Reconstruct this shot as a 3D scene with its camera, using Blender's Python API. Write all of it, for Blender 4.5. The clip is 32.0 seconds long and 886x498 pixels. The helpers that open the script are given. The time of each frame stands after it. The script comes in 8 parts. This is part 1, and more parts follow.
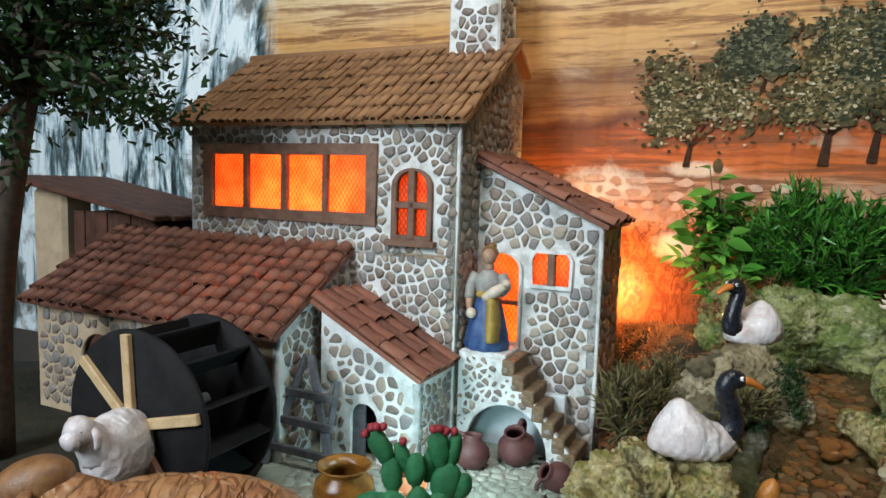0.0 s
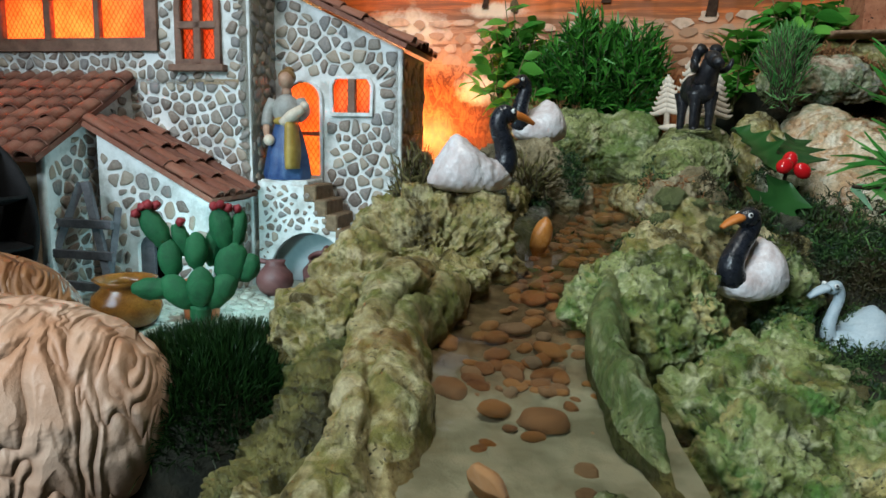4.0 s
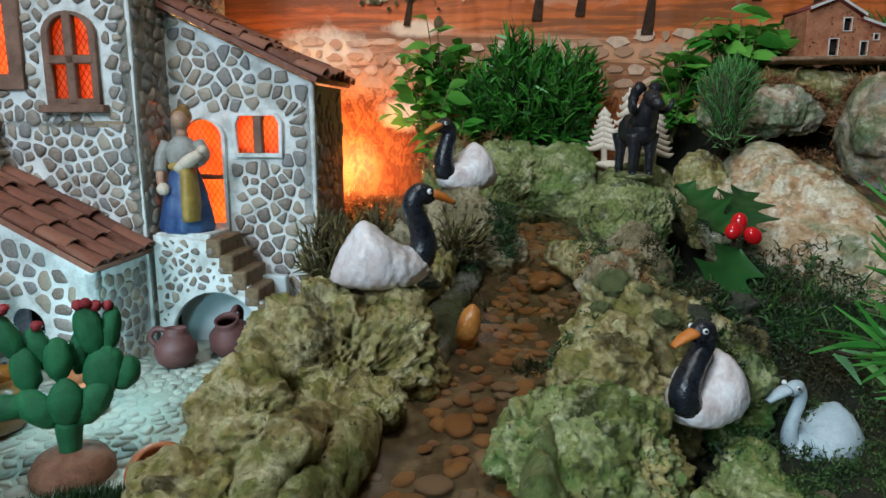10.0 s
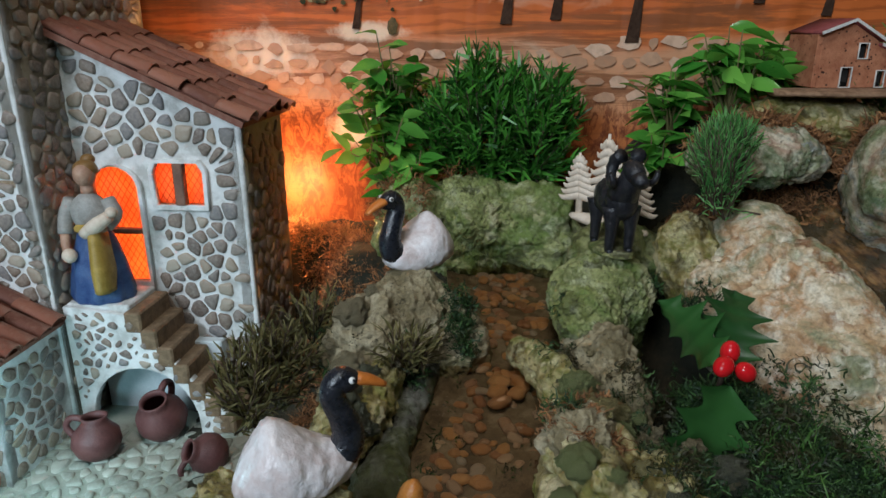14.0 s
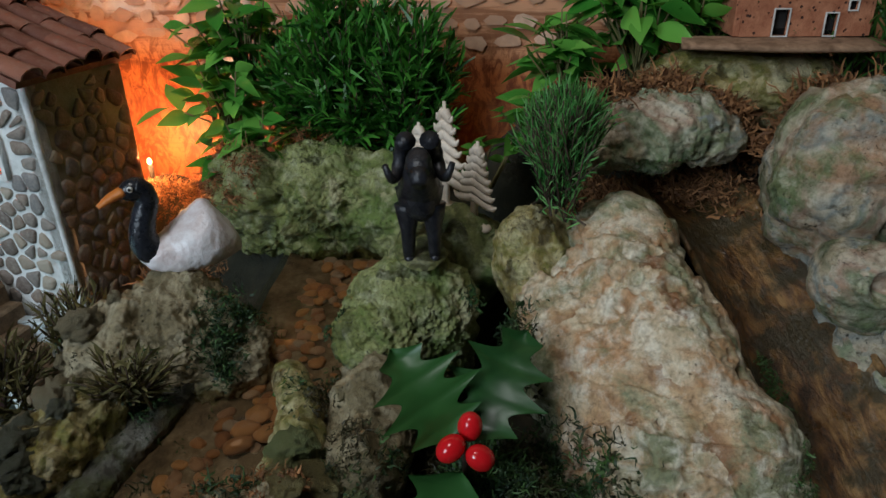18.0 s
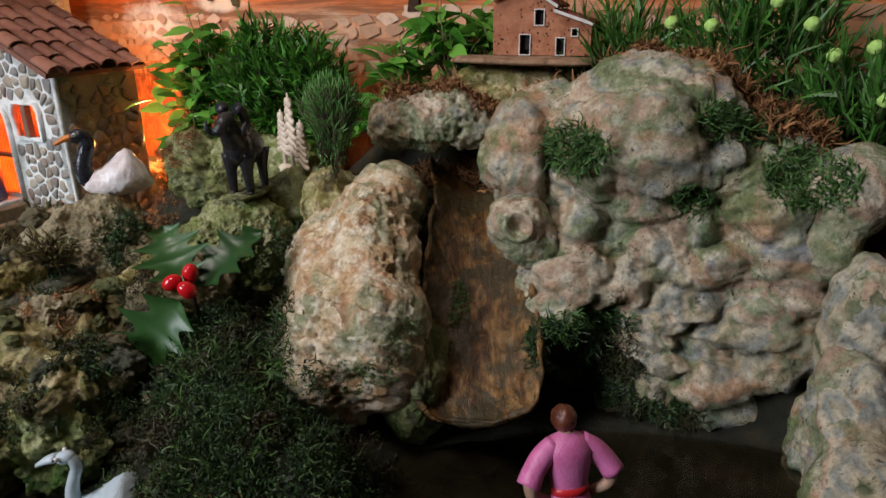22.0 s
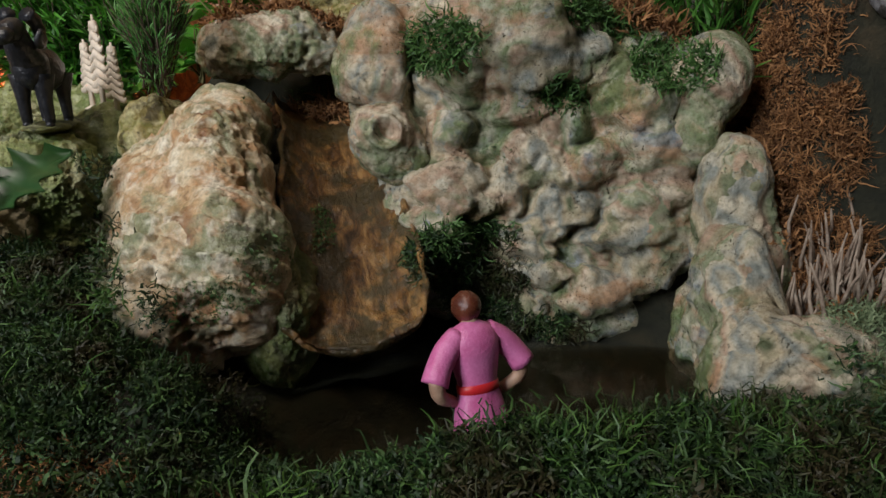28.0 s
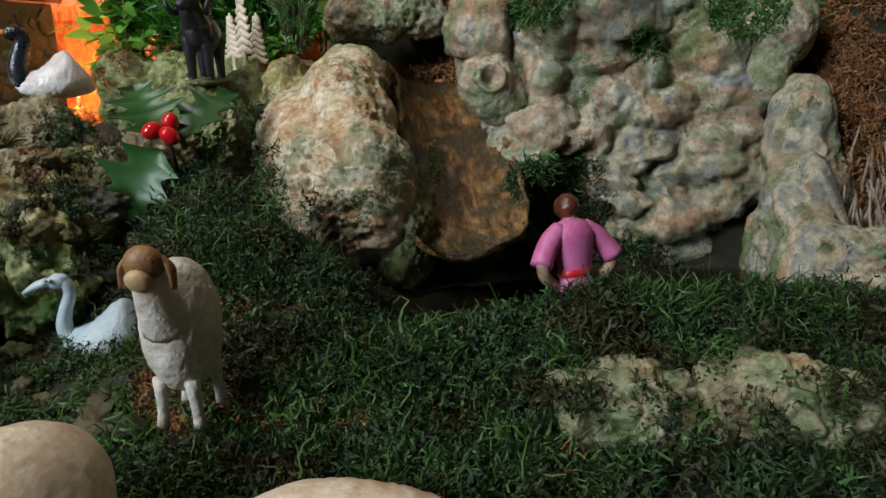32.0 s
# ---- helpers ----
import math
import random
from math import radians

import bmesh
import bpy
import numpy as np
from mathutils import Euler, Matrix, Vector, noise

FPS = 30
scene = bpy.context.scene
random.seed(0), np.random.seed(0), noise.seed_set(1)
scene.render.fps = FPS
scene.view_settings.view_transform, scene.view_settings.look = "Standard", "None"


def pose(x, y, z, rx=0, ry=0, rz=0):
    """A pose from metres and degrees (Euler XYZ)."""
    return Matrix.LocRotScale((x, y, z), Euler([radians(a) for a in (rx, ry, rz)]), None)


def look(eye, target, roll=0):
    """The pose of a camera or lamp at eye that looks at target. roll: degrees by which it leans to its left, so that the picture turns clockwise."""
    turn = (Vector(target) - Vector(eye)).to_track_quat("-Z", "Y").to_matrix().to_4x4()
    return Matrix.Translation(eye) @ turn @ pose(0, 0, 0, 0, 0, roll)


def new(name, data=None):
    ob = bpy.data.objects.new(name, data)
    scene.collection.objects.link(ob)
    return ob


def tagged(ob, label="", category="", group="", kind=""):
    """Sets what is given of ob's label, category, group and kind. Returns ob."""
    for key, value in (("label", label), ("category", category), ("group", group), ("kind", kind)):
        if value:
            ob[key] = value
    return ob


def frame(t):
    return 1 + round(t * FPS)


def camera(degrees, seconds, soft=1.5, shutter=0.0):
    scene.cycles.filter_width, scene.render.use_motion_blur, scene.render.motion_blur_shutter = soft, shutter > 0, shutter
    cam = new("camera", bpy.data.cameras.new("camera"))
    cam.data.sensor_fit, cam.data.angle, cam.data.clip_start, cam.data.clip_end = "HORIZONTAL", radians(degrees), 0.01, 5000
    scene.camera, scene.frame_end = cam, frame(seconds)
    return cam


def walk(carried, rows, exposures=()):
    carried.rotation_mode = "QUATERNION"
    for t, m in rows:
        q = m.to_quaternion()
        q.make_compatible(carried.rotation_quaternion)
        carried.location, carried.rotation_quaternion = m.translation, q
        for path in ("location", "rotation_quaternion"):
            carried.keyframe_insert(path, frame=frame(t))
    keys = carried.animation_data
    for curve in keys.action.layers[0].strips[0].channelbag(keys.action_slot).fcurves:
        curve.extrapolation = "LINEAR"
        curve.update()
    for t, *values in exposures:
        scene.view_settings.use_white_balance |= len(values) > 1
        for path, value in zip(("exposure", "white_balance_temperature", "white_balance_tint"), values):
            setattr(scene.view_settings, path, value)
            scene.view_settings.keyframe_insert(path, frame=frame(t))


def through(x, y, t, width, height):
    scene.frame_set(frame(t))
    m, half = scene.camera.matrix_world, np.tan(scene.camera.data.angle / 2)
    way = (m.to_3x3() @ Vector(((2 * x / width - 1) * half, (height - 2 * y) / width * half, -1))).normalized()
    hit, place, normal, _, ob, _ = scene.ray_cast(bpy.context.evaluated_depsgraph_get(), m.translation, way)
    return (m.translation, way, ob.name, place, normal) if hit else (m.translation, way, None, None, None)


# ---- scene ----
from mathutils.bvhtree import BVHTree
cam = camera(66.6, 32.0)
METRES, EYE, TILT, LEAN, TURN = 1.1, 0.235, -5.5, -1.7, 0.0
ROWS = [
    (0.0, 0.0, 0.0, 0.0, 0.0, 0.0, 0.0),
    (0.5, 0.0131, -0.0029, -0.0197, -2.61, -0.41, 0.15),
    (1.0, 0.0191, -0.0026, -0.0339, -4.23, -1.09, 0.7),
    (1.5, 0.0283, -0.0011, -0.0473, -5.88, -1.49, 1.18),
    (2.0, 0.0275, -0.0026, -0.0597, -7.93, -1.94, 1.34),
    (2.5, 0.0268, -0.0013, -0.0708, -9.98, -2.21, 1.98),
    (3.0, 0.0281, 0.0012, -0.0806, -11.82, -2.62, 1.97),
    (3.5, 0.0283, 0.0026, -0.091, -13.04, -3.27, 1.95),
    (4.0, 0.0274, 0.0043, -0.0975, -13.62, -4.33, 1.74),
    (4.5, 0.0302, 0.0047, -0.1022, -13.76, -5.19, 2.03),
    (6.5, 0.0396, 0.0373, -0.1054, -14.66, -8.02, 2.11),
    (7.0, 0.0444, 0.0441, -0.1011, -14.86, -8.41, 2.03),
    (7.5, 0.0449, 0.0481, -0.0973, -15.26, -8.39, 2.15),
    (8.0, 0.0473, 0.0543, -0.091, -15.82, -8.24, 2.56),
    (8.5, 0.0493, 0.0576, -0.0836, -16.55, -7.88, 3.02),
    (9.0, 0.0489, 0.0586, -0.0741, -17.29, -7.48, 2.88),
    (9.5, 0.0516, 0.0553, -0.0624, -17.97, -6.84, 3.18),
    (10.0, 0.0552, 0.0488, -0.053, -18.54, -6.12, 3.36),
    (10.5, 0.0597, 0.0437, -0.0416, -18.71, -5.82, 3.32),
    (11.0, 0.0645, 0.0417, -0.0285, -18.76, -5.47, 3.0),
    (11.5, 0.071, 0.0441, -0.0131, -18.81, -5.14, 2.65),
    (12.0, 0.0786, 0.0559, 0.0039, -18.89, -5.33, 2.94),
    (12.5, 0.084, 0.0687, 0.0152, -19.3, -5.81, 3.04),
    (13.0, 0.0905, 0.0793, 0.0253, -19.81, -7.52, 3.28),
    (13.5, 0.0952, 0.0907, 0.0284, -20.19, -10.77, 3.83),
    (15.5, 0.1281, 0.1551, 0.0397, -19.9, -18.84, 3.07),
    (16.0, 0.1467, 0.1622, 0.0435, -19.59, -19.97, 2.99),
    (16.5, 0.164, 0.1639, 0.0421, -19.3, -20.82, 3.32),
    (17.0, 0.1811, 0.1661, 0.045, -19.53, -20.99, 4.55),
    (17.5, 0.2216, 0.1557, 0.0389, -15.93, -20.62, 4.45),
    (18.0, 0.255, 0.1406, 0.039, -12.36, -20.22, 4.14),
    (18.5, 0.2889, 0.1194, 0.0361, -9.94, -20.11, 4.32),
    (19.0, 0.3146, 0.1032, 0.0371, -8.34, -19.77, 4.35),
    (19.5, 0.3354, 0.0864, 0.0358, -6.66, -19.07, 4.23),
    (20.0, 0.349, 0.0701, 0.0314, -4.67, -17.86, 3.16),
    (20.5, 0.3648, 0.0556, 0.0261, -2.92, -16.75, 3.22),
    (21.0, 0.3744, 0.0468, 0.0175, -2.43, -15.9, 4.12),
    (21.5, 0.4107, 0.0205, 0.0068, -1.3, -14.38, 2.02),
    (22.0, 0.4216, 0.0014, 0.0031, 0.84, -14.3, 2.37),
    (22.5, 0.4257, -0.0096, -0.0003, 2.47, -13.75, 2.21),
    (23.0, 0.4374, -0.0171, -0.0032, 2.51, -13.18, 2.95),
    (23.5, 0.4399, -0.0292, -0.0067, 2.56, -12.67, 2.85),
    (24.0, 0.4412, -0.0378, -0.0108, 2.88, -12.18, 2.47),
    (24.5, 0.4385, -0.0411, -0.0189, 2.65, -11.86, 2.62),
    (25.0, 0.4344, -0.0397, -0.0278, 1.61, -11.65, 2.77),
    (25.5, 0.4219, -0.0307, -0.0295, -1.53, -11.71, 2.81),
    (26.0, 0.4122, -0.0164, -0.0368, -4.74, -11.87, 3.3),
    (26.5, 0.4101, -0.0034, -0.0441, -8.45, -11.99, 2.77),
    (28.5, 0.3968, 0.0321, -0.0654, -15.44, -11.54, 3.48),
    (29.0, 0.3988, 0.0355, -0.0693, -15.77, -11.32, 3.72),
    (29.5, 0.3954, 0.0324, -0.0748, -15.79, -11.19, 3.93),
    (30.0, 0.3905, 0.0222, -0.0788, -14.59, -11.07, 3.78),
    (30.5, 0.3838, 0.0098, -0.0806, -13.45, -10.89, 3.75),
    (31.0, 0.3785, -0.0012, -0.0832, -11.96, -10.74, 3.9),
    (31.5, 0.3738, -0.0135, -0.0852, -10.62, -10.77, 3.87),
    (32.0, 0.3653, -0.0271, -0.0891, -9.41, -10.96, 3.54),
]
walk(cam, [(t, pose(0, 0, EYE, TILT, LEAN, TURN) @ pose(METRES * x, METRES * y, METRES * z, 90 + pitch, roll, yaw)) for t, x, y, z, yaw, pitch, roll in ROWS],
     exposures=[(0.0, -0.08, 6250, 7), (2.0, -0.12, 6050, 3), (4.5, -0.20, 5900, 1), (7.0, -0.35, 5800, 0), (9.0, -0.35, 5700, 0), (11.0, -0.40, 5850, 6), (13.0, -0.42, 5900, 8), (16.8, -0.95, 5750, 4), (20.0, -0.33, 6250, 16), (22.0, -0.08, 6550, 18), (26.0, 0.03, 6700, 17), (29.0, 0.0, 6550, 11), (32.0, 0.04, 6350, 8)])

# ---- light: a room with one window, a ceiling lamp, small bulbs in and round the mill ----
world = bpy.data.worlds.new("room_dim")
scene.world = world
world.use_nodes = True
world.node_tree.nodes["Background"].inputs[0].default_value = (0.75, 0.85, 1.0, 1)
world.node_tree.nodes["Background"].inputs[1].default_value = 0.006


def lamp(name, kind, at, energy, colour, size=0.01, aim=None, size_y=None):
    d = bpy.data.lights.new(name, kind)
    d.energy, d.color = energy, colour
    if kind == "AREA":
        d.shape, d.size, d.size_y = "RECTANGLE", size, size_y or size
    else:
        d.shadow_soft_size = size
    ob = new(name, d)
    ob.matrix_world = look(at, aim) if aim else Matrix.Translation(at)
    return ob


# house frame: u to the right along the front, v to the back
HOUSE = pose(0.0146, 0.5771, 0, 0, 0, -25.5)


def hw(u, v, z):
    return HOUSE @ Vector((u, v, z))


lamp("window_light", "AREA", (-1.15, -0.80, 1.00), 36, (0.86, 0.94, 1.0), 0.6, (0.1, 0.4, 0.1), 0.8)
lamp("ceiling_light", "AREA", (0.05, 0.12, 0.95), 3.8, (1.0, 0.93, 0.84), 0.2, (0.12, 0.42, 0))
lamp("bulb_upper_room", "POINT", hw(-0.17, 0.036, 0.184), 2.9, (1.0, 0.62, 0.34), 0.008)
lamp("bulb_wing", "POINT", hw(0.055, 0.076, 0.112), 1.7, (1.0, 0.66, 0.30), 0.008)
lamp("bulb_behind_mill", "POINT", hw(0.100, 0.146, 0.128), 1.25, (1.0, 0.40, 0.13), 0.006)
lamp("led_porch", "POINT", hw(0.03, -0.110, 0.060), 0.20, (0.55, 0.93, 1.0), 0.006)

# ---- building tools ----


def hash3(i, j, k, seed):
    n = (i * 374761393 + j * 668265263 + k * 2147483647 + seed * 1274126177) & 0xFFFFFFFF
    n = ((n ^ (n >> 13)) * 1274126177) & 0xFFFFFFFF
    n = ((n ^ (n >> 16)) * 2246822519) & 0xFFFFFFFF
    return ((n ^ (n >> 15)) & 0xFFFFFF) / float(0x1000000)


def vnoise(p, seed=0):
    """Value noise, about -1 to 1, of an array of points."""
    f = np.floor(p)
    i = f.astype(np.int64)
    w = p - f
    w = w * w * w * (w * (w * 6 - 15) + 10)
    out = np.zeros(len(p))
    for a in (0, 1):
        for b in (0, 1):
            for c in (0, 1):
                k = (w[:, 0] if a else 1 - w[:, 0]) * (w[:, 1] if b else 1 - w[:, 1]) * (w[:, 2] if c else 1 - w[:, 2])
                out += k * hash3(i[:, 0] + a, i[:, 1] + b, i[:, 2] + c, seed)
    return out * 2 - 1


def fbm(p, octaves=4, seed=0, gain=0.5):
    out, amp = np.zeros(len(p)), 1.0
    for o in range(octaves):
        out += amp * vnoise(p * 2.03 ** o + o * 17.3, seed + o)
        amp *= gain
    return out


def cells(p, seed=0):
    """Distance to the nearest and second nearest feature point."""
    i = np.floor(p).astype(np.int64)
    d1, d2 = np.full(len(p), 9.0), np.full(len(p), 9.0)
    for a in (-1, 0, 1):
        for b in (-1, 0, 1):
            for c in (-1, 0, 1):
                q = i + (a, b, c)
                r = q + np.stack([hash3(q[:, 0], q[:, 1], q[:, 2], seed + s) for s in (0, 51, 97)], 1)
                d = np.linalg.norm(p - r, axis=1)
                d2 = np.minimum(d2, np.maximum(d1, d))
                d1 = np.minimum(d1, d)
    return d1, d2


def mesh_from(name, verts, faces, mats=(), index=None, smooth=True):
    me = bpy.data.meshes.new(name)
    me.from_pydata([tuple(v) for v in verts], [], [tuple(int(i) for i in f) for f in faces])
    for m in mats:
        me.materials.append(m)
    if index is not None:
        me.polygons.foreach_set("material_index", [int(i) for i in index])
    me.polygons.foreach_set("use_smooth", [smooth] * len(me.polygons))
    me.update()
    return me


def part(name, me, parent, label="", at=None):
    ob = new(name, me)
    ob.parent = parent
    if at is not None:
        ob.matrix_local = at
    return tagged(ob, label)


def thing(name, me, label, category, group="", kind="", at=None):
    ob = new(name, me)
    if at is not None:
        ob.matrix_world = at
    return tagged(ob, label, category, group, kind)


def rot(rx=0, ry=0, rz=0):
    return np.array(Euler([radians(a) for a in (rx, ry, rz)]).to_matrix())


class Form:
    """Gathers rounded pieces into one mesh."""

    def __init__(self):
        self.v, self.f, self.m, self.n, self.flat = [], [], [], 0, []

    def add(self, v, f, mat=0, flat=False):
        self.v.append(np.asarray(v, float))
        self.f += [tuple(i + self.n for i in q) for q in f]
        self.m += [mat] * len(f)
        self.flat += [flat] * len(f)
        self.n += len(v)
        return self

    def ball(self, c, r, turn=(0, 0, 0), mat=0, seg=18, rings=11, rough=0.0, scale=120, power=1.0):
        r = (r, r, r) if np.isscalar(r) else r
        v = [(0, 0, -1)]
        for j in range(1, rings):
            a = math.pi * j / rings - math.pi / 2
            for i in range(seg):
                b = 2 * math.pi * i / seg
                v.append((math.cos(a) * math.cos(b), math.cos(a) * math.sin(b), math.sin(a)))
        v.append((0, 0, 1))
        v = np.array(v)
        if power != 1.0:
            v = np.sign(v) * np.abs(v) ** power
        p = (v * r) @ rot(*turn).T + c
        if rough:
            p += (v @ rot(*turn).T) * (rough * fbm(p * scale, 3, 3))[:, None]
        f = [(0, 1 + (i + 1) % seg, 1 + i) for i in range(seg)]
        for j in range(rings - 2):
            o = 1 + j * seg
            f += [(o + i, o + (i + 1) % seg, o + seg + (i + 1) % seg, o + seg + i) for i in range(seg)]
        o = 1 + (rings - 2) * seg
        f += [(o + i, o + (i + 1) % seg, len(v) - 1) for i in range(seg)]
        return self.add(p, f, mat)

    def tube(self, pts, radii, mat=0, seg=10, squash=1.0, fine=0):
        pts = np.array(pts, float)
        radii = np.full(len(pts), radii, float) if np.isscalar(radii) else np.array(radii, float)
        if fine:
            t = np.linspace(0, len(pts) - 1, fine)
            i = np.clip(np.floor(t).astype(int), 0, len(pts) - 2)
            w = (t - i)[:, None]
            g = np.gradient(pts, axis=0)
            a, b = pts[i], pts[i + 1]
            ga, gb = g[i], g[i + 1]
            pts = (2 * w ** 3 - 3 * w ** 2 + 1) * a + (w ** 3 - 2 * w ** 2 + w) * ga + (3 * w ** 2 - 2 * w ** 3) * b + (w ** 3 - w ** 2) * gb
            radii = np.interp(t, np.arange(len(radii)), radii)
        tan = np.gradient(pts, axis=0)
        tan /= np.linalg.norm(tan, axis=1)[:, None] + 1e-12
        up = np.array([0, 0, 1.0]) if abs(tan[0][2]) < 0.9 else np.array([1.0, 0, 0])
        v = []
        for p, t, r in zip(pts, tan, radii):
            s = np.cross(t, up)
            s /= np.linalg.norm(s) + 1e-12
            up = np.cross(s, t)
            for k in range(seg):
                a = 2 * math.pi * k / seg
                v.append(p + r * (math.cos(a) * s + squash * math.sin(a) * up))
        n = len(pts)
        f = [(j * seg + k, j * seg + (k + 1) % seg, (j + 1) * seg + (k + 1) % seg, (j + 1) * seg + k) for j in range(n - 1) for k in range(seg)]
        f += [tuple(range(seg - 1, -1, -1)), tuple(range((n - 1) * seg, n * seg))]
        return self.add(v, f, mat)

    def box(self, lo, hi, mat=0, turn=(0, 0, 0), about=(0, 0, 0), bevel=0.0):
        lo, hi = np.array(lo, float), np.array(hi, float)
        b = bevel or 0.12 * (hi - lo).min()
        v, f = [], []
        for ax in range(3):
            for side in (0, 1):
                o = len(v)
                u, w = (ax + 1) % 3, (ax + 2) % 3
                for su, sw in ((0, 0), (1, 0), (1, 1), (0, 1)):
                    p = np.zeros(3)
                    p[ax] = hi[ax] if side else lo[ax]
                    p[u] = hi[u] - b if su else lo[u] + b
                    p[w] = hi[w] - b if sw else lo[w] + b
                    v.append(p)
                f.append((o, o + 1, o + 2, o + 3) if side else (o + 3, o + 2, o + 1, o))
        # bevel strips and corners by hull
        bm = bmesh.new()
        for p in v:
            bm.verts.new(p)
        bmesh.ops.convex_hull(bm, input=bm.verts)
        bm.verts.index_update()
        vv = np.array([q.co[:] for q in bm.verts])
        ff = [tuple(q.index for q in fc.verts) for fc in bm.faces]
        bm.free()
        about = np.array(about, float)
        vv = (vv - about) @ rot(*turn).T + about
        return self.add(vv, ff, mat, True)

    def lathe(self, c, profile, mat=0, seg=24, turn=(0, 0, 0)):
        prof = np.array(profile, float)
        v = [(r * math.cos(2 * math.pi * k / seg), r * math.sin(2 * math.pi * k / seg), z) for r, z in prof for k in range(seg)]
        f = [(j * seg + k, j * seg + (k + 1) % seg, (j + 1) * seg + (k + 1) % seg, (j + 1) * seg + k) for j in range(len(prof) - 1) for k in range(seg)]
        return self.add(np.array(v) @ rot(*turn).T + c, f, mat)

    def mesh(self, name, mats, smooth=True):
        me = mesh_from(name, np.concatenate(self.v), self.f, mats, self.m, smooth)
        if smooth and any(self.flat) and len(me.polygons) == len(self.flat):
            me.polygons.foreach_set("use_smooth", [not k for k in self.flat])
        return me


def panel(name, outline, holes, depth, mats, place):
    """A slab with openings right through it: outline and holes in its plane; place turns (a, b, d) into a point."""
    cu = bpy.data.curves.new(name, "CURVE")
    cu.dimensions, cu.fill_mode, cu.extrude = "2D", "BOTH", depth / 2
    for loop in (outline, *holes):
        sp = cu.splines.new("POLY")
        sp.points.add(len(loop) - 1)
        for q, (a, b) in zip(sp.points, loop):
            q.co = (a, b, 0, 1)
        sp.use_cyclic_u = True
    ob = bpy.data.objects.new(name, cu)
    scene.collection.objects.link(ob)
    me = bpy.data.meshes.new_from_object(ob.evaluated_get(bpy.context.evaluated_depsgraph_get()))
    bpy.data.objects.remove(ob)
    for v in me.vertices:
        v.co = place(*v.co)
    me.materials.clear()
    for m in mats:
        me.materials.append(m)
    bm = bmesh.new()
    bm.from_mesh(me)
    bmesh.ops.remove_doubles(bm, verts=bm.verts, dist=1e-6)
    bmesh.ops.recalc_face_normals(bm, faces=bm.faces)
    bm.to_mesh(me)
    bm.free()
    return me


def inside(p, loop):
    x, y = p
    hit = False
    for (x0, y0), (x1, y1) in zip(loop, loop[1:] + loop[:1]):
        if (y0 > y) != (y1 > y) and x < (x1 - x0) * (y - y0) / (y1 - y0) + x0:
            hit = not hit
    return hit


def stone_cells(outline, holes, pitch, gap, seed, wide=1.15):
    """Irregular stones that fill an outline: Voronoi cells of a shaken grid, shrunk and with cut corners."""
    r = np.random.default_rng(seed)
    xs, ys = [p[0] for p in outline], [p[1] for p in outline]
    px, py = pitch * wide, pitch
    nx, ny = int((max(xs) - min(xs)) / px) + 4, int((max(ys) - min(ys)) / py) + 4
    g = np.zeros((ny, nx, 2))
    for j in range(ny):
        for i in range(nx):
            g[j, i] = (min(xs) + (i - 1 + 0.5 * (j % 2)) * px + r.uniform(-0.45, 0.45) * px, min(ys) + (j - 1) * py + r.uniform(-0.45, 0.45) * py)
    out = []
    for j in range(1, ny - 1):
        for i in range(1, nx - 1):
            c = g[j, i]
            if r.uniform() < 0.015 or not inside(c, outline) or any(inside(c, h) for h in holes):
                continue
            poly = [c + np.array(q) * pitch * 1.6 for q in ((-1, -1), (1, -1), (1, 1), (-1, 1))]
            k = gap * r.uniform(0.45, 2.1)
            for b in range(max(0, j - 2), min(ny, j + 3)):
                for a in range(max(0, i - 2), min(nx, i + 3)):
                    if (a, b) == (i, j):
                        continue
                    d = g[b, a] - c
                    L = np.linalg.norm(d)
                    n, off = d / L, L / 2 - k / 2
                    new_poly = []
                    for p, q in zip(poly, poly[1:] + poly[:1]):
                        sp, sq = (p - c) @ n - off, (q - c) @ n - off
                        if sp <= 0:
                            new_poly.append(p)
                        if (sp < 0) != (sq < 0):
                            new_poly.append(p + (q - p) * sp / (sp - sq))
                    poly = new_poly
                    if len(poly) < 3:
                        break
                if len(poly) < 3:
                    break
            if len(poly) < 3:
                continue
            cut = []
            for p, q in zip(poly, poly[1:] + poly[:1]):
                if np.linalg.norm(q - p) > pitch * 0.12:
                    cut += [p + (q - p) * 0.17, p + (q - p) * 0.83]
            if len(cut) < 4:
                continue
            if all(inside(p, outline) and not any(inside(p, h) for h in holes) for p in cut):
                out.append((c, cut))
    return out


def stone_mesh_data(c, poly, high, r):
    """A stone's points (a, b, d) and faces: a low cushion."""
    n = len(poly)
    v = [(p[0], p[1], -0.0006) for p in poly] + [(*(c + (p - c) * 0.95), high * 0.55) for p in poly] + [(*(c + (p - c) * 0.68), high * r.uniform(0.85, 1.1)) for p in poly] + [(c[0], c[1], high)]
    f = [(i, (i + 1) % n, n + (i + 1) % n, n + i) for i in range(n)] + [(n + i, n + (i + 1) % n, 2 * n + (i + 1) % n, 2 * n + i) for i in range(n)]
    f += [(2 * n + i, 2 * n + (i + 1) % n, 3 * n) for i in range(n)]
    return v, f


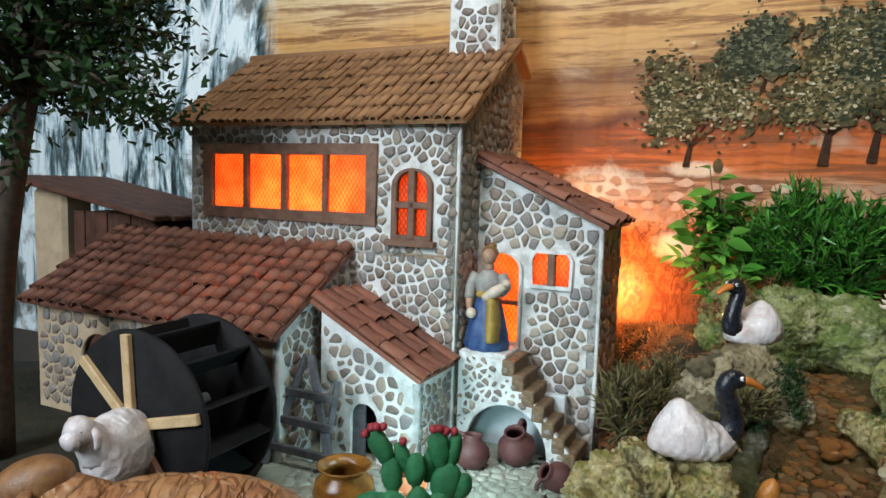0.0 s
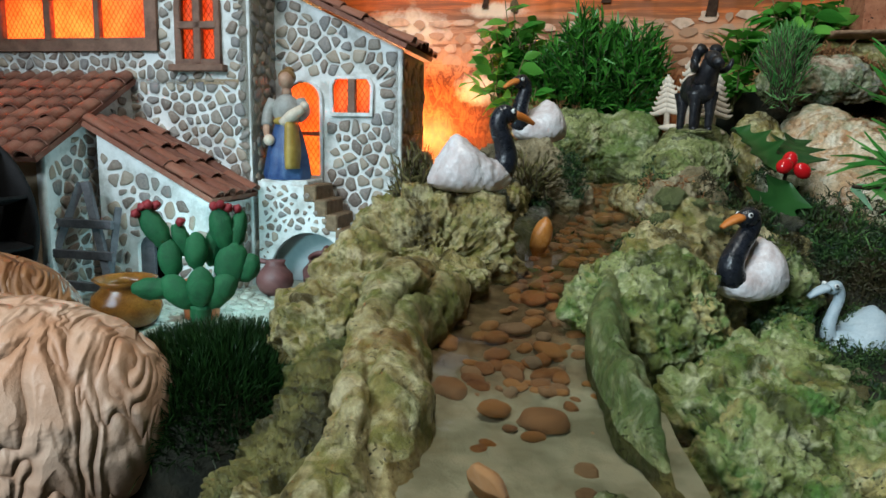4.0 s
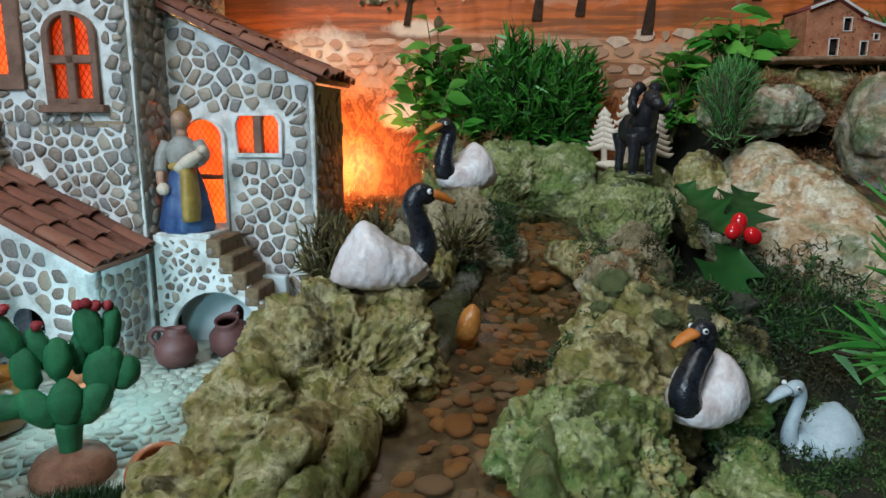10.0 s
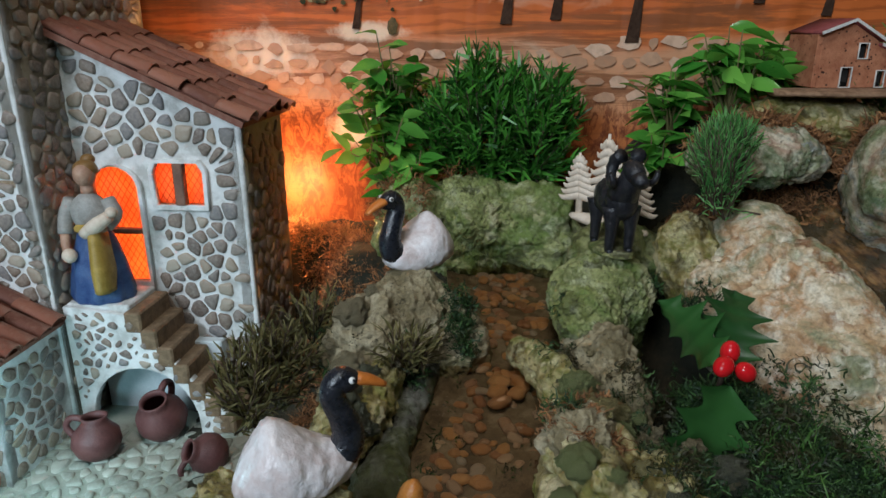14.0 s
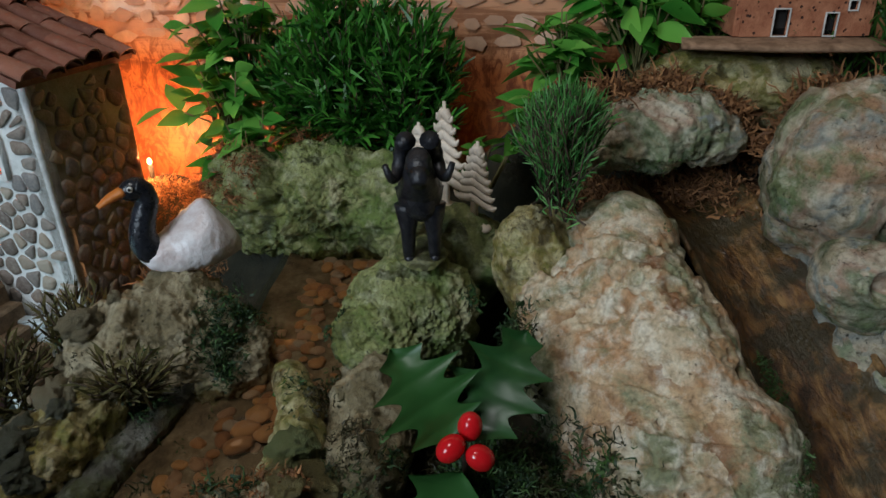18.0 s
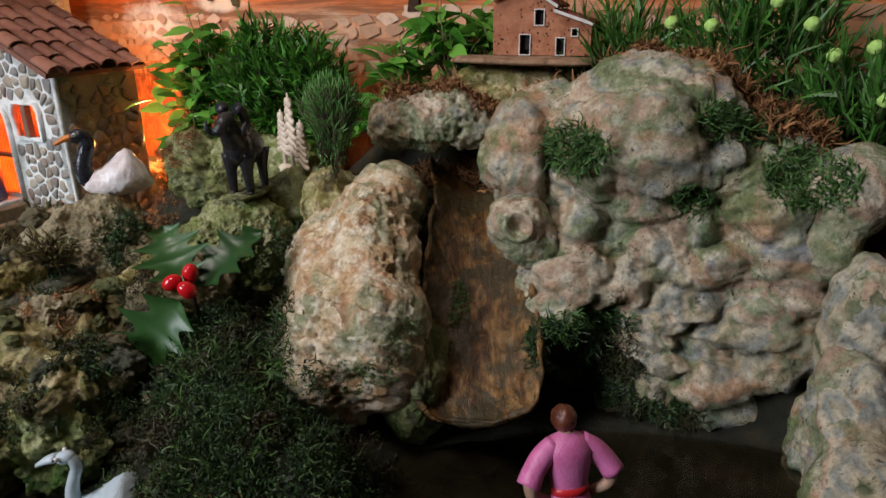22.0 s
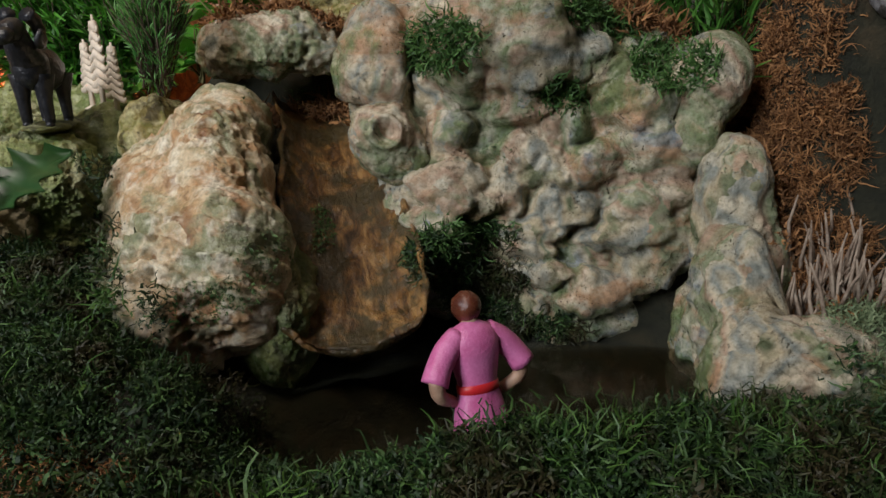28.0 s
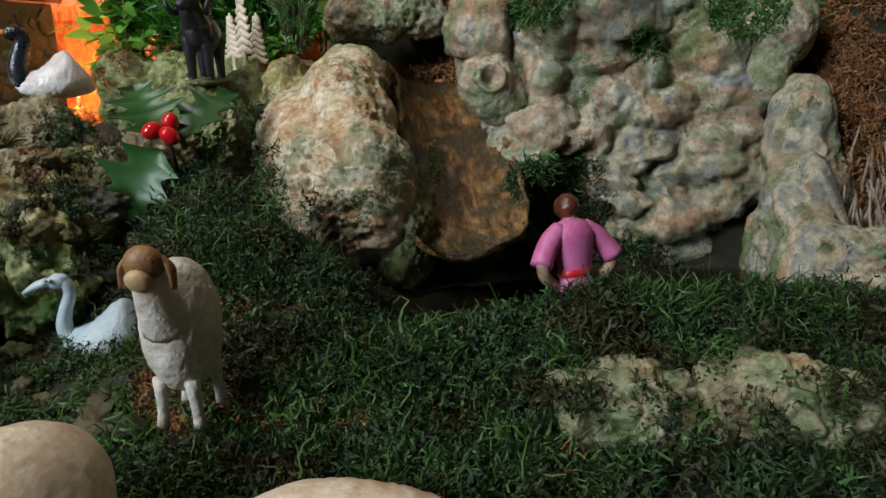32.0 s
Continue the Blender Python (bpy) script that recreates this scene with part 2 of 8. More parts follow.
def lay_stones(wall, cell_list, high, mat, place, single=lambda c: True, limit=300, name="stone", seed=1):
    """Stones on a wall: those picked are parts of their own, the rest one joined part."""
    r = np.random.default_rng(seed)
    rest, count = Form(), 0
    for c, poly in cell_list:
        v, f = stone_mesh_data(c, poly, high * r.uniform(0.7, 1.25), r)
        v = [place(*q) for q in v]
        if count < limit and single(c):
            count += 1
            part(name, mesh_from(name, v, f, [mat], None, True), wall)
        else:
            rest.add(v, f)
    if rest.n:
        tagged(part(name + "_field", rest.mesh(name, [mat]), wall, "many small stones bedded in mortar"), kind="stuff")

# ---- materials ----
class Mat:
    """A small helper round one node material."""

    def __init__(self, name, rough=0.7, metal=0.0, spec=0.5):
        self.m = bpy.data.materials.new(name)
        self.m.use_nodes = True
        self.t = self.m.node_tree
        self.b = self.t.nodes["Principled BSDF"]
        self.out = self.t.nodes["Material Output"]
        self.b.inputs["Roughness"].default_value = rough
        self.b.inputs["Metallic"].default_value = metal
        self.b.inputs["Specular IOR Level"].default_value = spec
        self.co = self.node("ShaderNodeTexCoord").outputs["Object"]

    def node(self, kind, **values):
        n = self.t.nodes.new(kind)
        for k, v in values.items():
            n.inputs[k.replace("_", " ")].default_value = v
        return n

    def link(self, a, b):
        self.t.links.new(a, b)

    def noise(self, scale, detail=4, rough=0.55, warp=0.0, co=None):
        n = self.node("ShaderNodeTexNoise", Scale=scale, Detail=detail, Roughness=rough, Distortion=warp)
        self.link(co or self.co, n.inputs["Vector"])
        return n.outputs["Fac"]

    def stretched(self, sx, sy, sz):
        n = self.node("ShaderNodeMapping")
        n.inputs["Scale"].default_value = (sx, sy, sz)
        self.link(self.co, n.inputs["Vector"])
        return n.outputs["Vector"]

    def voro(self, scale, feature="F1", co=None):
        n = self.node("ShaderNodeTexVoronoi", Scale=scale)
        n.feature = feature
        self.link(co or self.co, n.inputs["Vector"])
        return n.outputs["Distance"]

    def ramp(self, fac, stops):
        n = self.node("ShaderNodeValToRGB")
        e = n.color_ramp.elements
        while len(e) < len(stops):
            e.new(0.5)
        for x, (p, c) in zip(e, stops):
            x.position, x.color = p, (*c, 1) if len(c) == 3 else c
        self.link(fac, n.inputs["Fac"])
        return n.outputs["Color"]

    def mix(self, fac, a, b, mode="MIX"):
        n = self.node("ShaderNodeMix")
        n.data_type, n.blend_type = "RGBA", mode
        for x, i in ((fac, 0), (a, 6), (b, 7)):
            if isinstance(x, (int, float)):
                n.inputs[i].default_value = x
            elif isinstance(x, tuple):
                n.inputs[i].default_value = (*x, 1)
            else:
                self.link(x, n.inputs[i])
        return n.outputs[2]

    def math(self, op, a, b=0.0):
        n = self.node("ShaderNodeMath")
        n.operation = op
        for i, x in enumerate((a, b)):
            if isinstance(x, (int, float)):
                n.inputs[i].default_value = x
            else:
                self.link(x, n.inputs[i])
        return n.outputs[0]

    def random(self):
        return self.node("ShaderNodeObjectInfo").outputs["Random"]

    def island(self):
        return self.node("ShaderNodeNewGeometry").outputs["Random Per Island"]

    def either(self):
        """A number that differs from object to object and from piece to piece."""
        return self.math("FRACT", self.math("ADD", self.random(), self.island()))

    def colour(self, c):
        if isinstance(c, tuple):
            self.b.inputs["Base Color"].default_value = (*c, 1)
        else:
            self.link(c, self.b.inputs["Base Color"])
        return self

    def roughness(self, fac, lo, hi):
        n = self.node("ShaderNodeMapRange", To_Min=lo, To_Max=hi)
        self.link(fac, n.inputs["Value"])
        self.link(n.outputs[0], self.b.inputs["Roughness"])
        return self

    def bump(self, fac, dist, strength=1.0):
        n = self.node("ShaderNodeBump", Strength=strength, Distance=dist)
        self.link(fac, n.inputs["Height"])
        if self.b.inputs["Normal"].is_linked:
            self.link(self.b.inputs["Normal"].links[0].from_socket, n.inputs["Normal"])
        self.link(n.outputs[0], self.b.inputs["Normal"])
        return self


def two_tone(name, a, b, scale, rough=0.6, bump=0.0003, fine=900, warp=0.5, spec=0.5):
    """Paint, clay or plastic of two close colours with grain."""
    m = Mat(name, rough, spec=spec)
    m.colour(m.ramp(m.math("ADD", m.math("MULTIPLY", m.noise(scale, 4, 0.6, warp), 0.75), m.math("MULTIPLY", m.noise(fine, 3), 0.25)), [(0.36, a), (0.64, b)]))
    m.roughness(m.noise(scale * 2, 3), max(0.05, rough - 0.15), min(1, rough + 0.12))
    if bump:
        m.bump(m.noise(fine, 4), bump)
    return m.m


def rock_mat(name, tones, light, dark, moss, rust, moss_at=0.52, rust_at=0.55, rough=0.55, patch=38, fine=0.5, crust=0.50, rug=1.0):
    """Stone in patches of several tones, with pale crust, stains, growth and small dark pores."""
    m = Mat(name, rough)
    wob = m.node("ShaderNodeTexNoise", Scale=55.0, Detail=4.0)
    m.link(m.co, wob.inputs["Vector"])
    warp = m.node("ShaderNodeVectorMath")
    warp.operation = "MULTIPLY"
    warp.inputs[1].default_value = (0.05, 0.05, 0.05)
    m.link(wob.outputs["Color"], warp.inputs[0])
    moved = m.node("ShaderNodeVectorMath")
    moved.operation = "ADD"
    m.link(m.co, moved.inputs[0])
    m.link(warp.outputs[0], moved.inputs[1])
    vo = m.node("ShaderNodeTexVoronoi", Scale=patch)
    vo.feature = "F1"
    m.link(moved.outputs[0], vo.inputs["Vector"])
    sp = m.node("ShaderNodeSeparateColor")
    m.link(vo.outputs["Color"], sp.inputs[0])
    k = m.math("ADD", m.math("MULTIPLY", sp.outputs[0], 0.22), m.math("MULTIPLY", m.noise(patch * 0.7, 3, 0.5, 0.6), 0.80))
    body = m.ramp(k, [(0.34 + 0.34 * i / (len(tones) - 1), c) for i, c in enumerate(tones)])
    body = m.mix(m.ramp(m.noise(20, 7, 0.66, 0.8, m.stretched(1, 1, 1.7)), [(rust_at - 0.03, (0, 0, 0)), (rust_at + 0.07, (0.8, 0.8, 0.8))]), body, rust)
    body = m.mix(m.ramp(m.noise(17, 8, 0.68, 0.5), [(moss_at - 0.03, (0, 0, 0)), (moss_at + 0.06, (0.85, 0.85, 0.85))]), body, moss)
    body = m.mix(m.ramp(m.noise(105, 8, 0.72, 0.3), [(crust + 0.03, (0, 0, 0)), (crust + 0.22, (fine, fine, fine))]), body, light)
    pores = m.math("MULTIPLY", m.ramp(m.voro(330, co=moved.outputs[0]), [(0.10, (1, 1, 1)), (0.26, (0, 0, 0))]), m.ramp(m.noise(60, 3), [(0.66 - 0.22 * rug, (0, 0, 0)), (0.80 - 0.22 * rug, (1, 1, 1))]))
    body = m.mix(pores, body, dark)
    body = m.mix(m.ramp(m.noise(95, 7, 0.75, 0.5), [(0.30, (0.7, 0.7, 0.7)), (0.42, (0, 0, 0))]), body, dark)
    grain = m.ramp(m.noise(420, 6, 0.72), [(0.32, (0.62, 0.60, 0.56)), (0.50, (1, 1, 1)), (0.68, (1.22, 1.22, 1.22))])
    m.colour(m.mix(1.0, body, grain, "MULTIPLY"))
    m.roughness(m.noise(50, 4), rough - 0.30, rough + 0.2)
    m.bump(m.noise(75, 5, 0.6), 0.003 * rug, 0.6).bump(m.noise(260, 7, 0.72), 0.0020 * rug).bump(m.math("SUBTRACT", 1.0, pores), 0.0018 * rug).bump(m.noise(1100, 4, 0.7), 0.0004)
    return m.m


M_LIME = rock_mat("limestone", [(0.26, 0.12, 0.05), (0.52, 0.34, 0.18), (0.66, 0.54, 0.36), (0.50, 0.27, 0.12), (0.70, 0.62, 0.46)], (0.84, 0.78, 0.64), (0.12, 0.06, 0.025), (0.19, 0.23, 0.12), (0.44, 0.17, 0.05), 0.50, 0.55, 0.42, 40, 0.80, 0.455, 0.5)
M_CLIFF = rock_mat("cliff_stone", [(0.15, 0.17, 0.09), (0.50, 0.41, 0.27), (0.26, 0.28, 0.25), (0.62, 0.53, 0.38), (0.44, 0.29, 0.20), (0.24, 0.28, 0.16), (0.56, 0.49, 0.36), (0.22, 0.25, 0.27), (0.64, 0.56, 0.42)], (0.76, 0.70, 0.56), (0.06, 0.05, 0.025), (0.13, 0.19, 0.07), (0.46, 0.25, 0.13), 0.535, 0.555, 0.30, 26, 0.50, 0.48, 0.85)
M_STAINED = rock_mat("stained_stone", [(0.20, 0.17, 0.10), (0.42, 0.35, 0.22), (0.26, 0.28, 0.15), (0.55, 0.48, 0.32), (0.36, 0.22, 0.12)], (0.66, 0.60, 0.44), (0.06, 0.045, 0.022), (0.12, 0.20, 0.07), (0.38, 0.19, 0.07), 0.50, 0.53, 0.36, 45, 0.4, 0.50, 0.6)
M_BANK = rock_mat("bank_stone", [(0.085, 0.065, 0.018), (0.25, 0.195, 0.058), (0.47, 0.385, 0.18), (0.20, 0.19, 0.040), (0.34, 0.265, 0.085), (0.57, 0.48, 0.27)], (0.72, 0.66, 0.38), (0.035, 0.025, 0.008), (0.13, 0.15, 0.026), (0.26, 0.13, 0.03), 0.56, 0.57, 0.40, 60, 0.75, 0.46)
M_GREEN = rock_mat("mossy_stone", [(0.06, 0.06, 0.02), (0.15, 0.16, 0.05), (0.28, 0.29, 0.11), (0.12, 0.13, 0.035), (0.36, 0.34, 0.18)], (0.56, 0.56, 0.36), (0.03, 0.028, 0.010), (0.085, 0.14, 0.03), (0.19, 0.12, 0.04), 0.52, 0.60, 0.5, 60, 0.6)
M_TEAL = rock_mat("wet_green_stone", [(0.059, 0.07, 0.016), (0.177, 0.21, 0.048), (0.354, 0.38, 0.144), (0.13, 0.21, 0.044), (0.496, 0.42, 0.16)], (0.826, 0.8, 0.496), (0.026, 0.026, 0.008), (0.0708, 0.2, 0.028), (0.401, 0.26, 0.056), 0.53, 0.57, 0.36, 55, 0.75, 0.475)
M_GREY = rock_mat("grey_stone", [(0.10, 0.09, 0.09), (0.26, 0.24, 0.24), (0.42, 0.40, 0.41), (0.20, 0.17, 0.16), (0.55, 0.53, 0.54)], (0.66, 0.64, 0.66), (0.04, 0.035, 0.035), (0.10, 0.10, 0.08), (0.20, 0.14, 0.10), 0.6, 0.65, 0.5, 40)
M_LICHEN = rock_mat("lichen_stone", [(0.09, 0.10, 0.03), (0.22, 0.25, 0.07), (0.36, 0.38, 0.15), (0.16, 0.19, 0.05), (0.44, 0.42, 0.22)], (0.66, 0.66, 0.46), (0.04, 0.035, 0.012), (0.13, 0.20, 0.035), (0.26, 0.18, 0.06), 0.53, 0.61, 0.55, 50, 0.6, 0.485)
M_CRINKLE = rock_mat("crinkled_stone", [(0.20, 0.16, 0.08), (0.34, 0.28, 0.16), (0.46, 0.40, 0.26)], (0.62, 0.56, 0.42), (0.05, 0.04, 0.02), (0.14, 0.15, 0.05), (0.26, 0.17, 0.07), 0.58, 0.60, 0.6, 60, 0.4)
M_OLIVE = rock_mat("dark_olive_stone", [(0.04, 0.036, 0.008), (0.11, 0.10, 0.022), (0.20, 0.175, 0.05), (0.08, 0.09, 0.014)], (0.40, 0.36, 0.16), (0.02, 0.015, 0.005), (0.055, 0.075, 0.012), (0.12, 0.06, 0.016), 0.52, 0.60, 0.45, 60, 0.45, 0.49)
M_WETGREY = rock_mat("wet_grey_ledge", [(0.04, 0.038, 0.028), (0.12, 0.115, 0.09), (0.24, 0.235, 0.20), (0.10, 0.10, 0.06)], (0.48, 0.48, 0.44), (0.02, 0.018, 0.012), (0.085, 0.10, 0.026), (0.12, 0.08, 0.04), 0.49, 0.62, 0.36, 50, 0.5, 0.50)

m = Mat("trough_bark", 0.5)
m.colour(m.mix(m.ramp(m.noise(38, 6, 0.7), [(0.44, (0, 0, 0)), (0.55, (0.92, 0.92, 0.92))]), m.ramp(m.noise(60, 6, 0.7, 1.0, m.stretched(2.2, 0.7, 1)), [(0.36, (0.025, 0.013, 0.005)), (0.46, (0.12, 0.055, 0.018)), (0.54, (0.23, 0.115, 0.036)), (0.64, (0.34, 0.19, 0.07))]), (0.045, 0.035, 0.014)))
m.roughness(m.noise(40), 0.08, 0.5).bump(m.noise(160, 6, 0.7, 0.5, m.stretched(2, 0.6, 1)), 0.0022).bump(m.noise(700, 4), 0.0005)
M_TROUGH = m.m

m = Mat("mortar", 0.85)
m.colour(m.ramp(m.noise(45, 6, 0.65), [(0.38, (0.52, 0.52, 0.49)), (0.5, (0.76, 0.77, 0.75)), (0.62, (0.86, 0.87, 0.86))]))
m.bump(m.noise(500, 6, 0.7), 0.0006).bump(m.noise(140, 3), 0.0008)
M_MORTAR = m.m
# Darker mortar copy: shade of the side and rear walls in its colour.
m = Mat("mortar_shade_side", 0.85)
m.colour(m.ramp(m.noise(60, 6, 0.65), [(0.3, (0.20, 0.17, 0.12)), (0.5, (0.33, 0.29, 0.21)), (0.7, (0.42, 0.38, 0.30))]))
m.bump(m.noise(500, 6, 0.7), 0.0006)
M_MORTAR_SHADE = m.m
m = Mat("wall_stone", 0.45)
m.colour(m.mix(m.ramp(m.noise(500, 5, 0.7), [(0.4, (0, 0, 0)), (0.75, (0.6, 0.6, 0.6))]), m.ramp(m.either(), [(0.0, (0.13, 0.10, 0.085)), (0.3, (0.23, 0.17, 0.125)), (0.55, (0.19, 0.185, 0.19)), (0.8, (0.32, 0.25, 0.18)), (1.0, (0.42, 0.36, 0.28))]), (0.44, 0.39, 0.33)))
m.roughness(m.noise(200), 0.25, 0.7).bump(m.noise(650, 5), 0.0005)
M_STONE = m.m
m = Mat("cobble", 0.6)
m.colour(m.mix(m.ramp(m.noise(300, 5, 0.7), [(0.4, (0, 0, 0)), (0.75, (0.6, 0.6, 0.6))]), m.ramp(m.either(), [(0.0, (0.22, 0.24, 0.20)), (0.5, (0.34, 0.36, 0.30)), (1.0, (0.46, 0.47, 0.40))]), (0.5, 0.52, 0.45)))
m.bump(m.noise(600, 5), 0.0004)
M_COBBLE = m.m

m = Mat("roof_tile", 0.7)
m.colour(m.mix(m.ramp(m.noise(120, 5, 0.7), [(0.45, (0, 0, 0)), (0.7, (0.7, 0.7, 0.7))]), m.ramp(m.either(), [(0.0, (0.15, 0.055, 0.035)), (0.5, (0.24, 0.085, 0.05)), (1.0, (0.31, 0.125, 0.075))]), (0.30, 0.17, 0.12)))
m.bump(m.noise(700, 5), 0.0005).roughness(m.noise(90), 0.5, 0.85)
M_TILE = m.m
m = Mat("roof_tile_ochre", 0.7)
m.colour(m.mix(m.ramp(m.noise(120, 5, 0.7), [(0.45, (0, 0, 0)), (0.7, (0.7, 0.7, 0.7))]), m.ramp(m.either(), [(0.0, (0.24, 0.115, 0.05)), (0.5, (0.33, 0.16, 0.07)), (1.0, (0.42, 0.22, 0.10))]), (0.40, 0.24, 0.12)))
m.bump(m.noise(700, 5), 0.0005)
M_TILE_OCHRE = m.m
M_WOOD = two_tone("painted_brown_wood", (0.13, 0.065, 0.04), (0.24, 0.13, 0.085), 90, 0.6, 0.0004)
M_GREYWOOD = two_tone("grey_weathered_wood", (0.075, 0.075, 0.085), (0.16, 0.16, 0.18), 120, 0.7)
M_PALEWOOD = two_tone("pale_wood", (0.50, 0.34, 0.17), (0.66, 0.48, 0.27), 110, 0.6)
M_WHEEL = two_tone("dark_slate_board", (0.006, 0.006, 0.007), (0.018, 0.017, 0.018), 40, 0.75, spec=0.2)
M_PLASTER = two_tone("pale_plaster", (0.44, 0.32, 0.20), (0.58, 0.44, 0.29), 50, 0.8)
M_BLUEWHITE = two_tone("bluish_plaster", (0.50, 0.58, 0.60), (0.68, 0.74, 0.75), 60, 0.8)
M_STEP = two_tone("step_clay", (0.13, 0.085, 0.045), (0.28, 0.19, 0.11), 150, 0.8, 0.0006)
M_JAR = two_tone("purple_clay", (0.10, 0.038, 0.036), (0.17, 0.07, 0.065), 70, 0.55)
M_TERRA = two_tone("terracotta", (0.40, 0.12, 0.04), (0.55, 0.20, 0.075), 70, 0.6)
M_HONEY = two_tone("glazed_honey_clay", (0.10, 0.035, 0.007), (0.30, 0.13, 0.024), 60, 0.18, 0.0002)
M_SOIL = two_tone("brown_clay_soil", (0.16, 0.07, 0.04), (0.30, 0.15, 0.09), 90, 0.85, 0.0006)
M_CACTUS = two_tone("cactus_green", (0.010, 0.10, 0.035), (0.028, 0.20, 0.068), 90, 0.55, 0.0006, 1500)
M_REDBLOOM = two_tone("dark_red_bloom", (0.20, 0.012, 0.02), (0.38, 0.04, 0.05), 200, 0.6)
M_BERRY = two_tone("red_berry_lacquer", (0.55, 0.008, 0.012), (0.66, 0.015, 0.02), 60, 0.16, 0.0)
M_WHITE = two_tone("white_figure_paint", (0.60, 0.50, 0.48), (0.84, 0.82, 0.83), 75, 0.32, 0.0005, 420)
M_BLACKP = two_tone("black_gloss_paint", (0.006, 0.007, 0.010), (0.022, 0.025, 0.034), 180, 0.3, 0.0005, 420)
M_BEAK = two_tone("orange_beak_paint", (0.52, 0.15, 0.02), (0.68, 0.24, 0.05), 120, 0.4)
M_EYE = two_tone("eye_paint", (0.70, 0.70, 0.68), (0.80, 0.80, 0.78), 100, 0.3, 0.0)
M_PALEBLUE = two_tone("pale_blue_figure_paint", (0.40, 0.50, 0.56), (0.58, 0.66, 0.70), 90, 0.45, 0.0004)
def wool_paint(name, a, b, groove):
    m = Mat(name, 0.5)
    strand = m.math("ABSOLUTE", m.math("SUBTRACT", m.noise(62, 2, 0.45, 0.6, m.stretched(1.5, 0.75, 0.5)), 0.5))
    m.colour(m.mix(m.ramp(strand, [(0.0, (0.55, 0.55, 0.55)), (0.05, (0, 0, 0))]), m.ramp(m.noise(30, 4), [(0.35, a), (0.65, b)]), groove))
    m.bump(m.ramp(strand, [(0.0, (0, 0, 0)), (0.16, (1, 1, 1))]), 0.0026).bump(m.noise(600, 3), 0.0003)
    return m.m


M_SHEEP = wool_paint("cream_wool_paint", (0.62, 0.34, 0.20), (0.82, 0.60, 0.45), (0.38, 0.17, 0.08))
M_CREAM = two_tone("smooth_cream_paint", (0.58, 0.40, 0.24), (0.80, 0.70, 0.58), 45, 0.45, 0.0004, 400)
M_TAN = wool_paint("tan_wool_paint", (0.30, 0.12, 0.045), (0.46, 0.24, 0.10), (0.12, 0.045, 0.018))
# Wet stone; the shade of the spring's cave is put into its tones.
M_WET_SHADE = rock_mat("wet_stone_cave_shade", [(0.02, 0.016, 0.008), (0.05, 0.04, 0.02), (0.09, 0.07, 0.035)], (0.13, 0.11, 0.06), (0.008, 0.006, 0.003), (0.03, 0.045, 0.015), (0.10, 0.05, 0.02), 0.55, 0.6, 0.35, 60)
M_BROWNP = two_tone("brown_figure_paint", (0.16, 0.07, 0.025), (0.34, 0.17, 0.07), 90, 0.45)
M_RAM = two_tone("ram_black_paint", (0.008, 0.009, 0.012), (0.03, 0.03, 0.035), 150, 0.35, 0.0006, 500)
M_BONE = two_tone("bone_plastic", (0.62, 0.50, 0.38), (0.78, 0.68, 0.56), 150, 0.6)
M_PINK = two_tone("pink_tunic_paint", (0.52, 0.10, 0.26), (0.68, 0.20, 0.42), 70, 0.4, 0.0003)
M_REDBELT = two_tone("red_belt_paint", (0.50, 0.015, 0.02), (0.62, 0.03, 0.035), 70, 0.4, 0.0)
M_SKIN = two_tone("figure_skin_paint", (0.36, 0.20, 0.13), (0.50, 0.32, 0.22), 120, 0.5)
M_HAIR = two_tone("figure_hair_paint", (0.07, 0.018, 0.010), (0.14, 0.04, 0.02), 150, 0.3)
M_BLUEP = two_tone("blue_skirt_paint", (0.02, 0.05, 0.17), (0.07, 0.13, 0.28), 90, 0.4)
M_GREYP = two_tone("grey_blouse_paint", (0.24, 0.23, 0.21), (0.40, 0.39, 0.36), 90, 0.5)
M_OCHREP = two_tone("ochre_apron_paint", (0.30, 0.20, 0.035), (0.48, 0.33, 0.08), 90, 0.5)
m = Mat("brick_red_cork", 0.85)
holes = m.math("MULTIPLY", m.ramp(m.voro(330), [(0.16, (1, 1, 1)), (0.24, (0, 0, 0))]), m.ramp(m.noise(260, 2), [(0.45, (0, 0, 0)), (0.52, (1, 1, 1))]))
m.colour(m.mix(holes, m.ramp(m.noise(120, 5, 0.65), [(0.36, (0.30, 0.10, 0.045)), (0.64, (0.46, 0.19, 0.095))]), (0.05, 0.02, 0.012)))
m.bump(m.noise(700, 4), 0.0005).bump(m.math("SUBTRACT", 1.0, holes), 0.0008)
M_CORK = m.m
M_BARK = two_tone("cork_bark", (0.15, 0.08, 0.04), (0.40, 0.24, 0.14), 90, 0.85, 0.001, 300)
# Near-black for shade painted inside openings; the bulb's holder is black too.
M_DARK = two_tone("shade_and_holder_black", (0.006, 0.005, 0.004), (0.015, 0.012, 0.01), 90, 0.9)
M_ROOM = two_tone("room_plaster", (0.09, 0.08, 0.07), (0.14, 0.12, 0.10), 3, 0.9, 0.002, 60)
M_TABLE = two_tone("dark_cloth", (0.02, 0.016, 0.012), (0.05, 0.04, 0.03), 20, 0.9)
M_REDROOF = two_tone("dull_red_card", (0.16, 0.03, 0.03), (0.27, 0.06, 0.055), 90, 0.7)


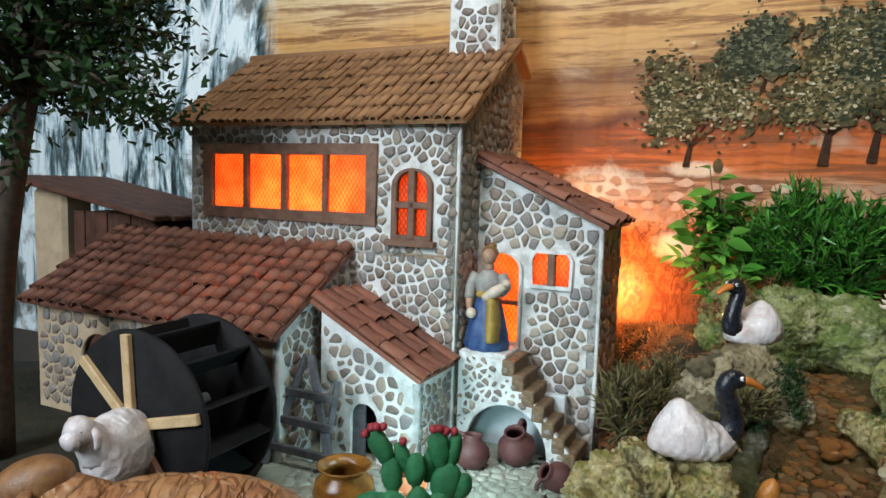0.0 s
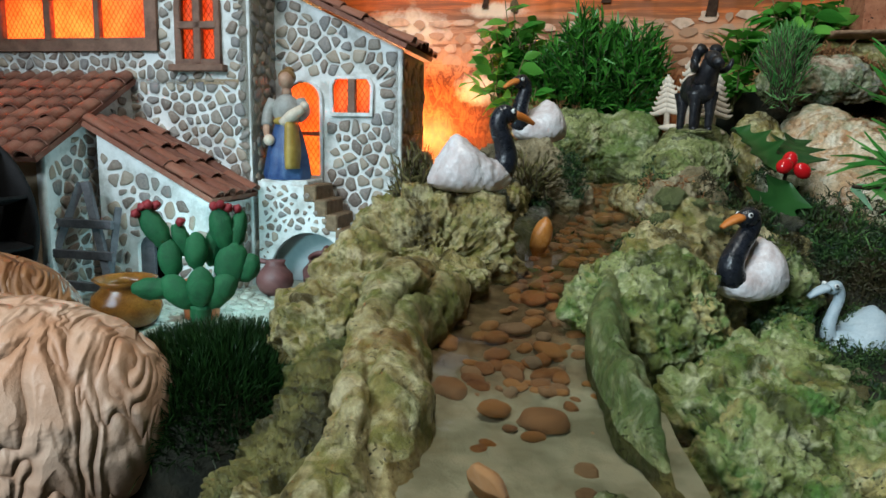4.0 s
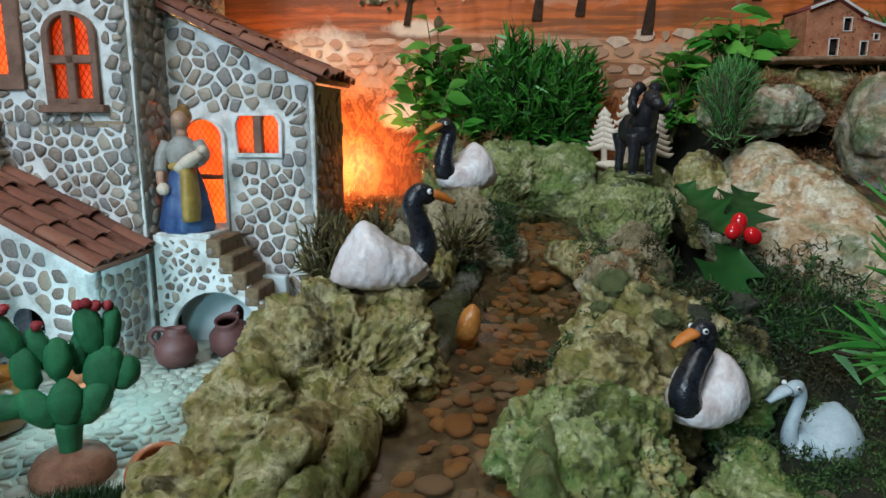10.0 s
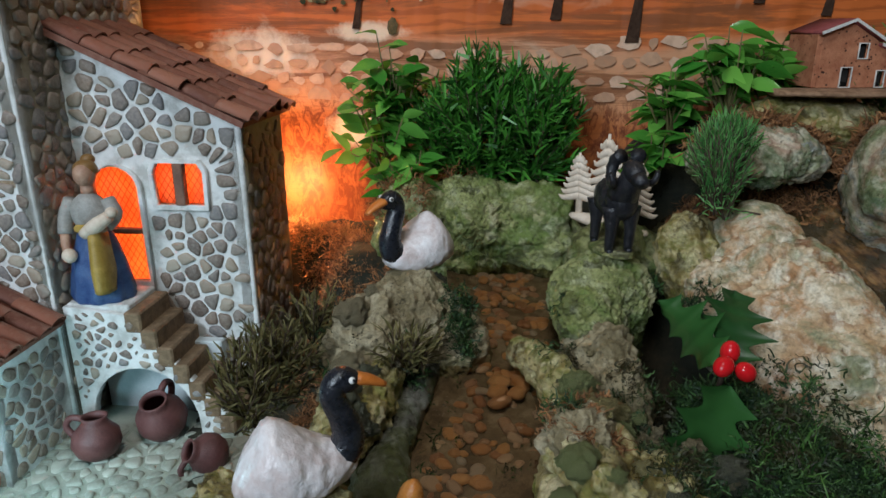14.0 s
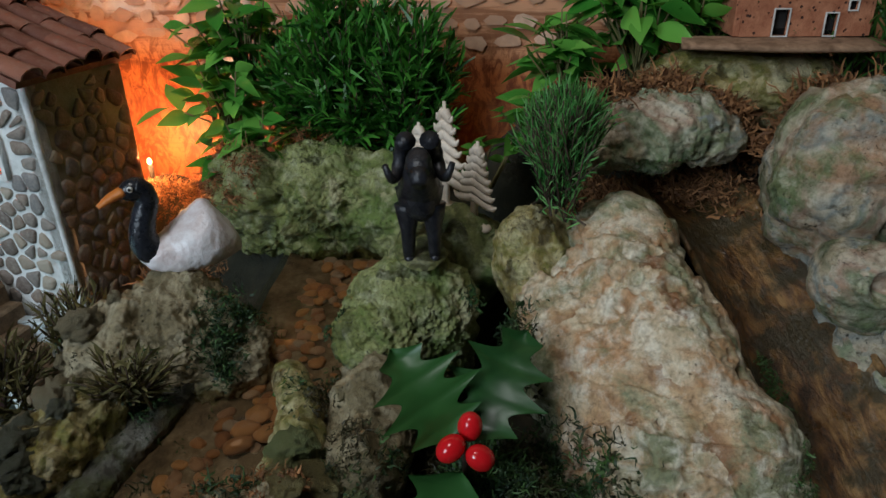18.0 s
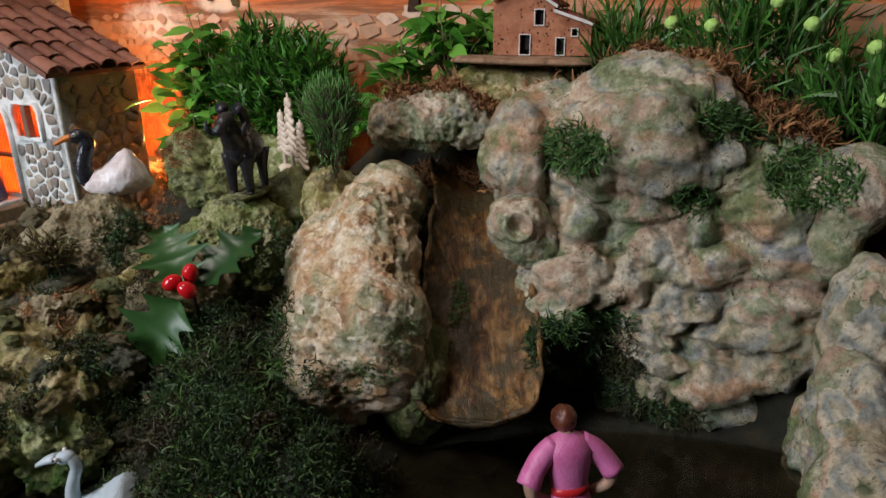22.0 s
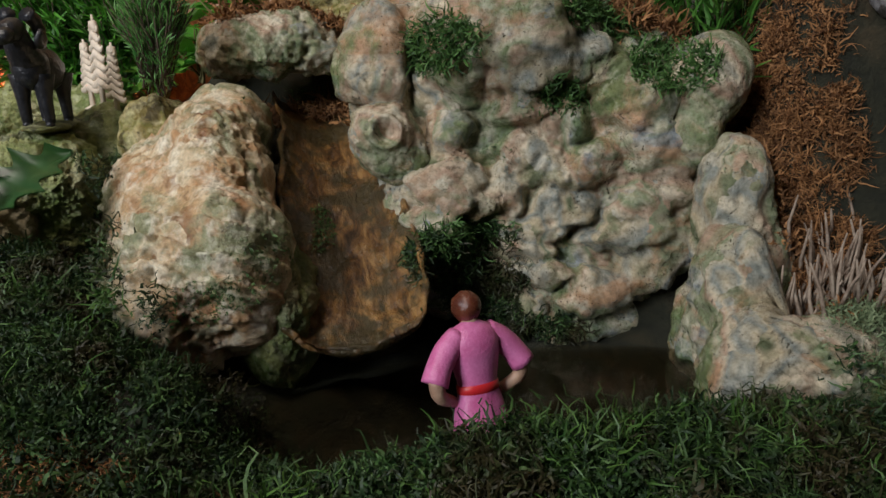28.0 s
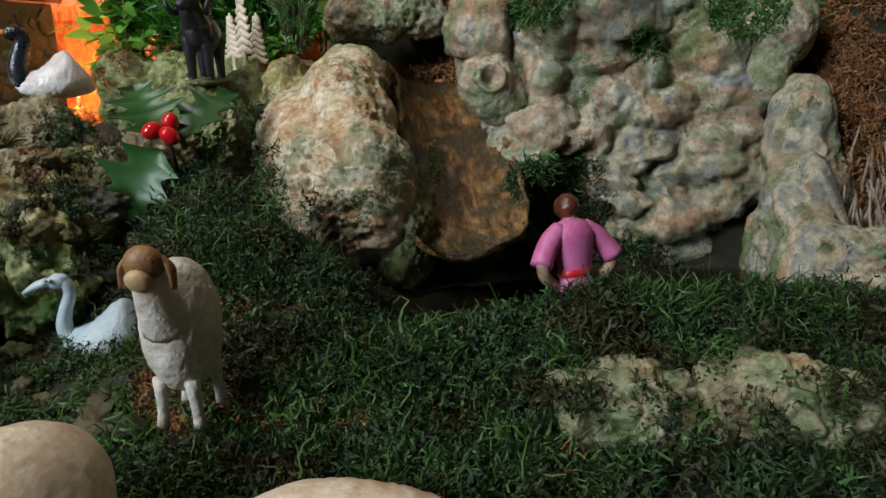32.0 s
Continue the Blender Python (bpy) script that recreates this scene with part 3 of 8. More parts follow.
def leaf_mat(name, a, b, rough=0.4, through=0.25, dead=None):
    m = Mat(name, rough)
    c = m.ramp(m.either(), [(0.0, a), (0.6, tuple(0.8 * p + 0.2 * q for p, q in zip(a, b))), (1.0, b)] if dead else [(0.0, a), (1.0, b)])
    c = m.mix(m.ramp(m.noise(160, 4), [(0.45, (0, 0, 0)), (0.7, (0.3, 0.3, 0.3))]), c, b)
    if dead:
        c = m.mix(m.ramp(m.noise(26, 4, 0.6), [(0.50, (0, 0, 0)), (0.61, (0.85, 0.85, 0.85))]), c, dead)
    m.colour(c)
    tr = m.node("ShaderNodeBsdfTranslucent")
    m.link(c, tr.inputs["Color"])
    mx = m.node("ShaderNodeMixShader", Fac=through)
    m.link(m.b.outputs[0], mx.inputs[1])
    m.link(tr.outputs[0], mx.inputs[2])
    m.link(mx.outputs[0], m.out.inputs["Surface"])
    return m.m


M_BUSH = leaf_mat("bush_green", (0.010, 0.065, 0.010), (0.12, 0.38, 0.045), 0.35, 0.3)
M_LEAF = leaf_mat("bright_leaf", (0.035, 0.19, 0.02), (0.22, 0.52, 0.08), 0.22)
M_HOLLY = leaf_mat("holly_leaf", (0.012, 0.050, 0.013), (0.045, 0.14, 0.030), 0.38, 0.12)
M_TUFT = leaf_mat("dusty_green", (0.06, 0.26, 0.05), (0.26, 0.56, 0.17), 0.5, 0.45)
M_NEEDLE = leaf_mat("needle_green", (0.02, 0.10, 0.012), (0.11, 0.30, 0.05), 0.4)
M_MOSS = leaf_mat("dark_moss", (0.005, 0.018, 0.006), (0.085, 0.18, 0.045), 0.6, 0.2, (0.045, 0.030, 0.010))
M_MOSS_PALE = leaf_mat("pale_moss", (0.10, 0.15, 0.07), (0.26, 0.32, 0.17), 0.7, 0.15)
M_MOSS_BROWN = leaf_mat("brown_moss", (0.08, 0.030, 0.010), (0.42, 0.20, 0.075), 0.8, 0.1)
M_MOSS_OLIVE = leaf_mat("olive_moss", (0.06, 0.06, 0.015), (0.20, 0.17, 0.06), 0.7, 0.1)
M_GRASS = leaf_mat("dark_grass", (0.005, 0.022, 0.004), (0.022, 0.062, 0.010), 0.45, 0.15)
M_FROND = leaf_mat("frond_green", (0.04, 0.20, 0.025), (0.13, 0.40, 0.07), 0.4)
M_LIMEPOM = two_tone("pale_green_foam", (0.34, 0.60, 0.11), (0.48, 0.72, 0.22), 200, 0.8, 0.0006, 500)
M_TWIG = two_tone("pale_twig", (0.15, 0.10, 0.07), (0.38, 0.30, 0.23), 150, 0.8)
M_HUT = two_tone("dark_red_brown_board", (0.05, 0.018, 0.010), (0.13, 0.05, 0.028), 60, 0.7, 0.0006, 500)
M_DARKTWIG = two_tone("dark_twig", (0.03, 0.018, 0.010), (0.08, 0.05, 0.03), 150, 0.8)

m = Mat("earth", 0.9)
m.colour(m.ramp(m.noise(40, 7, 0.7), [(0.3, (0.010, 0.012, 0.007)), (0.5, (0.028, 0.028, 0.014)), (0.7, (0.07, 0.05, 0.025))]))
m.bump(m.noise(160, 7, 0.75), 0.004)
M_EARTH = m.m
m = Mat("stream_bed", 0.6)
bs = m.node("ShaderNodeSeparateXYZ")
m.link(m.co, bs.inputs[0])
BEDY = bs.outputs["Y"]
m.colour(m.mix(m.ramp(m.math("ADD", BEDY, m.math("MULTIPLY", m.noise(60, 4), 0.06)), [(0.215, (1, 1, 1)), (0.265, (0, 0, 0))]), m.ramp(m.noise(70, 6, 0.7), [(0.38, (0.09, 0.06, 0.033)), (0.5, (0.18, 0.125, 0.07)), (0.62, (0.30, 0.23, 0.15))]), m.ramp(m.noise(50, 5, 0.6), [(0.38, (0.34, 0.36, 0.28)), (0.6, (0.62, 0.64, 0.54))])))
m.bump(m.noise(300, 6, 0.7), 0.001)
M_BED = m.m
m = Mat("pebble", 0.35)
m.colour(m.mix(m.ramp(m.noise(160, 5, 0.6, 0.6), [(0.46, (0, 0, 0)), (0.7, (0.5, 0.5, 0.5))]), m.ramp(m.random(), [(0.0, (0.40, 0.35, 0.29)), (0.25, (0.50, 0.21, 0.07)), (0.5, (0.66, 0.33, 0.12)), (0.75, (0.30, 0.11, 0.045)), (1.0, (0.60, 0.42, 0.28))]), (0.70, 0.48, 0.30)))
m.bump(m.noise(500, 4), 0.0003)
M_PEBBLE = m.m

m = Mat("water", 0.04)
gl = m.node("ShaderNodeBsdfGlossy", Roughness=0.05)
tp = m.node("ShaderNodeBsdfTransparent", Color=(0.84, 0.80, 0.70, 1))
fr = m.node("ShaderNodeFresnel", IOR=1.33)
bp = m.node("ShaderNodeBump", Strength=0.10, Distance=0.002)
m.link(m.noise(80, 2, 0.4, 0.2), bp.inputs["Height"])
m.link(bp.outputs[0], gl.inputs["Normal"])
m.link(bp.outputs[0], fr.inputs["Normal"])
mx = m.node("ShaderNodeMixShader")
m.link(fr.outputs[0], mx.inputs[0])
m.link(tp.outputs[0], mx.inputs[1])
m.link(gl.outputs[0], mx.inputs[2])
m.link(mx.outputs[0], m.out.inputs["Surface"])
M_WATER = m.m


# orange film with a slanting lattice, lit from the room behind
m = Mat("orange_film", 0.4)
wires = []
for sx in (1.0, -1.0):
    wv = m.node("ShaderNodeTexWave", Scale=112.0, Distortion=0.0)
    wv.wave_type, wv.bands_direction = "BANDS", "DIAGONAL"
    m.link(m.stretched(sx * 1.25, 0.0, 0.8), wv.inputs["Vector"])
    wires.append(wv.outputs["Fac"])
tint = m.ramp(m.noise(60, 4), [(0.3, (0.86, 0.25, 0.08)), (0.7, (1.0, 0.44, 0.19))])
tint = m.mix(m.ramp(m.math("MAXIMUM", *wires), [(0.93, (0, 0, 0)), (0.98, (0.8, 0.8, 0.8))]), tint, (0.30, 0.02, 0.005))
m.colour(tint)
tr = m.node("ShaderNodeBsdfTranslucent")
m.link(tint, tr.inputs["Color"])
mx = m.node("ShaderNodeMixShader", Fac=0.8)
m.link(m.b.outputs[0], mx.inputs[1])
m.link(tr.outputs[0], mx.inputs[2])
m.link(mx.outputs[0], m.out.inputs["Surface"])
M_FILM = m.m

# ---- the setting: room, table, ground, printed backdrop ----
def S(a, b, x):
    t = np.clip((x - a) / (b - a), 0, 1)
    return t * t * (3 - 2 * t)


def bump2(x, y, cx, cy, sx, sy, turn=0.0):
    c, s = math.cos(radians(turn)), math.sin(radians(turn))
    dx, dy = x - cx, y - cy
    return np.exp(-((dx * c + dy * s) / sx) ** 2 - ((-dx * s + dy * c) / sy) ** 2)


STREAM = np.array([(0.085, 0.10, 0.034), (0.108, 0.17, 0.038), (0.125, 0.23, 0.046), (0.185, 0.33, 0.062), (0.245, 0.40, 0.073), (0.285, 0.47, 0.084), (0.305, 0.53, 0.09)])


def stream_near(x, y):
    """Distance to the stream's middle line, and the bed's height there."""
    best, bed = np.full(np.shape(x), 9.0), np.zeros(np.shape(x))
    for a, b in zip(STREAM[:-1], STREAM[1:]):
        d = b - a
        t = np.clip(((x - a[0]) * d[0] + (y - a[1]) * d[1]) / (d[0] ** 2 + d[1] ** 2), 0, 1)
        r = np.hypot(x - a[0] - t * d[0], y - a[1] - t * d[1])
        bed = np.where(r < best, a[2] + t * d[2], bed)
        best = np.minimum(best, r)
    return best, bed


def ground_h(x, y):
    dx, dy = x - 0.0146, y - 0.5771
    u, v = dx * 0.9026 - dy * 0.4305, dx * 0.4305 + dy * 0.9026
    h = 0.025 * S(0.12, 0.2, x) * S(0.62, 0.3, y)
    h = h + 0.10 * S(0.02, 0.10, v) * S(0.115, 0.17, u) + 0.09 * S(0.115, 0.14, v) * S(0.30, 0.42, u) * S(0.74, 0.68, u)
    h = h + 0.160 * S(0.695, 0.755, u) * S(-0.05, 0.13, v) + 0.10 * S(0.125, 0.15, v) * S(-0.1, 0.05, u) * S(0.17, 0.115, u)
    h = h + 0.062 * bump2(x, y, 0.335, 0.335, 0.055, 0.065) + 0.035 * bump2(x, y, 0.375, 0.255, 0.05, 0.045)
    h = h + 0.055 * bump2(x, y, 0.135, 0.42, 0.035, 0.05) + 0.03 * bump2(x, y, 0.07, 0.25, 0.04, 0.08)
    h = h + 0.028 * bump2(x, y, 0.53, 0.195, 0.13, 0.024)
    h = h + 0.0035 * fbm(np.stack([x * 45, y * 45, x * 0], -1).reshape(-1, 3), 4, 5).reshape(np.shape(x)) * S(0.05, 0.09, x + 0.2 * (y < 0.3))
    r, bed = stream_near(x, y)
    k = S(0.05, 0.024, r)
    h = h * (1 - k) + bed * k
    pool = S(1.15, 0.8, np.hypot((x - 0.53) / 0.115, (y - 0.263) / 0.042))
    h = h * (1 - pool) + 0.004 * pool
    return h * S(-0.2, -0.05, y) - 0.03 * S(0.0, -0.25, y)


def grid_mesh(name, xs, ys, height, mats, solid=0.0):
    X, Y = np.meshgrid(xs, ys)
    Z = height(X, Y)
    n, w = X.size, len(xs)
    v = np.stack([X, Y, Z], -1).reshape(-1, 3)
    i = (np.arange(len(ys) - 1)[:, None] * w + np.arange(w - 1)[None, :]).ravel()
    q = np.stack([i, i + 1, i + 1 + w, i + w], 1)
    return fast_mesh(name, v, q, mats)


def fast_mesh(name, v, quads, mats, index=None, smooth=True):
    me = bpy.data.meshes.new(name)
    v, quads = np.asarray(v, np.float32), np.asarray(quads, np.int32)
    k = quads.shape[1]
    me.vertices.add(len(v))
    me.vertices.foreach_set("co", v.ravel())
    me.loops.add(quads.size)
    me.loops.foreach_set("vertex_index", quads.ravel())
    me.polygons.add(len(quads))
    me.polygons.foreach_set("loop_start", np.arange(0, quads.size, k, dtype=np.int32))
    for m_ in mats:
        me.materials.append(m_)
    if index is not None:
        me.polygons.foreach_set("material_index", np.asarray(index, np.int32))
    me.polygons.foreach_set("use_smooth", [smooth] * len(quads))
    me.update(calc_edges=True)
    me.validate()
    return me


ground = thing("ground", grid_mesh("ground", np.arange(-0.75, 1.15, 0.005), np.arange(-0.3, 0.80, 0.005), ground_h, [M_EARTH]), "dark earth and moss base of the model landscape", "ground", kind="structure")
f = Form().box((-0.8, -0.32, -0.09), (1.2, 0.95, -0.035), 0, bevel=0.004)
thing("table", f.mesh("table", [M_TABLE]), "dark cloth-covered table top under the model landscape", "table", kind="structure")

# closed room round the table
for nm, lo, hi in (("floor", (-2.2, -2.6, -0.82), (2.6, 1.8, -0.78)), ("ceiling", (-2.2, -2.6, 1.75), (2.6, 1.8, 1.8)), ("wall_north", (-2.2, 1.75, -0.78), (2.6, 1.8, 1.75)),
                   ("wall_south", (-2.2, -2.6, -0.78), (2.6, -2.55, 1.75)), ("wall_west", (-2.2, -2.55, -0.78), (-2.15, 1.75, 1.75)), ("wall_east", (2.55, -2.55, -0.78), (2.6, 1.75, 1.75))):
    thing(nm, Form().box(lo, hi, 0, bevel=0.002).mesh(nm, [M_ROOM]), "plain cream plaster of the room", "wall" if "wall" in nm else nm, kind="structure")

# printed backdrop, a glossy wavy sheet parallel to the mill
m = Mat("backdrop_print", 0.28, spec=0.22)
sep = m.node("ShaderNodeSeparateXYZ")
m.link(m.co, sep.inputs[0])
zz = m.math("ADD", sep.outputs["Z"], m.math("MULTIPLY", m.math("SUBTRACT", m.noise(9, 5, 0.6), 0.5), 0.045))
band = m.ramp(zz, [(0.10, (0.22, 0.08, 0.025)), (0.185, (0.42, 0.14, 0.04)), (0.20, (0.56, 0.27, 0.13)), (0.243, (0.60, 0.30, 0.16)), (0.255, (0.62, 0.16, 0.035)), (0.285, (0.52, 0.12, 0.025)), (0.302, (0.13, 0.04, 0.015)), (0.312, (0.52, 0.22, 0.07)),
                   (0.345, (0.28, 0.14, 0.05)), (0.37, (0.60, 0.34, 0.13)), (0.41, (0.66, 0.37, 0.13)), (0.46, (0.74, 0.56, 0.32))])
furrow = m.node("ShaderNodeTexWave", Scale=34.0, Distortion=7.0, Detail=4.0, Detail_Scale=2.0)
furrow.wave_type, furrow.bands_direction = "BANDS", "Z"
m.link(m.stretched(0.30, 1, 1), furrow.inputs["Vector"])
band = m.mix(m.math("MULTIPLY", m.ramp(furrow.outputs["Fac"], [(0.55, (0, 0, 0)), (0.9, (0.45, 0.45, 0.45))]), m.ramp(zz, [(0.244, (0, 0, 0)), (0.256, (1, 1, 1)), (0.30, (1, 1, 1)), (0.33, (0.3, 0.3, 0.3))])), band, (0.24, 0.05, 0.012))
streak = m.noise(26, 6, 0.7, 0.4, m.stretched(0.25, 1, 3.2))
band = m.mix(m.ramp(streak, [(0.47, (0, 0, 0)), (0.58, (0.8, 0.8, 0.8))]), band, (0.20, 0.07, 0.025))
pale = m.noise(11, 5, 0.6, 0.6)
band = m.mix(m.ramp(pale, [(0.60, (0, 0, 0)), (0.76, (0.6, 0.6, 0.6))]), band, (0.72, 0.58, 0.42))
straw = m.math("MULTIPLY", m.ramp(m.noise(70, 6, 0.75, 1.5, m.stretched(1.6, 1, 0.8)), [(0.44, (0, 0, 0)), (0.56, (0.9, 0.9, 0.9))]), m.ramp(zz, [(0.19, (1, 1, 1)), (0.215, (0, 0, 0))]))
band = m.mix(straw, band, (0.13, 0.03, 0.010))
for pu, pz, ku, kz in ((0.080, 0.240, 0.050, 0.022), (0.158, 0.180, 0.028, 0.018), (0.186, 0.320, 0.034, 0.016), (0.172, 0.257, 0.034, 0.009)):
    da = m.math("MULTIPLY", m.math("SUBTRACT", sep.outputs["X"], pu), 1 / ku)
    dz = m.math("MULTIPLY", m.math("SUBTRACT", sep.outputs["Z"], pz), 1 / kz)
    rad = m.math("ADD", m.math("ADD", m.math("MULTIPLY", da, da), m.math("MULTIPLY", dz, dz)), m.math("MULTIPLY", m.noise(60, 6, 0.75), 2.0))
    band = m.mix(m.ramp(m.math("MULTIPLY", rad, 0.5), [(0.62, (0.9, 0.9, 0.9)), (1.0, (0, 0, 0))]), band, (0.80, 0.66, 0.50))
# White-blue streaks: glare on the glossy sheet painted into the print's left.
blue = m.ramp(m.noise(30, 6, 0.7, 0.5, m.stretched(1.3, 1, 0.28)), [(0.36, (0.02, 0.03, 0.03)), (0.42, (0.12, 0.18, 0.20)), (0.48, (0.50, 0.62, 0.67)), (0.54, (0.86, 0.93, 0.95))])
blue = m.mix(m.ramp(m.noise(14, 5, 0.6), [(0.50, (0, 0, 0)), (0.6, (0.85, 0.85, 0.85))]), blue, (0.05, 0.055, 0.04))
side = m.math("ADD", sep.outputs["X"], m.math("MULTIPLY", m.math("SUBTRACT", m.noise(12, 4), 0.5), 0.12))
m.colour(m.mix(m.ramp(m.math("ADD", side, 0.5), [(0.125, (1, 1, 1)), (0.16, (0, 0, 0))]), band, blue))
m.roughness(m.noise(18, 3), 0.42, 0.62).bump(m.noise(7, 3, 0.5, 0.3, m.stretched(2.2, 1, 0.5)), 0.012)
M_PRINT = m.m
BACK_V = 0.18


def sheet(x, z):
    return BACK_V + 0.004 * np.sin(x * 21 + 2 * np.sin(z * 9)) * S(0.2, 0.5, z) + 0.012 * S(0.3, 0.6, z) + 0.004


me = grid_mesh("backdrop", np.linspace(-0.95, 1.05, 161), np.linspace(-0.03, 0.75, 41), sheet, [M_PRINT])
for q in me.vertices:
    q.co = (q.co.x, q.co.z, q.co.y)
backdrop = thing("backdrop", me, "glossy printed landscape sheet with orchard trees and red earth", "backdrop", kind="structure", at=HOUSE)

m = Mat("print_foliage", 0.6, spec=0.1)
m.colour(m.ramp(m.island(), [(0.0, (0.03, 0.032, 0.014)), (0.4, (0.07, 0.06, 0.022)), (0.72, (0.18, 0.14, 0.06)), (0.9, (0.36, 0.29, 0.15)), (1.0, (0.60, 0.52, 0.36))]))
M_PFOLIAGE = m.m
m = Mat("print_foliage_dark", 0.6, spec=0.1)
m.colour(m.ramp(m.island(), [(0.0, (0.015, 0.02, 0.012)), (0.6, (0.05, 0.055, 0.028)), (1.0, (0.20, 0.19, 0.11))]))
M_PFOLIAGE_DARK = m.m
M_PSHADE = two_tone("print_foliage_mass", (0.05, 0.042, 0.018), (0.15, 0.11, 0.05), 220, 0.6, 0.0, spec=0.1)
M_PTRUNK = two_tone("print_trunk", (0.03, 0.015, 0.010), (0.07, 0.04, 0.025), 200, 0.85, 0.0, spec=0.1)
m = Mat("print_stone", 0.5, spec=0.2)
m.colour(m.mix(m.ramp(m.noise(150, 4), [(0.4, (0, 0, 0)), (0.7, (0.6, 0.6, 0.6))]), m.ramp(m.island(), [(0.0, (0.42, 0.22, 0.12)), (0.5, (0.56, 0.34, 0.21)), (1.0, (0.70, 0.48, 0.34))]), (0.34, 0.20, 0.13)))
M_PSTONE = m.m


def blot(form, u, z, ru, rz, v, r, mat=0, n=7):
    a0 = r.uniform(0, 6.28)
    p = [(u + ru * r.uniform(0.6, 1.2) * math.cos(a0 + 6.283 * k / n), v, z + rz * r.uniform(0.6, 1.2) * math.sin(a0 + 6.283 * k / n)) for k in range(n)]
    form.add(p, [tuple(range(n))], mat)


def printed_tree(u, z, high, crown, seed, dark=False, dense=1.0):
    r = np.random.default_rng(seed)
    f = Form()
    base = float(sheet(u, z)) - 0.0025
    top = z + high
    fork = np.array((u + 0.003, z + high * 0.20))
    w0 = 0.0030 * high / 0.12
    f.add([(u - w0 * 1.3, base, z), (u + w0 * 1.3, base, z), (fork[0] + w0 * 0.8, base, fork[1]), (fork[0] - w0 * 0.8, base, fork[1])], [(0, 1, 2, 3)], 1)
    for a, b in [(r.uniform(-0.8, 0.8), r.uniform(0.45, 0.8)) for _ in range(7)]:
        p1, p2 = fork + (a * crown * 0.55, high * (b - 0.2) * 0.42), np.array((u + a * crown, z + high * b))
        for q0, q1, wa, wb in ((fork, p1, w0 * 0.5, w0 * 0.3), (p1, p2, w0 * 0.3, 0.0004)):
            f.add([(q0[0] - wa, base - 0.0001, q0[1]), (q0[0] + wa, base - 0.0001, q0[1]), (q1[0] + wb, base - 0.0001, q1[1]), (q1[0] - wb, base - 0.0001, q1[1])], [(0, 1, 2, 3)], 1)
    lobes = [(u + r.uniform(-0.8, 0.8) * crown, z + high * r.uniform(0.36, 0.95), crown * r.uniform(0.3, 0.6)) for _ in range(12)]
    for k in range(int(100 * dense)):
        cu, cz, cr = lobes[r.integers(len(lobes))]
        d = r.normal(0, 0.42, 2)
        blot(f, cu + d[0] * cr, cz + d[1] * cr * 0.75, r.uniform(0.004, 0.009), r.uniform(0.003, 0.007), base - 0.0003 - 0.0002 * k / 190, r, 2, 9)
    for k in range(int(1500 * dense)):
        cu, cz, cr = lobes[r.integers(len(lobes))]
        d = r.normal(0, 0.52, 2)
        blot(f, cu + d[0] * cr, cz + d[1] * cr * 0.75, r.uniform(0.0010, 0.0034), r.uniform(0.0008, 0.0026), base - 0.0006 - 0.0006 * k / 1700, r, 0, 6)
    part("printed_tree", f.mesh("printed_tree", [M_PFOLIAGE_DARK if dark else M_PFOLIAGE, M_PTRUNK, M_PSHADE], False), backdrop, "dark orchard tree in the print" if dark else "pale blossoming orchard tree in the print")


for i, (u, z, hgt, cr, dk) in enumerate(((0.162, 0.259, 0.100, 0.056, False), (0.280, 0.262, 0.14, 0.062, False), (0.318, 0.265, 0.13, 0.045, True), (0.377, 0.248, 0.16, 0.066, True), (0.4675, 0.276, 0.13, 0.06, True),
                                         (0.517, 0.267, 0.12, 0.045, True), (0.60, 0.262, 0.13, 0.05, False), (0.69, 0.262, 0.13, 0.05, True), (0.225, 0.33, 0.06, 0.04, True), (-0.05, 0.40, 0.10, 0.012, True), (0.44, 0.33, 0.07, 0.05, True))):
    printed_tree(u, z, hgt, cr, 30 + i, dk, 0.4 if cr < 0.02 else 1.0)
f = Form()
r = np.random.default_rng(5)
for row in range(4):
    u = -0.15
    while u < 0.8:
        w = r.uniform(0.004, 0.014)
        z = 0.205 + row * 0.0125 + 0.004 * math.sin(u * 20) + r.uniform(-0.003, 0.003)
        blot(f, u + w, z, w * 0.9, r.uniform(0.0036, 0.0064), float(sheet(u, z)) - 0.0018, r, 0, 8)
        u += 2 * w
part("printed_stone_wall", f.mesh("printed_stone_wall", [M_PSTONE], False), backdrop, "dry stone wall in the print")

# ---- the mill ----
mill = tagged(new("water_mill"), "model stone water mill with lit orange windows and clay tile roofs", "mill")
mill.matrix_world = HOUSE


def front(v0):
    """Place on a wall that faces the front at depth v0."""
    return lambda a, b, d: (a, v0 - d, b)


def rightside(u0):
    return lambda a, b, d: (u0 + d, a, b)


def arch_loop(u0, u1, z0, spring, rise, n=10):
    c, h = (u0 + u1) / 2, (u1 - u0) / 2
    return [(u0, z0), (u1, z0)] + [(c + h * math.cos(math.pi * k / n), spring + rise * math.sin(math.pi * k / n)) for k in range(n + 1)]


def grow(loop, by):
    cx, cy = sum(p[0] for p in loop) / len(loop), sum(p[1] for p in loop) / len(loop)
    w, h = max(p[0] for p in loop) - min(p[0] for p in loop), max(p[1] for p in loop) - min(p[1] for p in loop)
    return [(cx + (x - cx) * (1 + 2 * by / w), cy + (y - cy) * (1 + 2 * by / h)) for x, y in loop]


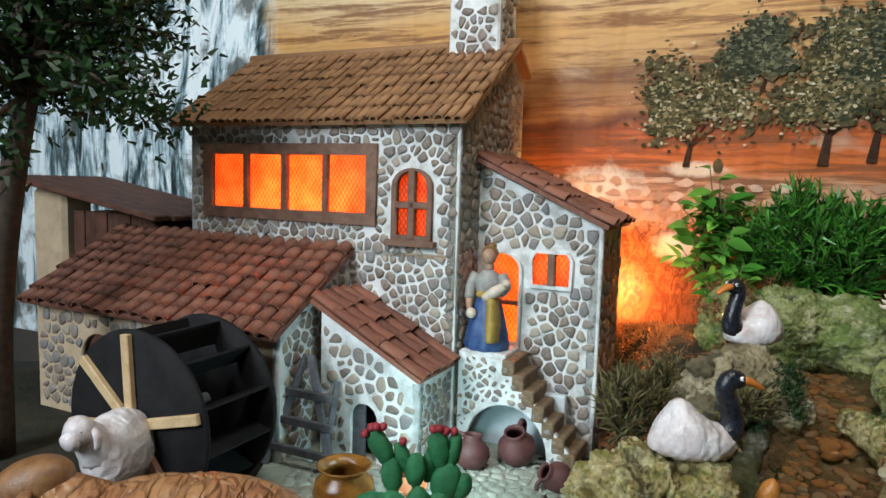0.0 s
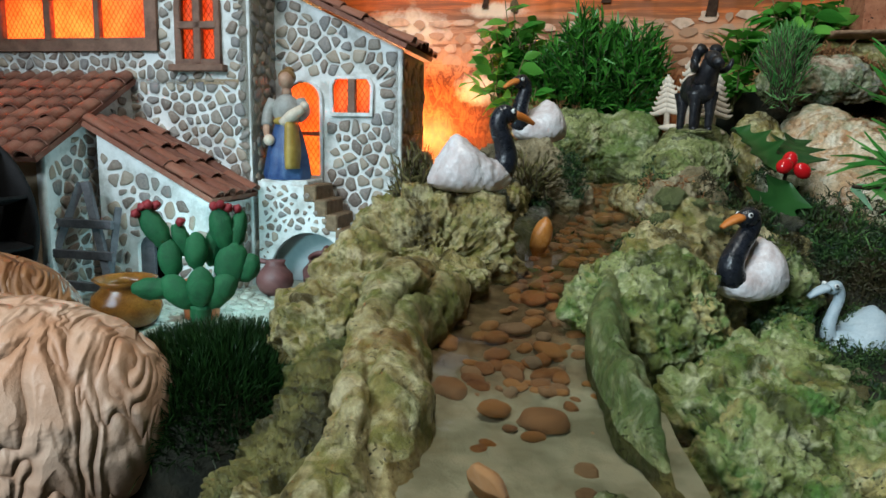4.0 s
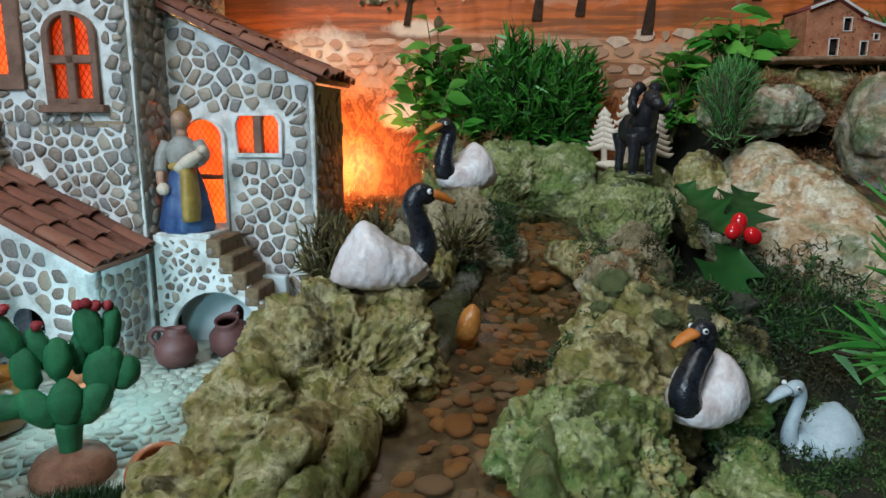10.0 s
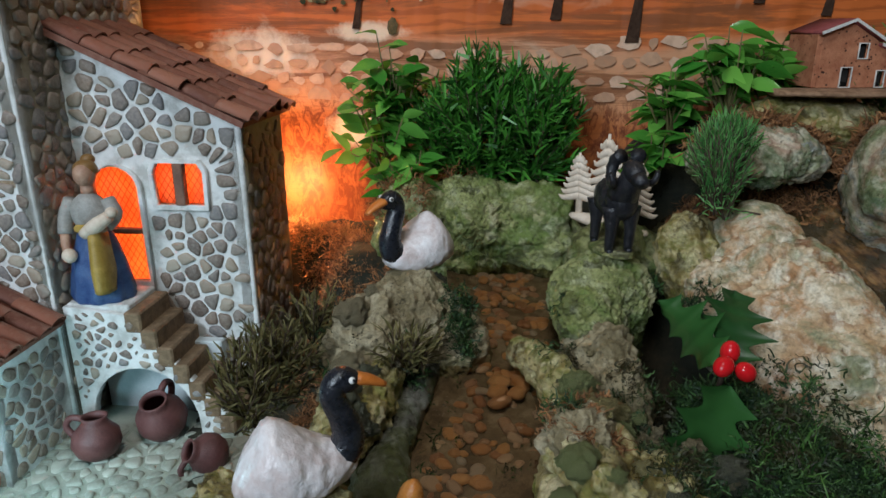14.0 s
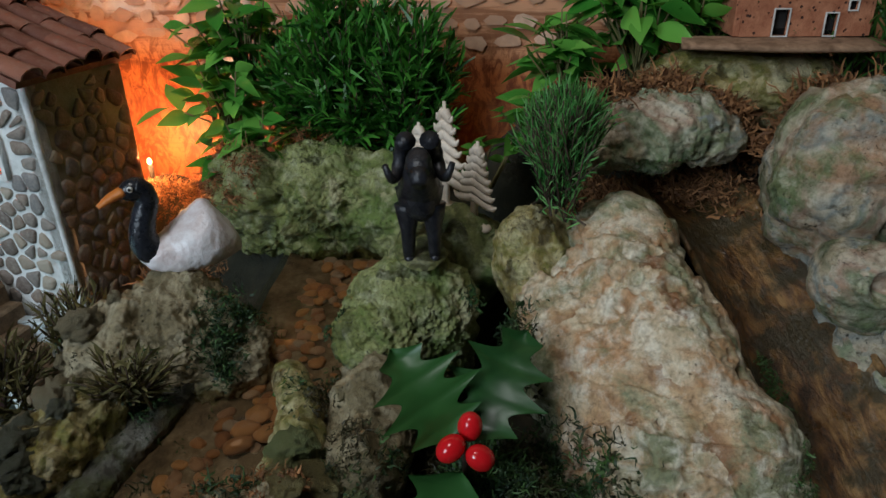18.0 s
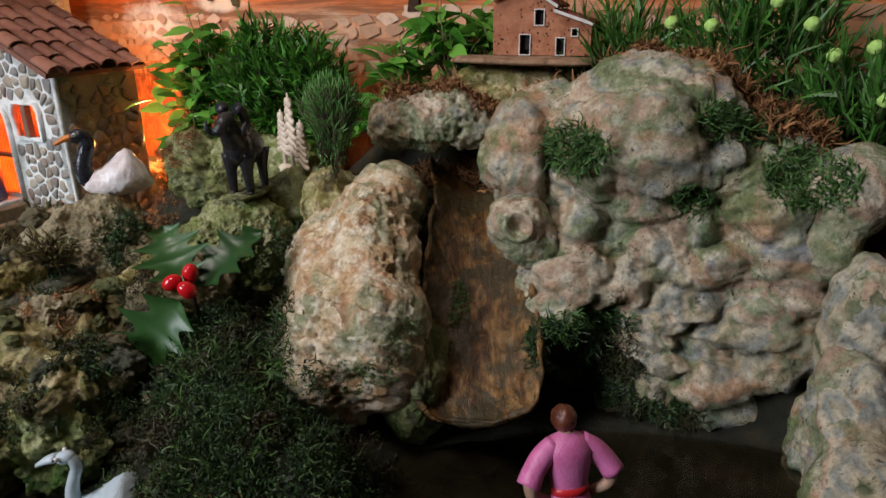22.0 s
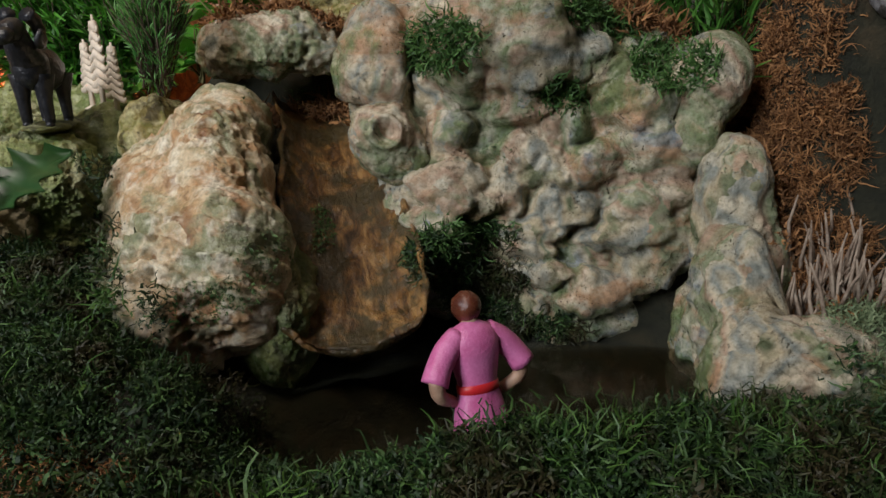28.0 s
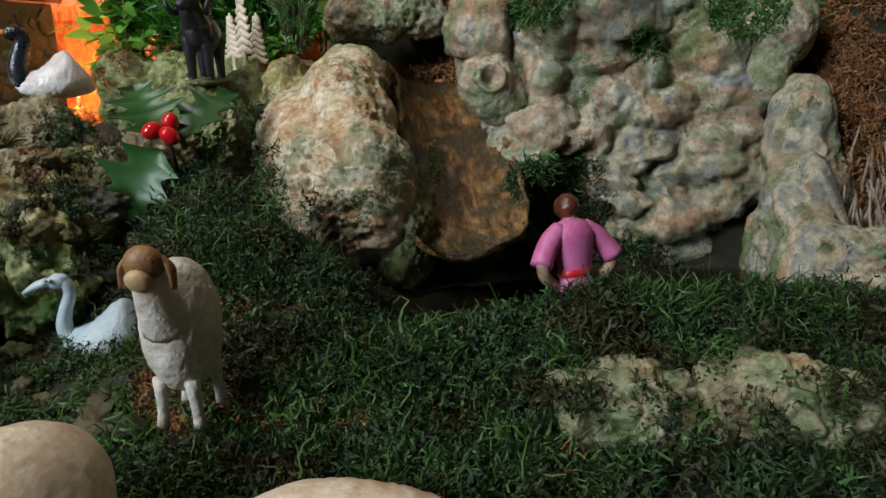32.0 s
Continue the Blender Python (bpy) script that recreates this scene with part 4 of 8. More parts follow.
def stone_wall(name, outline, holes, depth, place, pitch, seed, single=lambda c: True, limit=300, mortar=None, high=0.0016, gap=0.0016, margin=0.0015):
    inner = lambda a, b, d: place(a, b, d - depth / 2)
    w = part(name, panel(name, outline, holes, depth, [mortar or M_MORTAR], inner), mill)
    lay_stones(w, stone_cells(outline, [grow(h, margin) for h in holes], pitch, gap, seed), high, M_STONE, place, single, limit, seed=seed)
    return w


BIG_WIN = [(-0.280, 0.203), (-0.089, 0.203), (-0.089, 0.262), (-0.280, 0.262)]
ARCH_WIN = arch_loop(-0.0635, -0.0265, 0.184, 0.232, 0.0155)
FRONT = [(-0.307, 0.0), (0.0, 0.0), (0.0, 0.290), (-0.307, 0.290)]
stone_wall("front_wall", FRONT, [BIG_WIN, ARCH_WIN], 0.010, front(0.0), 0.0088, 11, lambda c: c[0] > -0.12 and c[1] > 0.09, gap=0.0015)
stone_wall("side_wall", [(0.0, 0.0), (0.155, 0.0), (0.155, 0.342), (0.118, 0.366), (0.0, 0.290)], [], 0.010, rightside(0.0), 0.0095, 12, lambda c: c[1] > 0.15, 200, M_MORTAR_SHADE)
part("rear_wall", Form().box((-0.307, 0.145, 0), (-0.010, 0.155, 0.34)).mesh("rear_wall", [M_MORTAR_SHADE]), mill)
part("left_wall", panel("left_wall", [(0.0, 0.0), (0.145, 0.0), (0.145, 0.342), (0.118, 0.36), (0.0, 0.29)], [], 0.01, [M_MORTAR], lambda a, b, d: (-0.302 + d, a, b)), mill)
part("upper_floor", Form().box((-0.297, 0.0, 0.168), (-0.01, 0.145, 0.174)).mesh("upper_floor", [M_PLASTER]), mill)


def window(name, loop, bars, sill, v0, label, film_in=0.004, frame_w=0.0, frame_mat=None):
    """Frame, bars and film in an opening of a front wall."""
    u0, u1 = min(p[0] for p in loop), max(p[0] for p in loop)
    z0, z1 = min(p[1] for p in loop), max(p[1] for p in loop)
    win = part(name, panel("window_frame", grow(loop, frame_w + 0.0015), [grow(loop, -0.0010 if frame_mat else -0.0032)], 0.006, [frame_mat or M_WOOD], lambda a, b, d: (a, v0 - 0.001 - d, b)), mill, label)
    part("film_pane", panel("film_pane", grow(loop, 0.001), [], 0.0008, [M_FILM], lambda a, b, d: (a, v0 + film_in - d, b)), win, "glowing orange film with a slanting lattice")
    for kind, at, wd in bars:
        if kind == "v":
            b = Form().box((at - wd, v0 - 0.0045, z0 + 0.001), (at + wd, v0 + 0.0015, z1 - 0.001))
        else:
            b = Form().box((u0 + 0.001, v0 - 0.0045, at - wd), (u1 - 0.001, v0 + 0.0015, at + wd))
        part("glazing_bar", b.mesh("glazing_bar", [M_WOOD]), win)
    if sill:
        part("window_sill", Form().box((u0 - 0.006, v0 - 0.008, z0 - 0.005), (u1 + 0.006, v0 + 0.002, z0 + 0.0005)).mesh("window_sill", [M_WOOD]), win)
    return win


window("wide_window", BIG_WIN, [("v", -0.232, 0.0028), ("v", -0.1845, 0.0036), ("v", -0.137, 0.0028)], False, 0.0, "wide brown-framed window of four glowing lights", frame_w=0.006)
window("arched_window", ARCH_WIN, [("v", -0.045, 0.0034), ("h", 0.2155, 0.003)], True, 0.0, "small arched brown window with a cross bar")

# wing with the door
WING_V = 0.043
WIN2 = [(0.0535, 0.148), (0.0885, 0.148), (0.0890, 0.172), (0.0855, 0.178), (0.0560, 0.178), (0.0530, 0.172)]
DOOR = arch_loop(0.010, 0.0435, 0.0935, 0.160, 0.015)
WING = [(0.0005, 0.0), (0.114, 0.0), (0.114, 0.2015), (0.0005, 0.2535)]
stone_wall("wing_front", WING, [WIN2, DOOR], 0.009, front(WING_V), 0.0098, 21, limit=260, gap=0.0014)
stone_wall("wing_side", [(0.043, 0.0), (0.124, 0.0), (0.124, 0.2), (0.043, 0.2)], [], 0.009, rightside(0.114), 0.0105, 22, limit=120, mortar=M_MORTAR_SHADE)
part("wing_rear", Form().box((0.0, 0.116, 0), (0.105, 0.124, 0.2)).mesh("wing_rear", [M_MORTAR_SHADE]), mill)
part("corner_strip", Form().tube([(0.113, 0.044, 0.03), (0.1135, 0.0435, 0.1), (0.113, 0.044, 0.2)], [0.0026, 0.0016, 0.0024], 0, 8, fine=9).mesh("corner_strip", [M_MORTAR]), mill, "rounded whitish mortar corner")
part("corner_strip", Form().tube([(-0.002, 0.001, 0.0), (-0.0018, 0.0015, 0.15), (-0.002, 0.001, 0.288)], [0.0024, 0.0016, 0.0022], 0, 8, fine=9).mesh("corner_strip", [M_MORTAR]), mill, "rounded whitish mortar corner")
window("wing_window", WIN2, [("v", 0.0715, 0.0034)], False, WING_V, "small glowing window with one upright bar", frame_mat=M_MORTAR)
door = part("doorway", panel("door_frame", grow(DOOR, 0.0015), [grow(DOOR, -0.0010)], 0.006, [M_MORTAR], lambda a, b, d: (a, WING_V - 0.001 - d, b)), mill, "arched doorway with glowing orange film")
part("film_pane", panel("film_pane", grow(DOOR, 0.001), [], 0.0008, [M_FILM], lambda a, b, d: (a, WING_V + 0.004 - d, b)), door, "glowing orange film with a slanting lattice")
part("glazing_bar", Form().box((0.011, WING_V - 0.0045, 0.129), (0.0425, WING_V + 0.001, 0.1325)).mesh("glazing_bar", [M_WOOD]), door)

# terrace and stair over an arch
STEPS, s0, s1 = 7, 0.046, 0.110
ARCH = arch_loop(0.012, 0.086, -0.004, 0.010, 0.040, 14)
ARCH = [(a, max(b, -0.001)) for a, b in ARCH]
face = [(0.004, 0.0), (0.012, 0.0)] + [(a, b) for a, b in reversed(ARCH[2:])] + [(0.086, 0.0), (0.108, 0.0), (0.108, 0.014), (0.046, 0.087), (0.004, 0.0915)]
w = part("stair_face", panel("stair_face", face, [], 0.007, [M_MORTAR], lambda a, b, d: (a, 0.0035 - d, b)), mill, "low stone wall under the outside stair")
lay_stones(w, stone_cells(face, [], 0.0066, 0.0022, 33), 0.0014, M_STONE, front(0.0), limit=150, seed=33)
part("terrace", Form().box((0.004, 0.0035, 0.084), (0.046, 0.0385, 0.0925)).mesh("terrace", [M_MORTAR]), mill)
for k in range(STEPS):
    ua, ub = s0 + (s1 - s0) * k / STEPS, s0 + (s1 - s0) * (k + 1) / STEPS
    z = 0.0950 - 0.0118 * (k + 1) + 0.006
    part("stair_step", Form().box((ua - 0.002, -0.001, z - 0.014), (ub, 0.0385, z), bevel=0.0012).mesh("stair_step", [M_STEP]), mill, "brown clay step" if k == 0 else "")
part("arch_niche", Form().box((0.0045, 0.030, 0.0), (0.092, 0.038, 0.056)).mesh("arch_niche", [M_BLUEWHITE]), mill, "pale bluish back of the arch")


def curved_tile(length, width, thick, taper=0.86, seg=6):
    """One half-round clay tile, crown up, lying along -y from the origin, its lower end a little raised."""
    v = []
    for y, k, lift in ((0, taper, 0.0), (-length * 0.5, 0.93, 0.0004), (-length, 1.0, 0.0008)):
        for rad in (1.0, 1.0 - 2.2 * thick / width):
            for s in range(seg + 1):
                a = math.pi * s / seg
                v.append((k * rad * width / 2 * math.cos(a), y, lift + k * rad * width * 0.36 * math.sin(a)))
    n = seg + 1
    f = []
    for j in (0, 1):
        o, p = j * 2 * n, (j + 1) * 2 * n
        for s in range(seg):
            f += [(o + s, p + s, p + s + 1, o + s + 1), (o + n + s + 1, p + n + s + 1, p + n + s, o + n + s)]
        f += [(o, o + n, p + n, p), (o + seg, p + seg, p + n + seg, o + n + seg)]
    for o in (0, 4 * n):
        f += [(o + s, o + s + 1, o + n + s + 1, o + n + s) for s in range(seg)]
    return v, f


def tiled_roof(name, origin, along, down, cols, rows, pitch, step, mat, label, slab=0.004, seed=3, shake=1.0, flip=False):
    """A sloping slab with tiles on it: origin at the high corner, along = unit across the slope, down = unit down the slope."""
    r = np.random.default_rng(seed)
    o, a, d = Vector(origin), Vector(along).normalized(), Vector(down).normalized()
    n = a.cross(d)
    if n.z < 0:
        n = -n
    W, L = cols * pitch, rows * step
    q = [o, o + a * W, o + a * W + d * L, o + d * L]
    v = [tuple(p + n * k) for k in (-slab, 0.0) for p in q]
    roof = part(name, mesh_from(name, v, [(3, 2, 1, 0), (4, 5, 6, 7), (0, 1, 5, 4), (1, 2, 6, 5), (2, 3, 7, 6), (3, 0, 4, 7)], [mat], None, False), mill, label)
    tv, tf = curved_tile(step * 1.22, pitch * 1.02, 0.0012)
    tile = mesh_from("tile", tv, tf, [mat])
    x = a if a.cross(-d).dot(n) > 0 else -a
    for i in range(cols):
        for j in range(rows):
            at = o + a * (pitch * (i + 0.5)) + d * (step * (j - 0.12)) + n * 0.0006
            mtx = Matrix((x, -d, n)).transposed().to_4x4()
            mtx.translation = at
            k = pose(0.0006 * shake * r.normal(), 0.0009 * shake * r.normal(), 0.0004 * r.normal(), r.normal() * 1.5 * shake, r.normal() * 2 * shake, r.normal() * 2 * shake)
            part("tile", tile, roof, at=mtx @ k)
    return roof


sl = math.atan2(0.083, 0.127)
tiled_roof("upper_roof", (-0.328, 0.118, 0.374), (1, 0, 0), (0, -math.cos(sl), -math.sin(sl)), 34, 7, 0.0099, 0.0222, M_TILE_OCHRE, "ochre clay tile roof of the tall house", seed=41)
tiled_roof("upper_roof_back", (-0.328, 0.119, 0.373), (1, 0, 0), (0, math.cos(sl), -math.sin(sl)), 34, 2, 0.0099, 0.0222, M_TILE_OCHRE, "ochre clay tile roof, short rear slope", seed=42)
part("ridge", Form().tube([(-0.33, 0.1185, 0.375), (0.008, 0.1185, 0.375)], 0.006, 0, 8).mesh("ridge", [M_TILE_OCHRE]), mill)
s2 = math.atan2(0.065, 0.117)
tiled_roof("lower_roof", (-0.420, 0.003, 0.1755), (1, 0, 0), (0, -math.cos(s2), -math.sin(s2)), 20, 8, 0.01575, 0.0168, M_TILE, "red-brown clay tile roof of the low mill house", seed=43)
s3 = math.atan2(0.051, 0.098)
tiled_roof("porch_roof", (-0.1015, -0.070, 0.1365), (0, 1, 0), (math.cos(s3), 0, -math.sin(s3)), 5, 5, 0.0142, 0.0236, M_TILE, "dark red clay tile porch roof", seed=44)
s4 = math.atan2(0.054, 0.116)
tiled_roof("wing_roof", (-0.001, 0.033, 0.2615), (0, 1, 0), (math.cos(s4), 0, -math.sin(s4)), 6, 6, 0.0162, 0.0225, M_TILE, "red-brown clay tile roof of the wing", seed=45)

# chimney
chim = part("chimney", Form().box((-0.0615, 0.0985, 0.30), (-0.0075, 0.146, 0.455), bevel=0.002).mesh("chimney", [M_MORTAR]), mill, "square stone chimney")
lay_stones(chim, stone_cells([(-0.060, 0.35), (-0.009, 0.35), (-0.009, 0.453), (-0.060, 0.453)], [[(-0.045, 0.415), (-0.022, 0.415), (-0.022, 0.44), (-0.045, 0.44)]], 0.0095, 0.0016, 51), 0.0016, M_STONE, front(0.0985), seed=51)
lay_stones(chim, stone_cells([(0.10, 0.345), (0.145, 0.345), (0.145, 0.453), (0.10, 0.453)], [], 0.0095, 0.0016, 52), 0.0016, M_STONE, rightside(-0.0075), seed=52)
# The chimney has no hole; a near-black patch paints its shade.
part("smoke_opening", Form().box((-0.044, 0.0972, 0.418), (-0.023, 0.100, 0.438)).mesh("smoke_opening", [M_DARK]), chim, "near-black patch for the shade in the smoke opening")

# low mill house under the tile roof
GABLE = [(-0.100, 0.0), (-0.0005, 0.0), (-0.0005, 0.168), (-0.100, 0.112)]
stone_wall("low_gable", GABLE, [], 0.008, rightside(-0.1095), 0.0095, 61, limit=120, high=0.0012)
LOWF = [(-0.415, 0.0), (-0.118, 0.0), (-0.118, 0.109), (-0.415, 0.109)]
DARKARCH = arch_loop(-0.352, -0.300, 0.0, 0.060, 0.024)
DARKARCH = [(a, max(b, 0.0005)) for a, b in DARKARCH]
stone_wall("low_front", LOWF, [DARKARCH], 0.008, front(-0.098), 0.0105, 62, lambda c: c[0] > -0.3, 100, M_PLASTER)
# Near-black board paints the shade inside the arch.
part("arch_back", Form().box((-0.37, -0.06, 0), (-0.28, -0.055, 0.1)).mesh("arch_back", [M_DARK]), mill, "near-black board for the shade behind the mill arch")

# porch
PW = [(-0.0960, 0.0), (-0.002, 0.0), (-0.002, 0.0765), (-0.0960, 0.1265)]
PDOOR = arch_loop(-0.066, -0.040, 0.0, 0.040, 0.012)
PDOOR = [(a, max(b, 0.0005)) for a, b in PDOOR]
stone_wall("porch_front", PW, [PDOOR], 0.008, front(-0.063), 0.0105, 71, limit=120, gap=0.0020, high=0.0012)
stone_wall("porch_side", [(-0.063, 0.0), (0.0, 0.0), (0.0, 0.0765), (-0.063, 0.0765)], [], 0.006, rightside(-0.002), 0.0085, 72, limit=80, high=0.0012)
part("porch_door", Form().box((-0.066, -0.059, 0.0), (-0.054, -0.056, 0.05)).mesh("porch_door", [M_GREYWOOD]), mill, "half-open grey plank door")
# Near-black board paints the porch's inner shade.
part("porch_back", Form().box((-0.075, -0.045, 0.0), (-0.03, -0.042, 0.06)).mesh("porch_back", [M_DARK]), mill, "near-black board for the shade inside the porch")

# water wheel
wheel = part("water_wheel", Form().tube([(-0.1376, -0.222, 0.0676), (-0.1376, -0.10, 0.0676)], 0.005, 0, 10).mesh("axle", [M_GREYWOOD]), mill, "dark slate-grey mill wheel with pale wooden spokes")
for v0 in (-0.2146, -0.150):
    part("wheel_disc", Form().lathe((0, 0, 0), [(0.001, -0.002), (0.064, -0.002), (0.065, 0.0), (0.064, 0.002), (0.001, 0.002)], 0, 48).mesh("wheel_disc", [M_WHEEL]), wheel, "dark round board", at=pose(-0.1376, v0, 0.0676, 90))
for a, wood in ((94, M_PALEWOOD), (140, M_PALEWOOD), (14, M_PALEWOOD), (-50, M_WOOD), (188, M_PALEWOOD), (232, M_WOOD)):
    sp = Form().box((0.004, -0.0022, -0.0036), (0.062, 0.0022, 0.0036), bevel=0.0006)
    part("spoke", sp.mesh("spoke", [wood]), wheel, at=pose(-0.1376, -0.2190, 0.0676) @ pose(0, 0, 0, 0, -a, 0))
for k in range(12):
    a = 2 * math.pi * (k + 0.4) / 12
    part("paddle", Form().box((0.045, -0.0305, -0.001), (0.063, 0.0305, 0.001)).mesh("paddle", [M_WHEEL]), wheel, at=pose(-0.1376, -0.1823, 0.0676) @ pose(0, 0, 0, 0, math.degrees(a), 0))
part("hub_cap", Form().ball((-0.1376, -0.2225, 0.0676), (0.004, 0.003, 0.004)).mesh("hub_cap", [M_WHEEL]), wheel)

# ---- rocks ----


def ico(level):
    bm = bmesh.new()
    bmesh.ops.create_icosphere(bm, subdivisions=level, radius=1)
    v = np.array([q.co[:] for q in bm.verts])
    f = np.array([[q.index for q in fc.verts] for fc in bm.faces])
    bm.free()
    return v, f


ICO = {k: ico(k) for k in (3, 4, 5, 6, 7)}
SURFACES = [(np.array([v.co[:] for v in ground.data.vertices]), [tuple(p.vertices) for p in ground.data.polygons])]


def rock(name, at, radii, turn, mat, label, seed=1, level=6, lump=0.16, crumb=0.0022, pits=0.0, stretch=(1, 1, 1), power=2.0, size=0.03, craters=(), group="", grain=0.0008, craggy=None):
    v, f = ICO[level]
    base = v / (np.abs(v) ** power).sum(1)[:, None] ** (1 / power) * radii
    R = rot(*turn)
    p = base @ R.T
    n = v / np.array(radii)
    n = (n / np.linalg.norm(n, axis=1)[:, None]) @ R.T
    q = (p + np.array(at)) * stretch
    s = min(radii)
    h = lump * s * fbm(q / size * 0.9, 3, seed)
    if craggy is None:
        craggy = mat in (M_BANK, M_TEAL, M_GREEN, M_LIME)
    if craggy:
        w1 = q / size * 0.75 + 0.35 * np.stack([fbm(q / size * 1.1 + 5 * k, 2, seed + 20 + k) for k in range(3)], 1)
        h += lump * s * (1.75 * (np.minimum(np.abs(vnoise(w1, seed + 11)), 0.55) - 0.3) + 0.7 * (np.minimum(np.abs(vnoise(w1 * 2.3 + 4, seed + 12)), 0.5) - 0.3) + 0.26 * (np.abs(vnoise(w1 * 5.1 + 8, seed + 13)) - 0.3))
    d1, d2 = cells(q / (size * 0.62) + 0.25 * fbm(q / size * 2, 2, seed + 9)[:, None], seed + 4)
    h += (0.0 if craggy else 1.0) * (lump * s * 1.5 * np.sqrt(np.minimum(d2 - d1, 0.4)) - lump * s * 0.55)
    h += 0.8 * crumb * fbm(q * (130 if craggy else 95), 4, seed + 2, 0.5)
    if pits:
        c1, c2 = cells(q * 190, seed + 7)
        h -= pits * np.clip(0.42 - c1, 0, 1) / 0.42
        c1, c2 = cells(q * 90 + 3, seed + 8)
        h -= 2.2 * pits * np.clip(0.40 - c1, 0, 1) / 0.40
        c1, c2 = cells(q * 330 + 6, seed + 15)
        h -= 0.6 * pits * np.clip(0.40 - c1, 0, 1) / 0.40
    h += grain * fbm(q * 620, 2, seed + 5)
    w = p + n * h[:, None] + np.array(at)
    for cx, cy, cz, cr, dep in craters:
        d = np.linalg.norm(w - (cx, cy, cz), axis=1) / cr
        w += n * (np.where(d < 1.7, 0.35 * dep * np.exp(-((d - 1.15) / 0.3) ** 2), 0) - dep * np.clip(1 - d, 0, 1) ** 0.7)[:, None]
    SURFACES.append((w, [tuple(t) for t in f]))
    return thing(name, fast_mesh(name, w - np.array(at), f, [mat]), label, "rock", group, at=Matrix.Translation(at))


def sculpted(label, lobes, mat, seed=1, level=6, blend=0.012, big=0.004, size=0.03, ridged=0.0, fine=0.0012, pits=0.0, pit_size=0.008, along=(1, 1, 1), terraces=0.0, middle=None, group="", bosses=(), craters=(), name="rock"):
    """A rock that is the smooth union of lobes (place, radii, turn), with folds, terraces, pits and crumbs along its skin."""
    v, f = ICO[level]
    c0 = np.array(middle) if middle is not None else np.mean([q[0] for q in lobes], axis=0)

    def depth(p):
        out = None
        for c, r, turn in lobes:
            q = (p - np.array(c)) @ rot(*turn) / np.array(r)
            n = np.linalg.norm(q, axis=1)
            d = n * (n - 1) / (np.linalg.norm(q / np.array(r), axis=1) + 1e-9)
            if out is None:
                out = d
            else:
                h = np.clip(0.5 + 0.5 * (out - d) / blend, 0, 1)
                out = out * (1 - h) + d * h - blend * h * (1 - h)
        return out

    far = max(np.linalg.norm(np.array(c) - c0) + max(r) for c, r, _ in lobes) * 1.05
    hi = np.full(len(v), far)
    lo = np.zeros(len(v))
    found = np.zeros(len(v), bool)
    for k in range(28):
        t = far * (1 - (k + 1) / 29)
        ins = depth(c0 + v * t) < 0
        fresh = ins & ~found
        lo[fresh], hi[fresh] = t, far * (1 - k / 29)
        found |= ins
    for _ in range(9):
        mid = (lo + hi) / 2
        ins = depth(c0 + v * mid[:, None]) < 0
        lo, hi = np.where(ins, mid, lo), np.where(ins, hi, mid)
    p = c0 + v * lo[:, None]
    e = 0.0008
    n = unit_rows(np.stack([depth(p + d) - depth(p - d) for d in np.eye(3) * e], 1))
    q = p * np.array(along)
    warp = 0.30 * np.stack([fbm(q / size * 1.3 + 5 * k, 2, seed + 40 + k) for k in range(3)], 1)
    h = big * fbm(q / size, 3, seed)
    if ridged:
        w1 = q / size * 0.9 + warp
        h += ridged * (1.0 - 2.2 * np.minimum(np.abs(vnoise(w1, seed + 11)), 0.45)) + 0.45 * ridged * (0.8 - 2.0 * np.minimum(np.abs(vnoise(w1 * 2.4 + 4, seed + 12)), 0.4))
    if terraces:
        lev = (p @ unit_rows(np.array([[0.28, 0.62, 0.73]]))[0]) / 0.0135 + 0.55 * fbm(p / 0.03, 2, seed + 60)
        saw = lev - np.floor(lev)
        h += terraces * (saw ** 2 - 0.4) * np.clip(0.6 + 0.9 * fbm(p / 0.045, 2, seed + 61), 0, 1)
    if pits:
        for sc, amp, rim in ((1.0, 1.0, 0.42), (1.9, 0.6, 0.42), (3.4, 0.35, 0.45)):
            c1, c2 = cells(q / pit_size * sc + 0.35 * warp, seed + 7 + int(10 * sc))
            patch = S(-0.35, 0.25, fbm(p / (pit_size * 4.5), 2, seed + 8))
            h -= pits * amp * S(rim, 0.12, c1) * patch
    if bosses:
        # swellings of the face: along it, height, half sizes, tilt and how far they stand out
        wob = 0.0075 * np.stack([fbm(p / 0.022 + 9 * k, 3, seed + 80 + k) for k in range(2)], 1)
        along_face = (p - (0.57, 0.345, 0.1)) @ np.array((0.94, -0.342, 0)) + wob[:, 0]
        up_face = p[:, 2] + wob[:, 1]
        swell = np.full(len(p), -0.0035)
        for bu, bz, ba, bb, tilt, out in bosses:
            ct, st = math.cos(radians(tilt)), math.sin(radians(tilt))
            du, dz = along_face - bu, up_face - bz
            e2 = ((du * ct - dz * st) / ba) ** 2 + ((du * st + dz * ct) / bb) ** 2
            swell = np.maximum(swell, -0.0035 + (out + 0.0035) * np.clip(1 - e2 / 1.25, 0, 1) ** 0.42)
        h += swell * S(0.1, 0.5, -n @ np.array((0.342, 0.94, 0)))
    h += fine * fbm(q * 150, 4, seed + 2, 0.55) + 0.25 * fine * fbm(q * 700, 2, seed + 5)
    w = p + n * h[:, None]
    for cx, cy, cz, cr, dep in craters:
        d = np.linalg.norm(w - (cx, cy, cz), axis=1) / cr
        w += n * (np.where(d < 1.7, 0.35 * dep * np.exp(-((d - 1.15) / 0.3) ** 2), 0) - dep * np.clip(1 - d, 0, 1) ** 0.7)[:, None]
    SURFACES.append((w, [tuple(t) for t in f]))
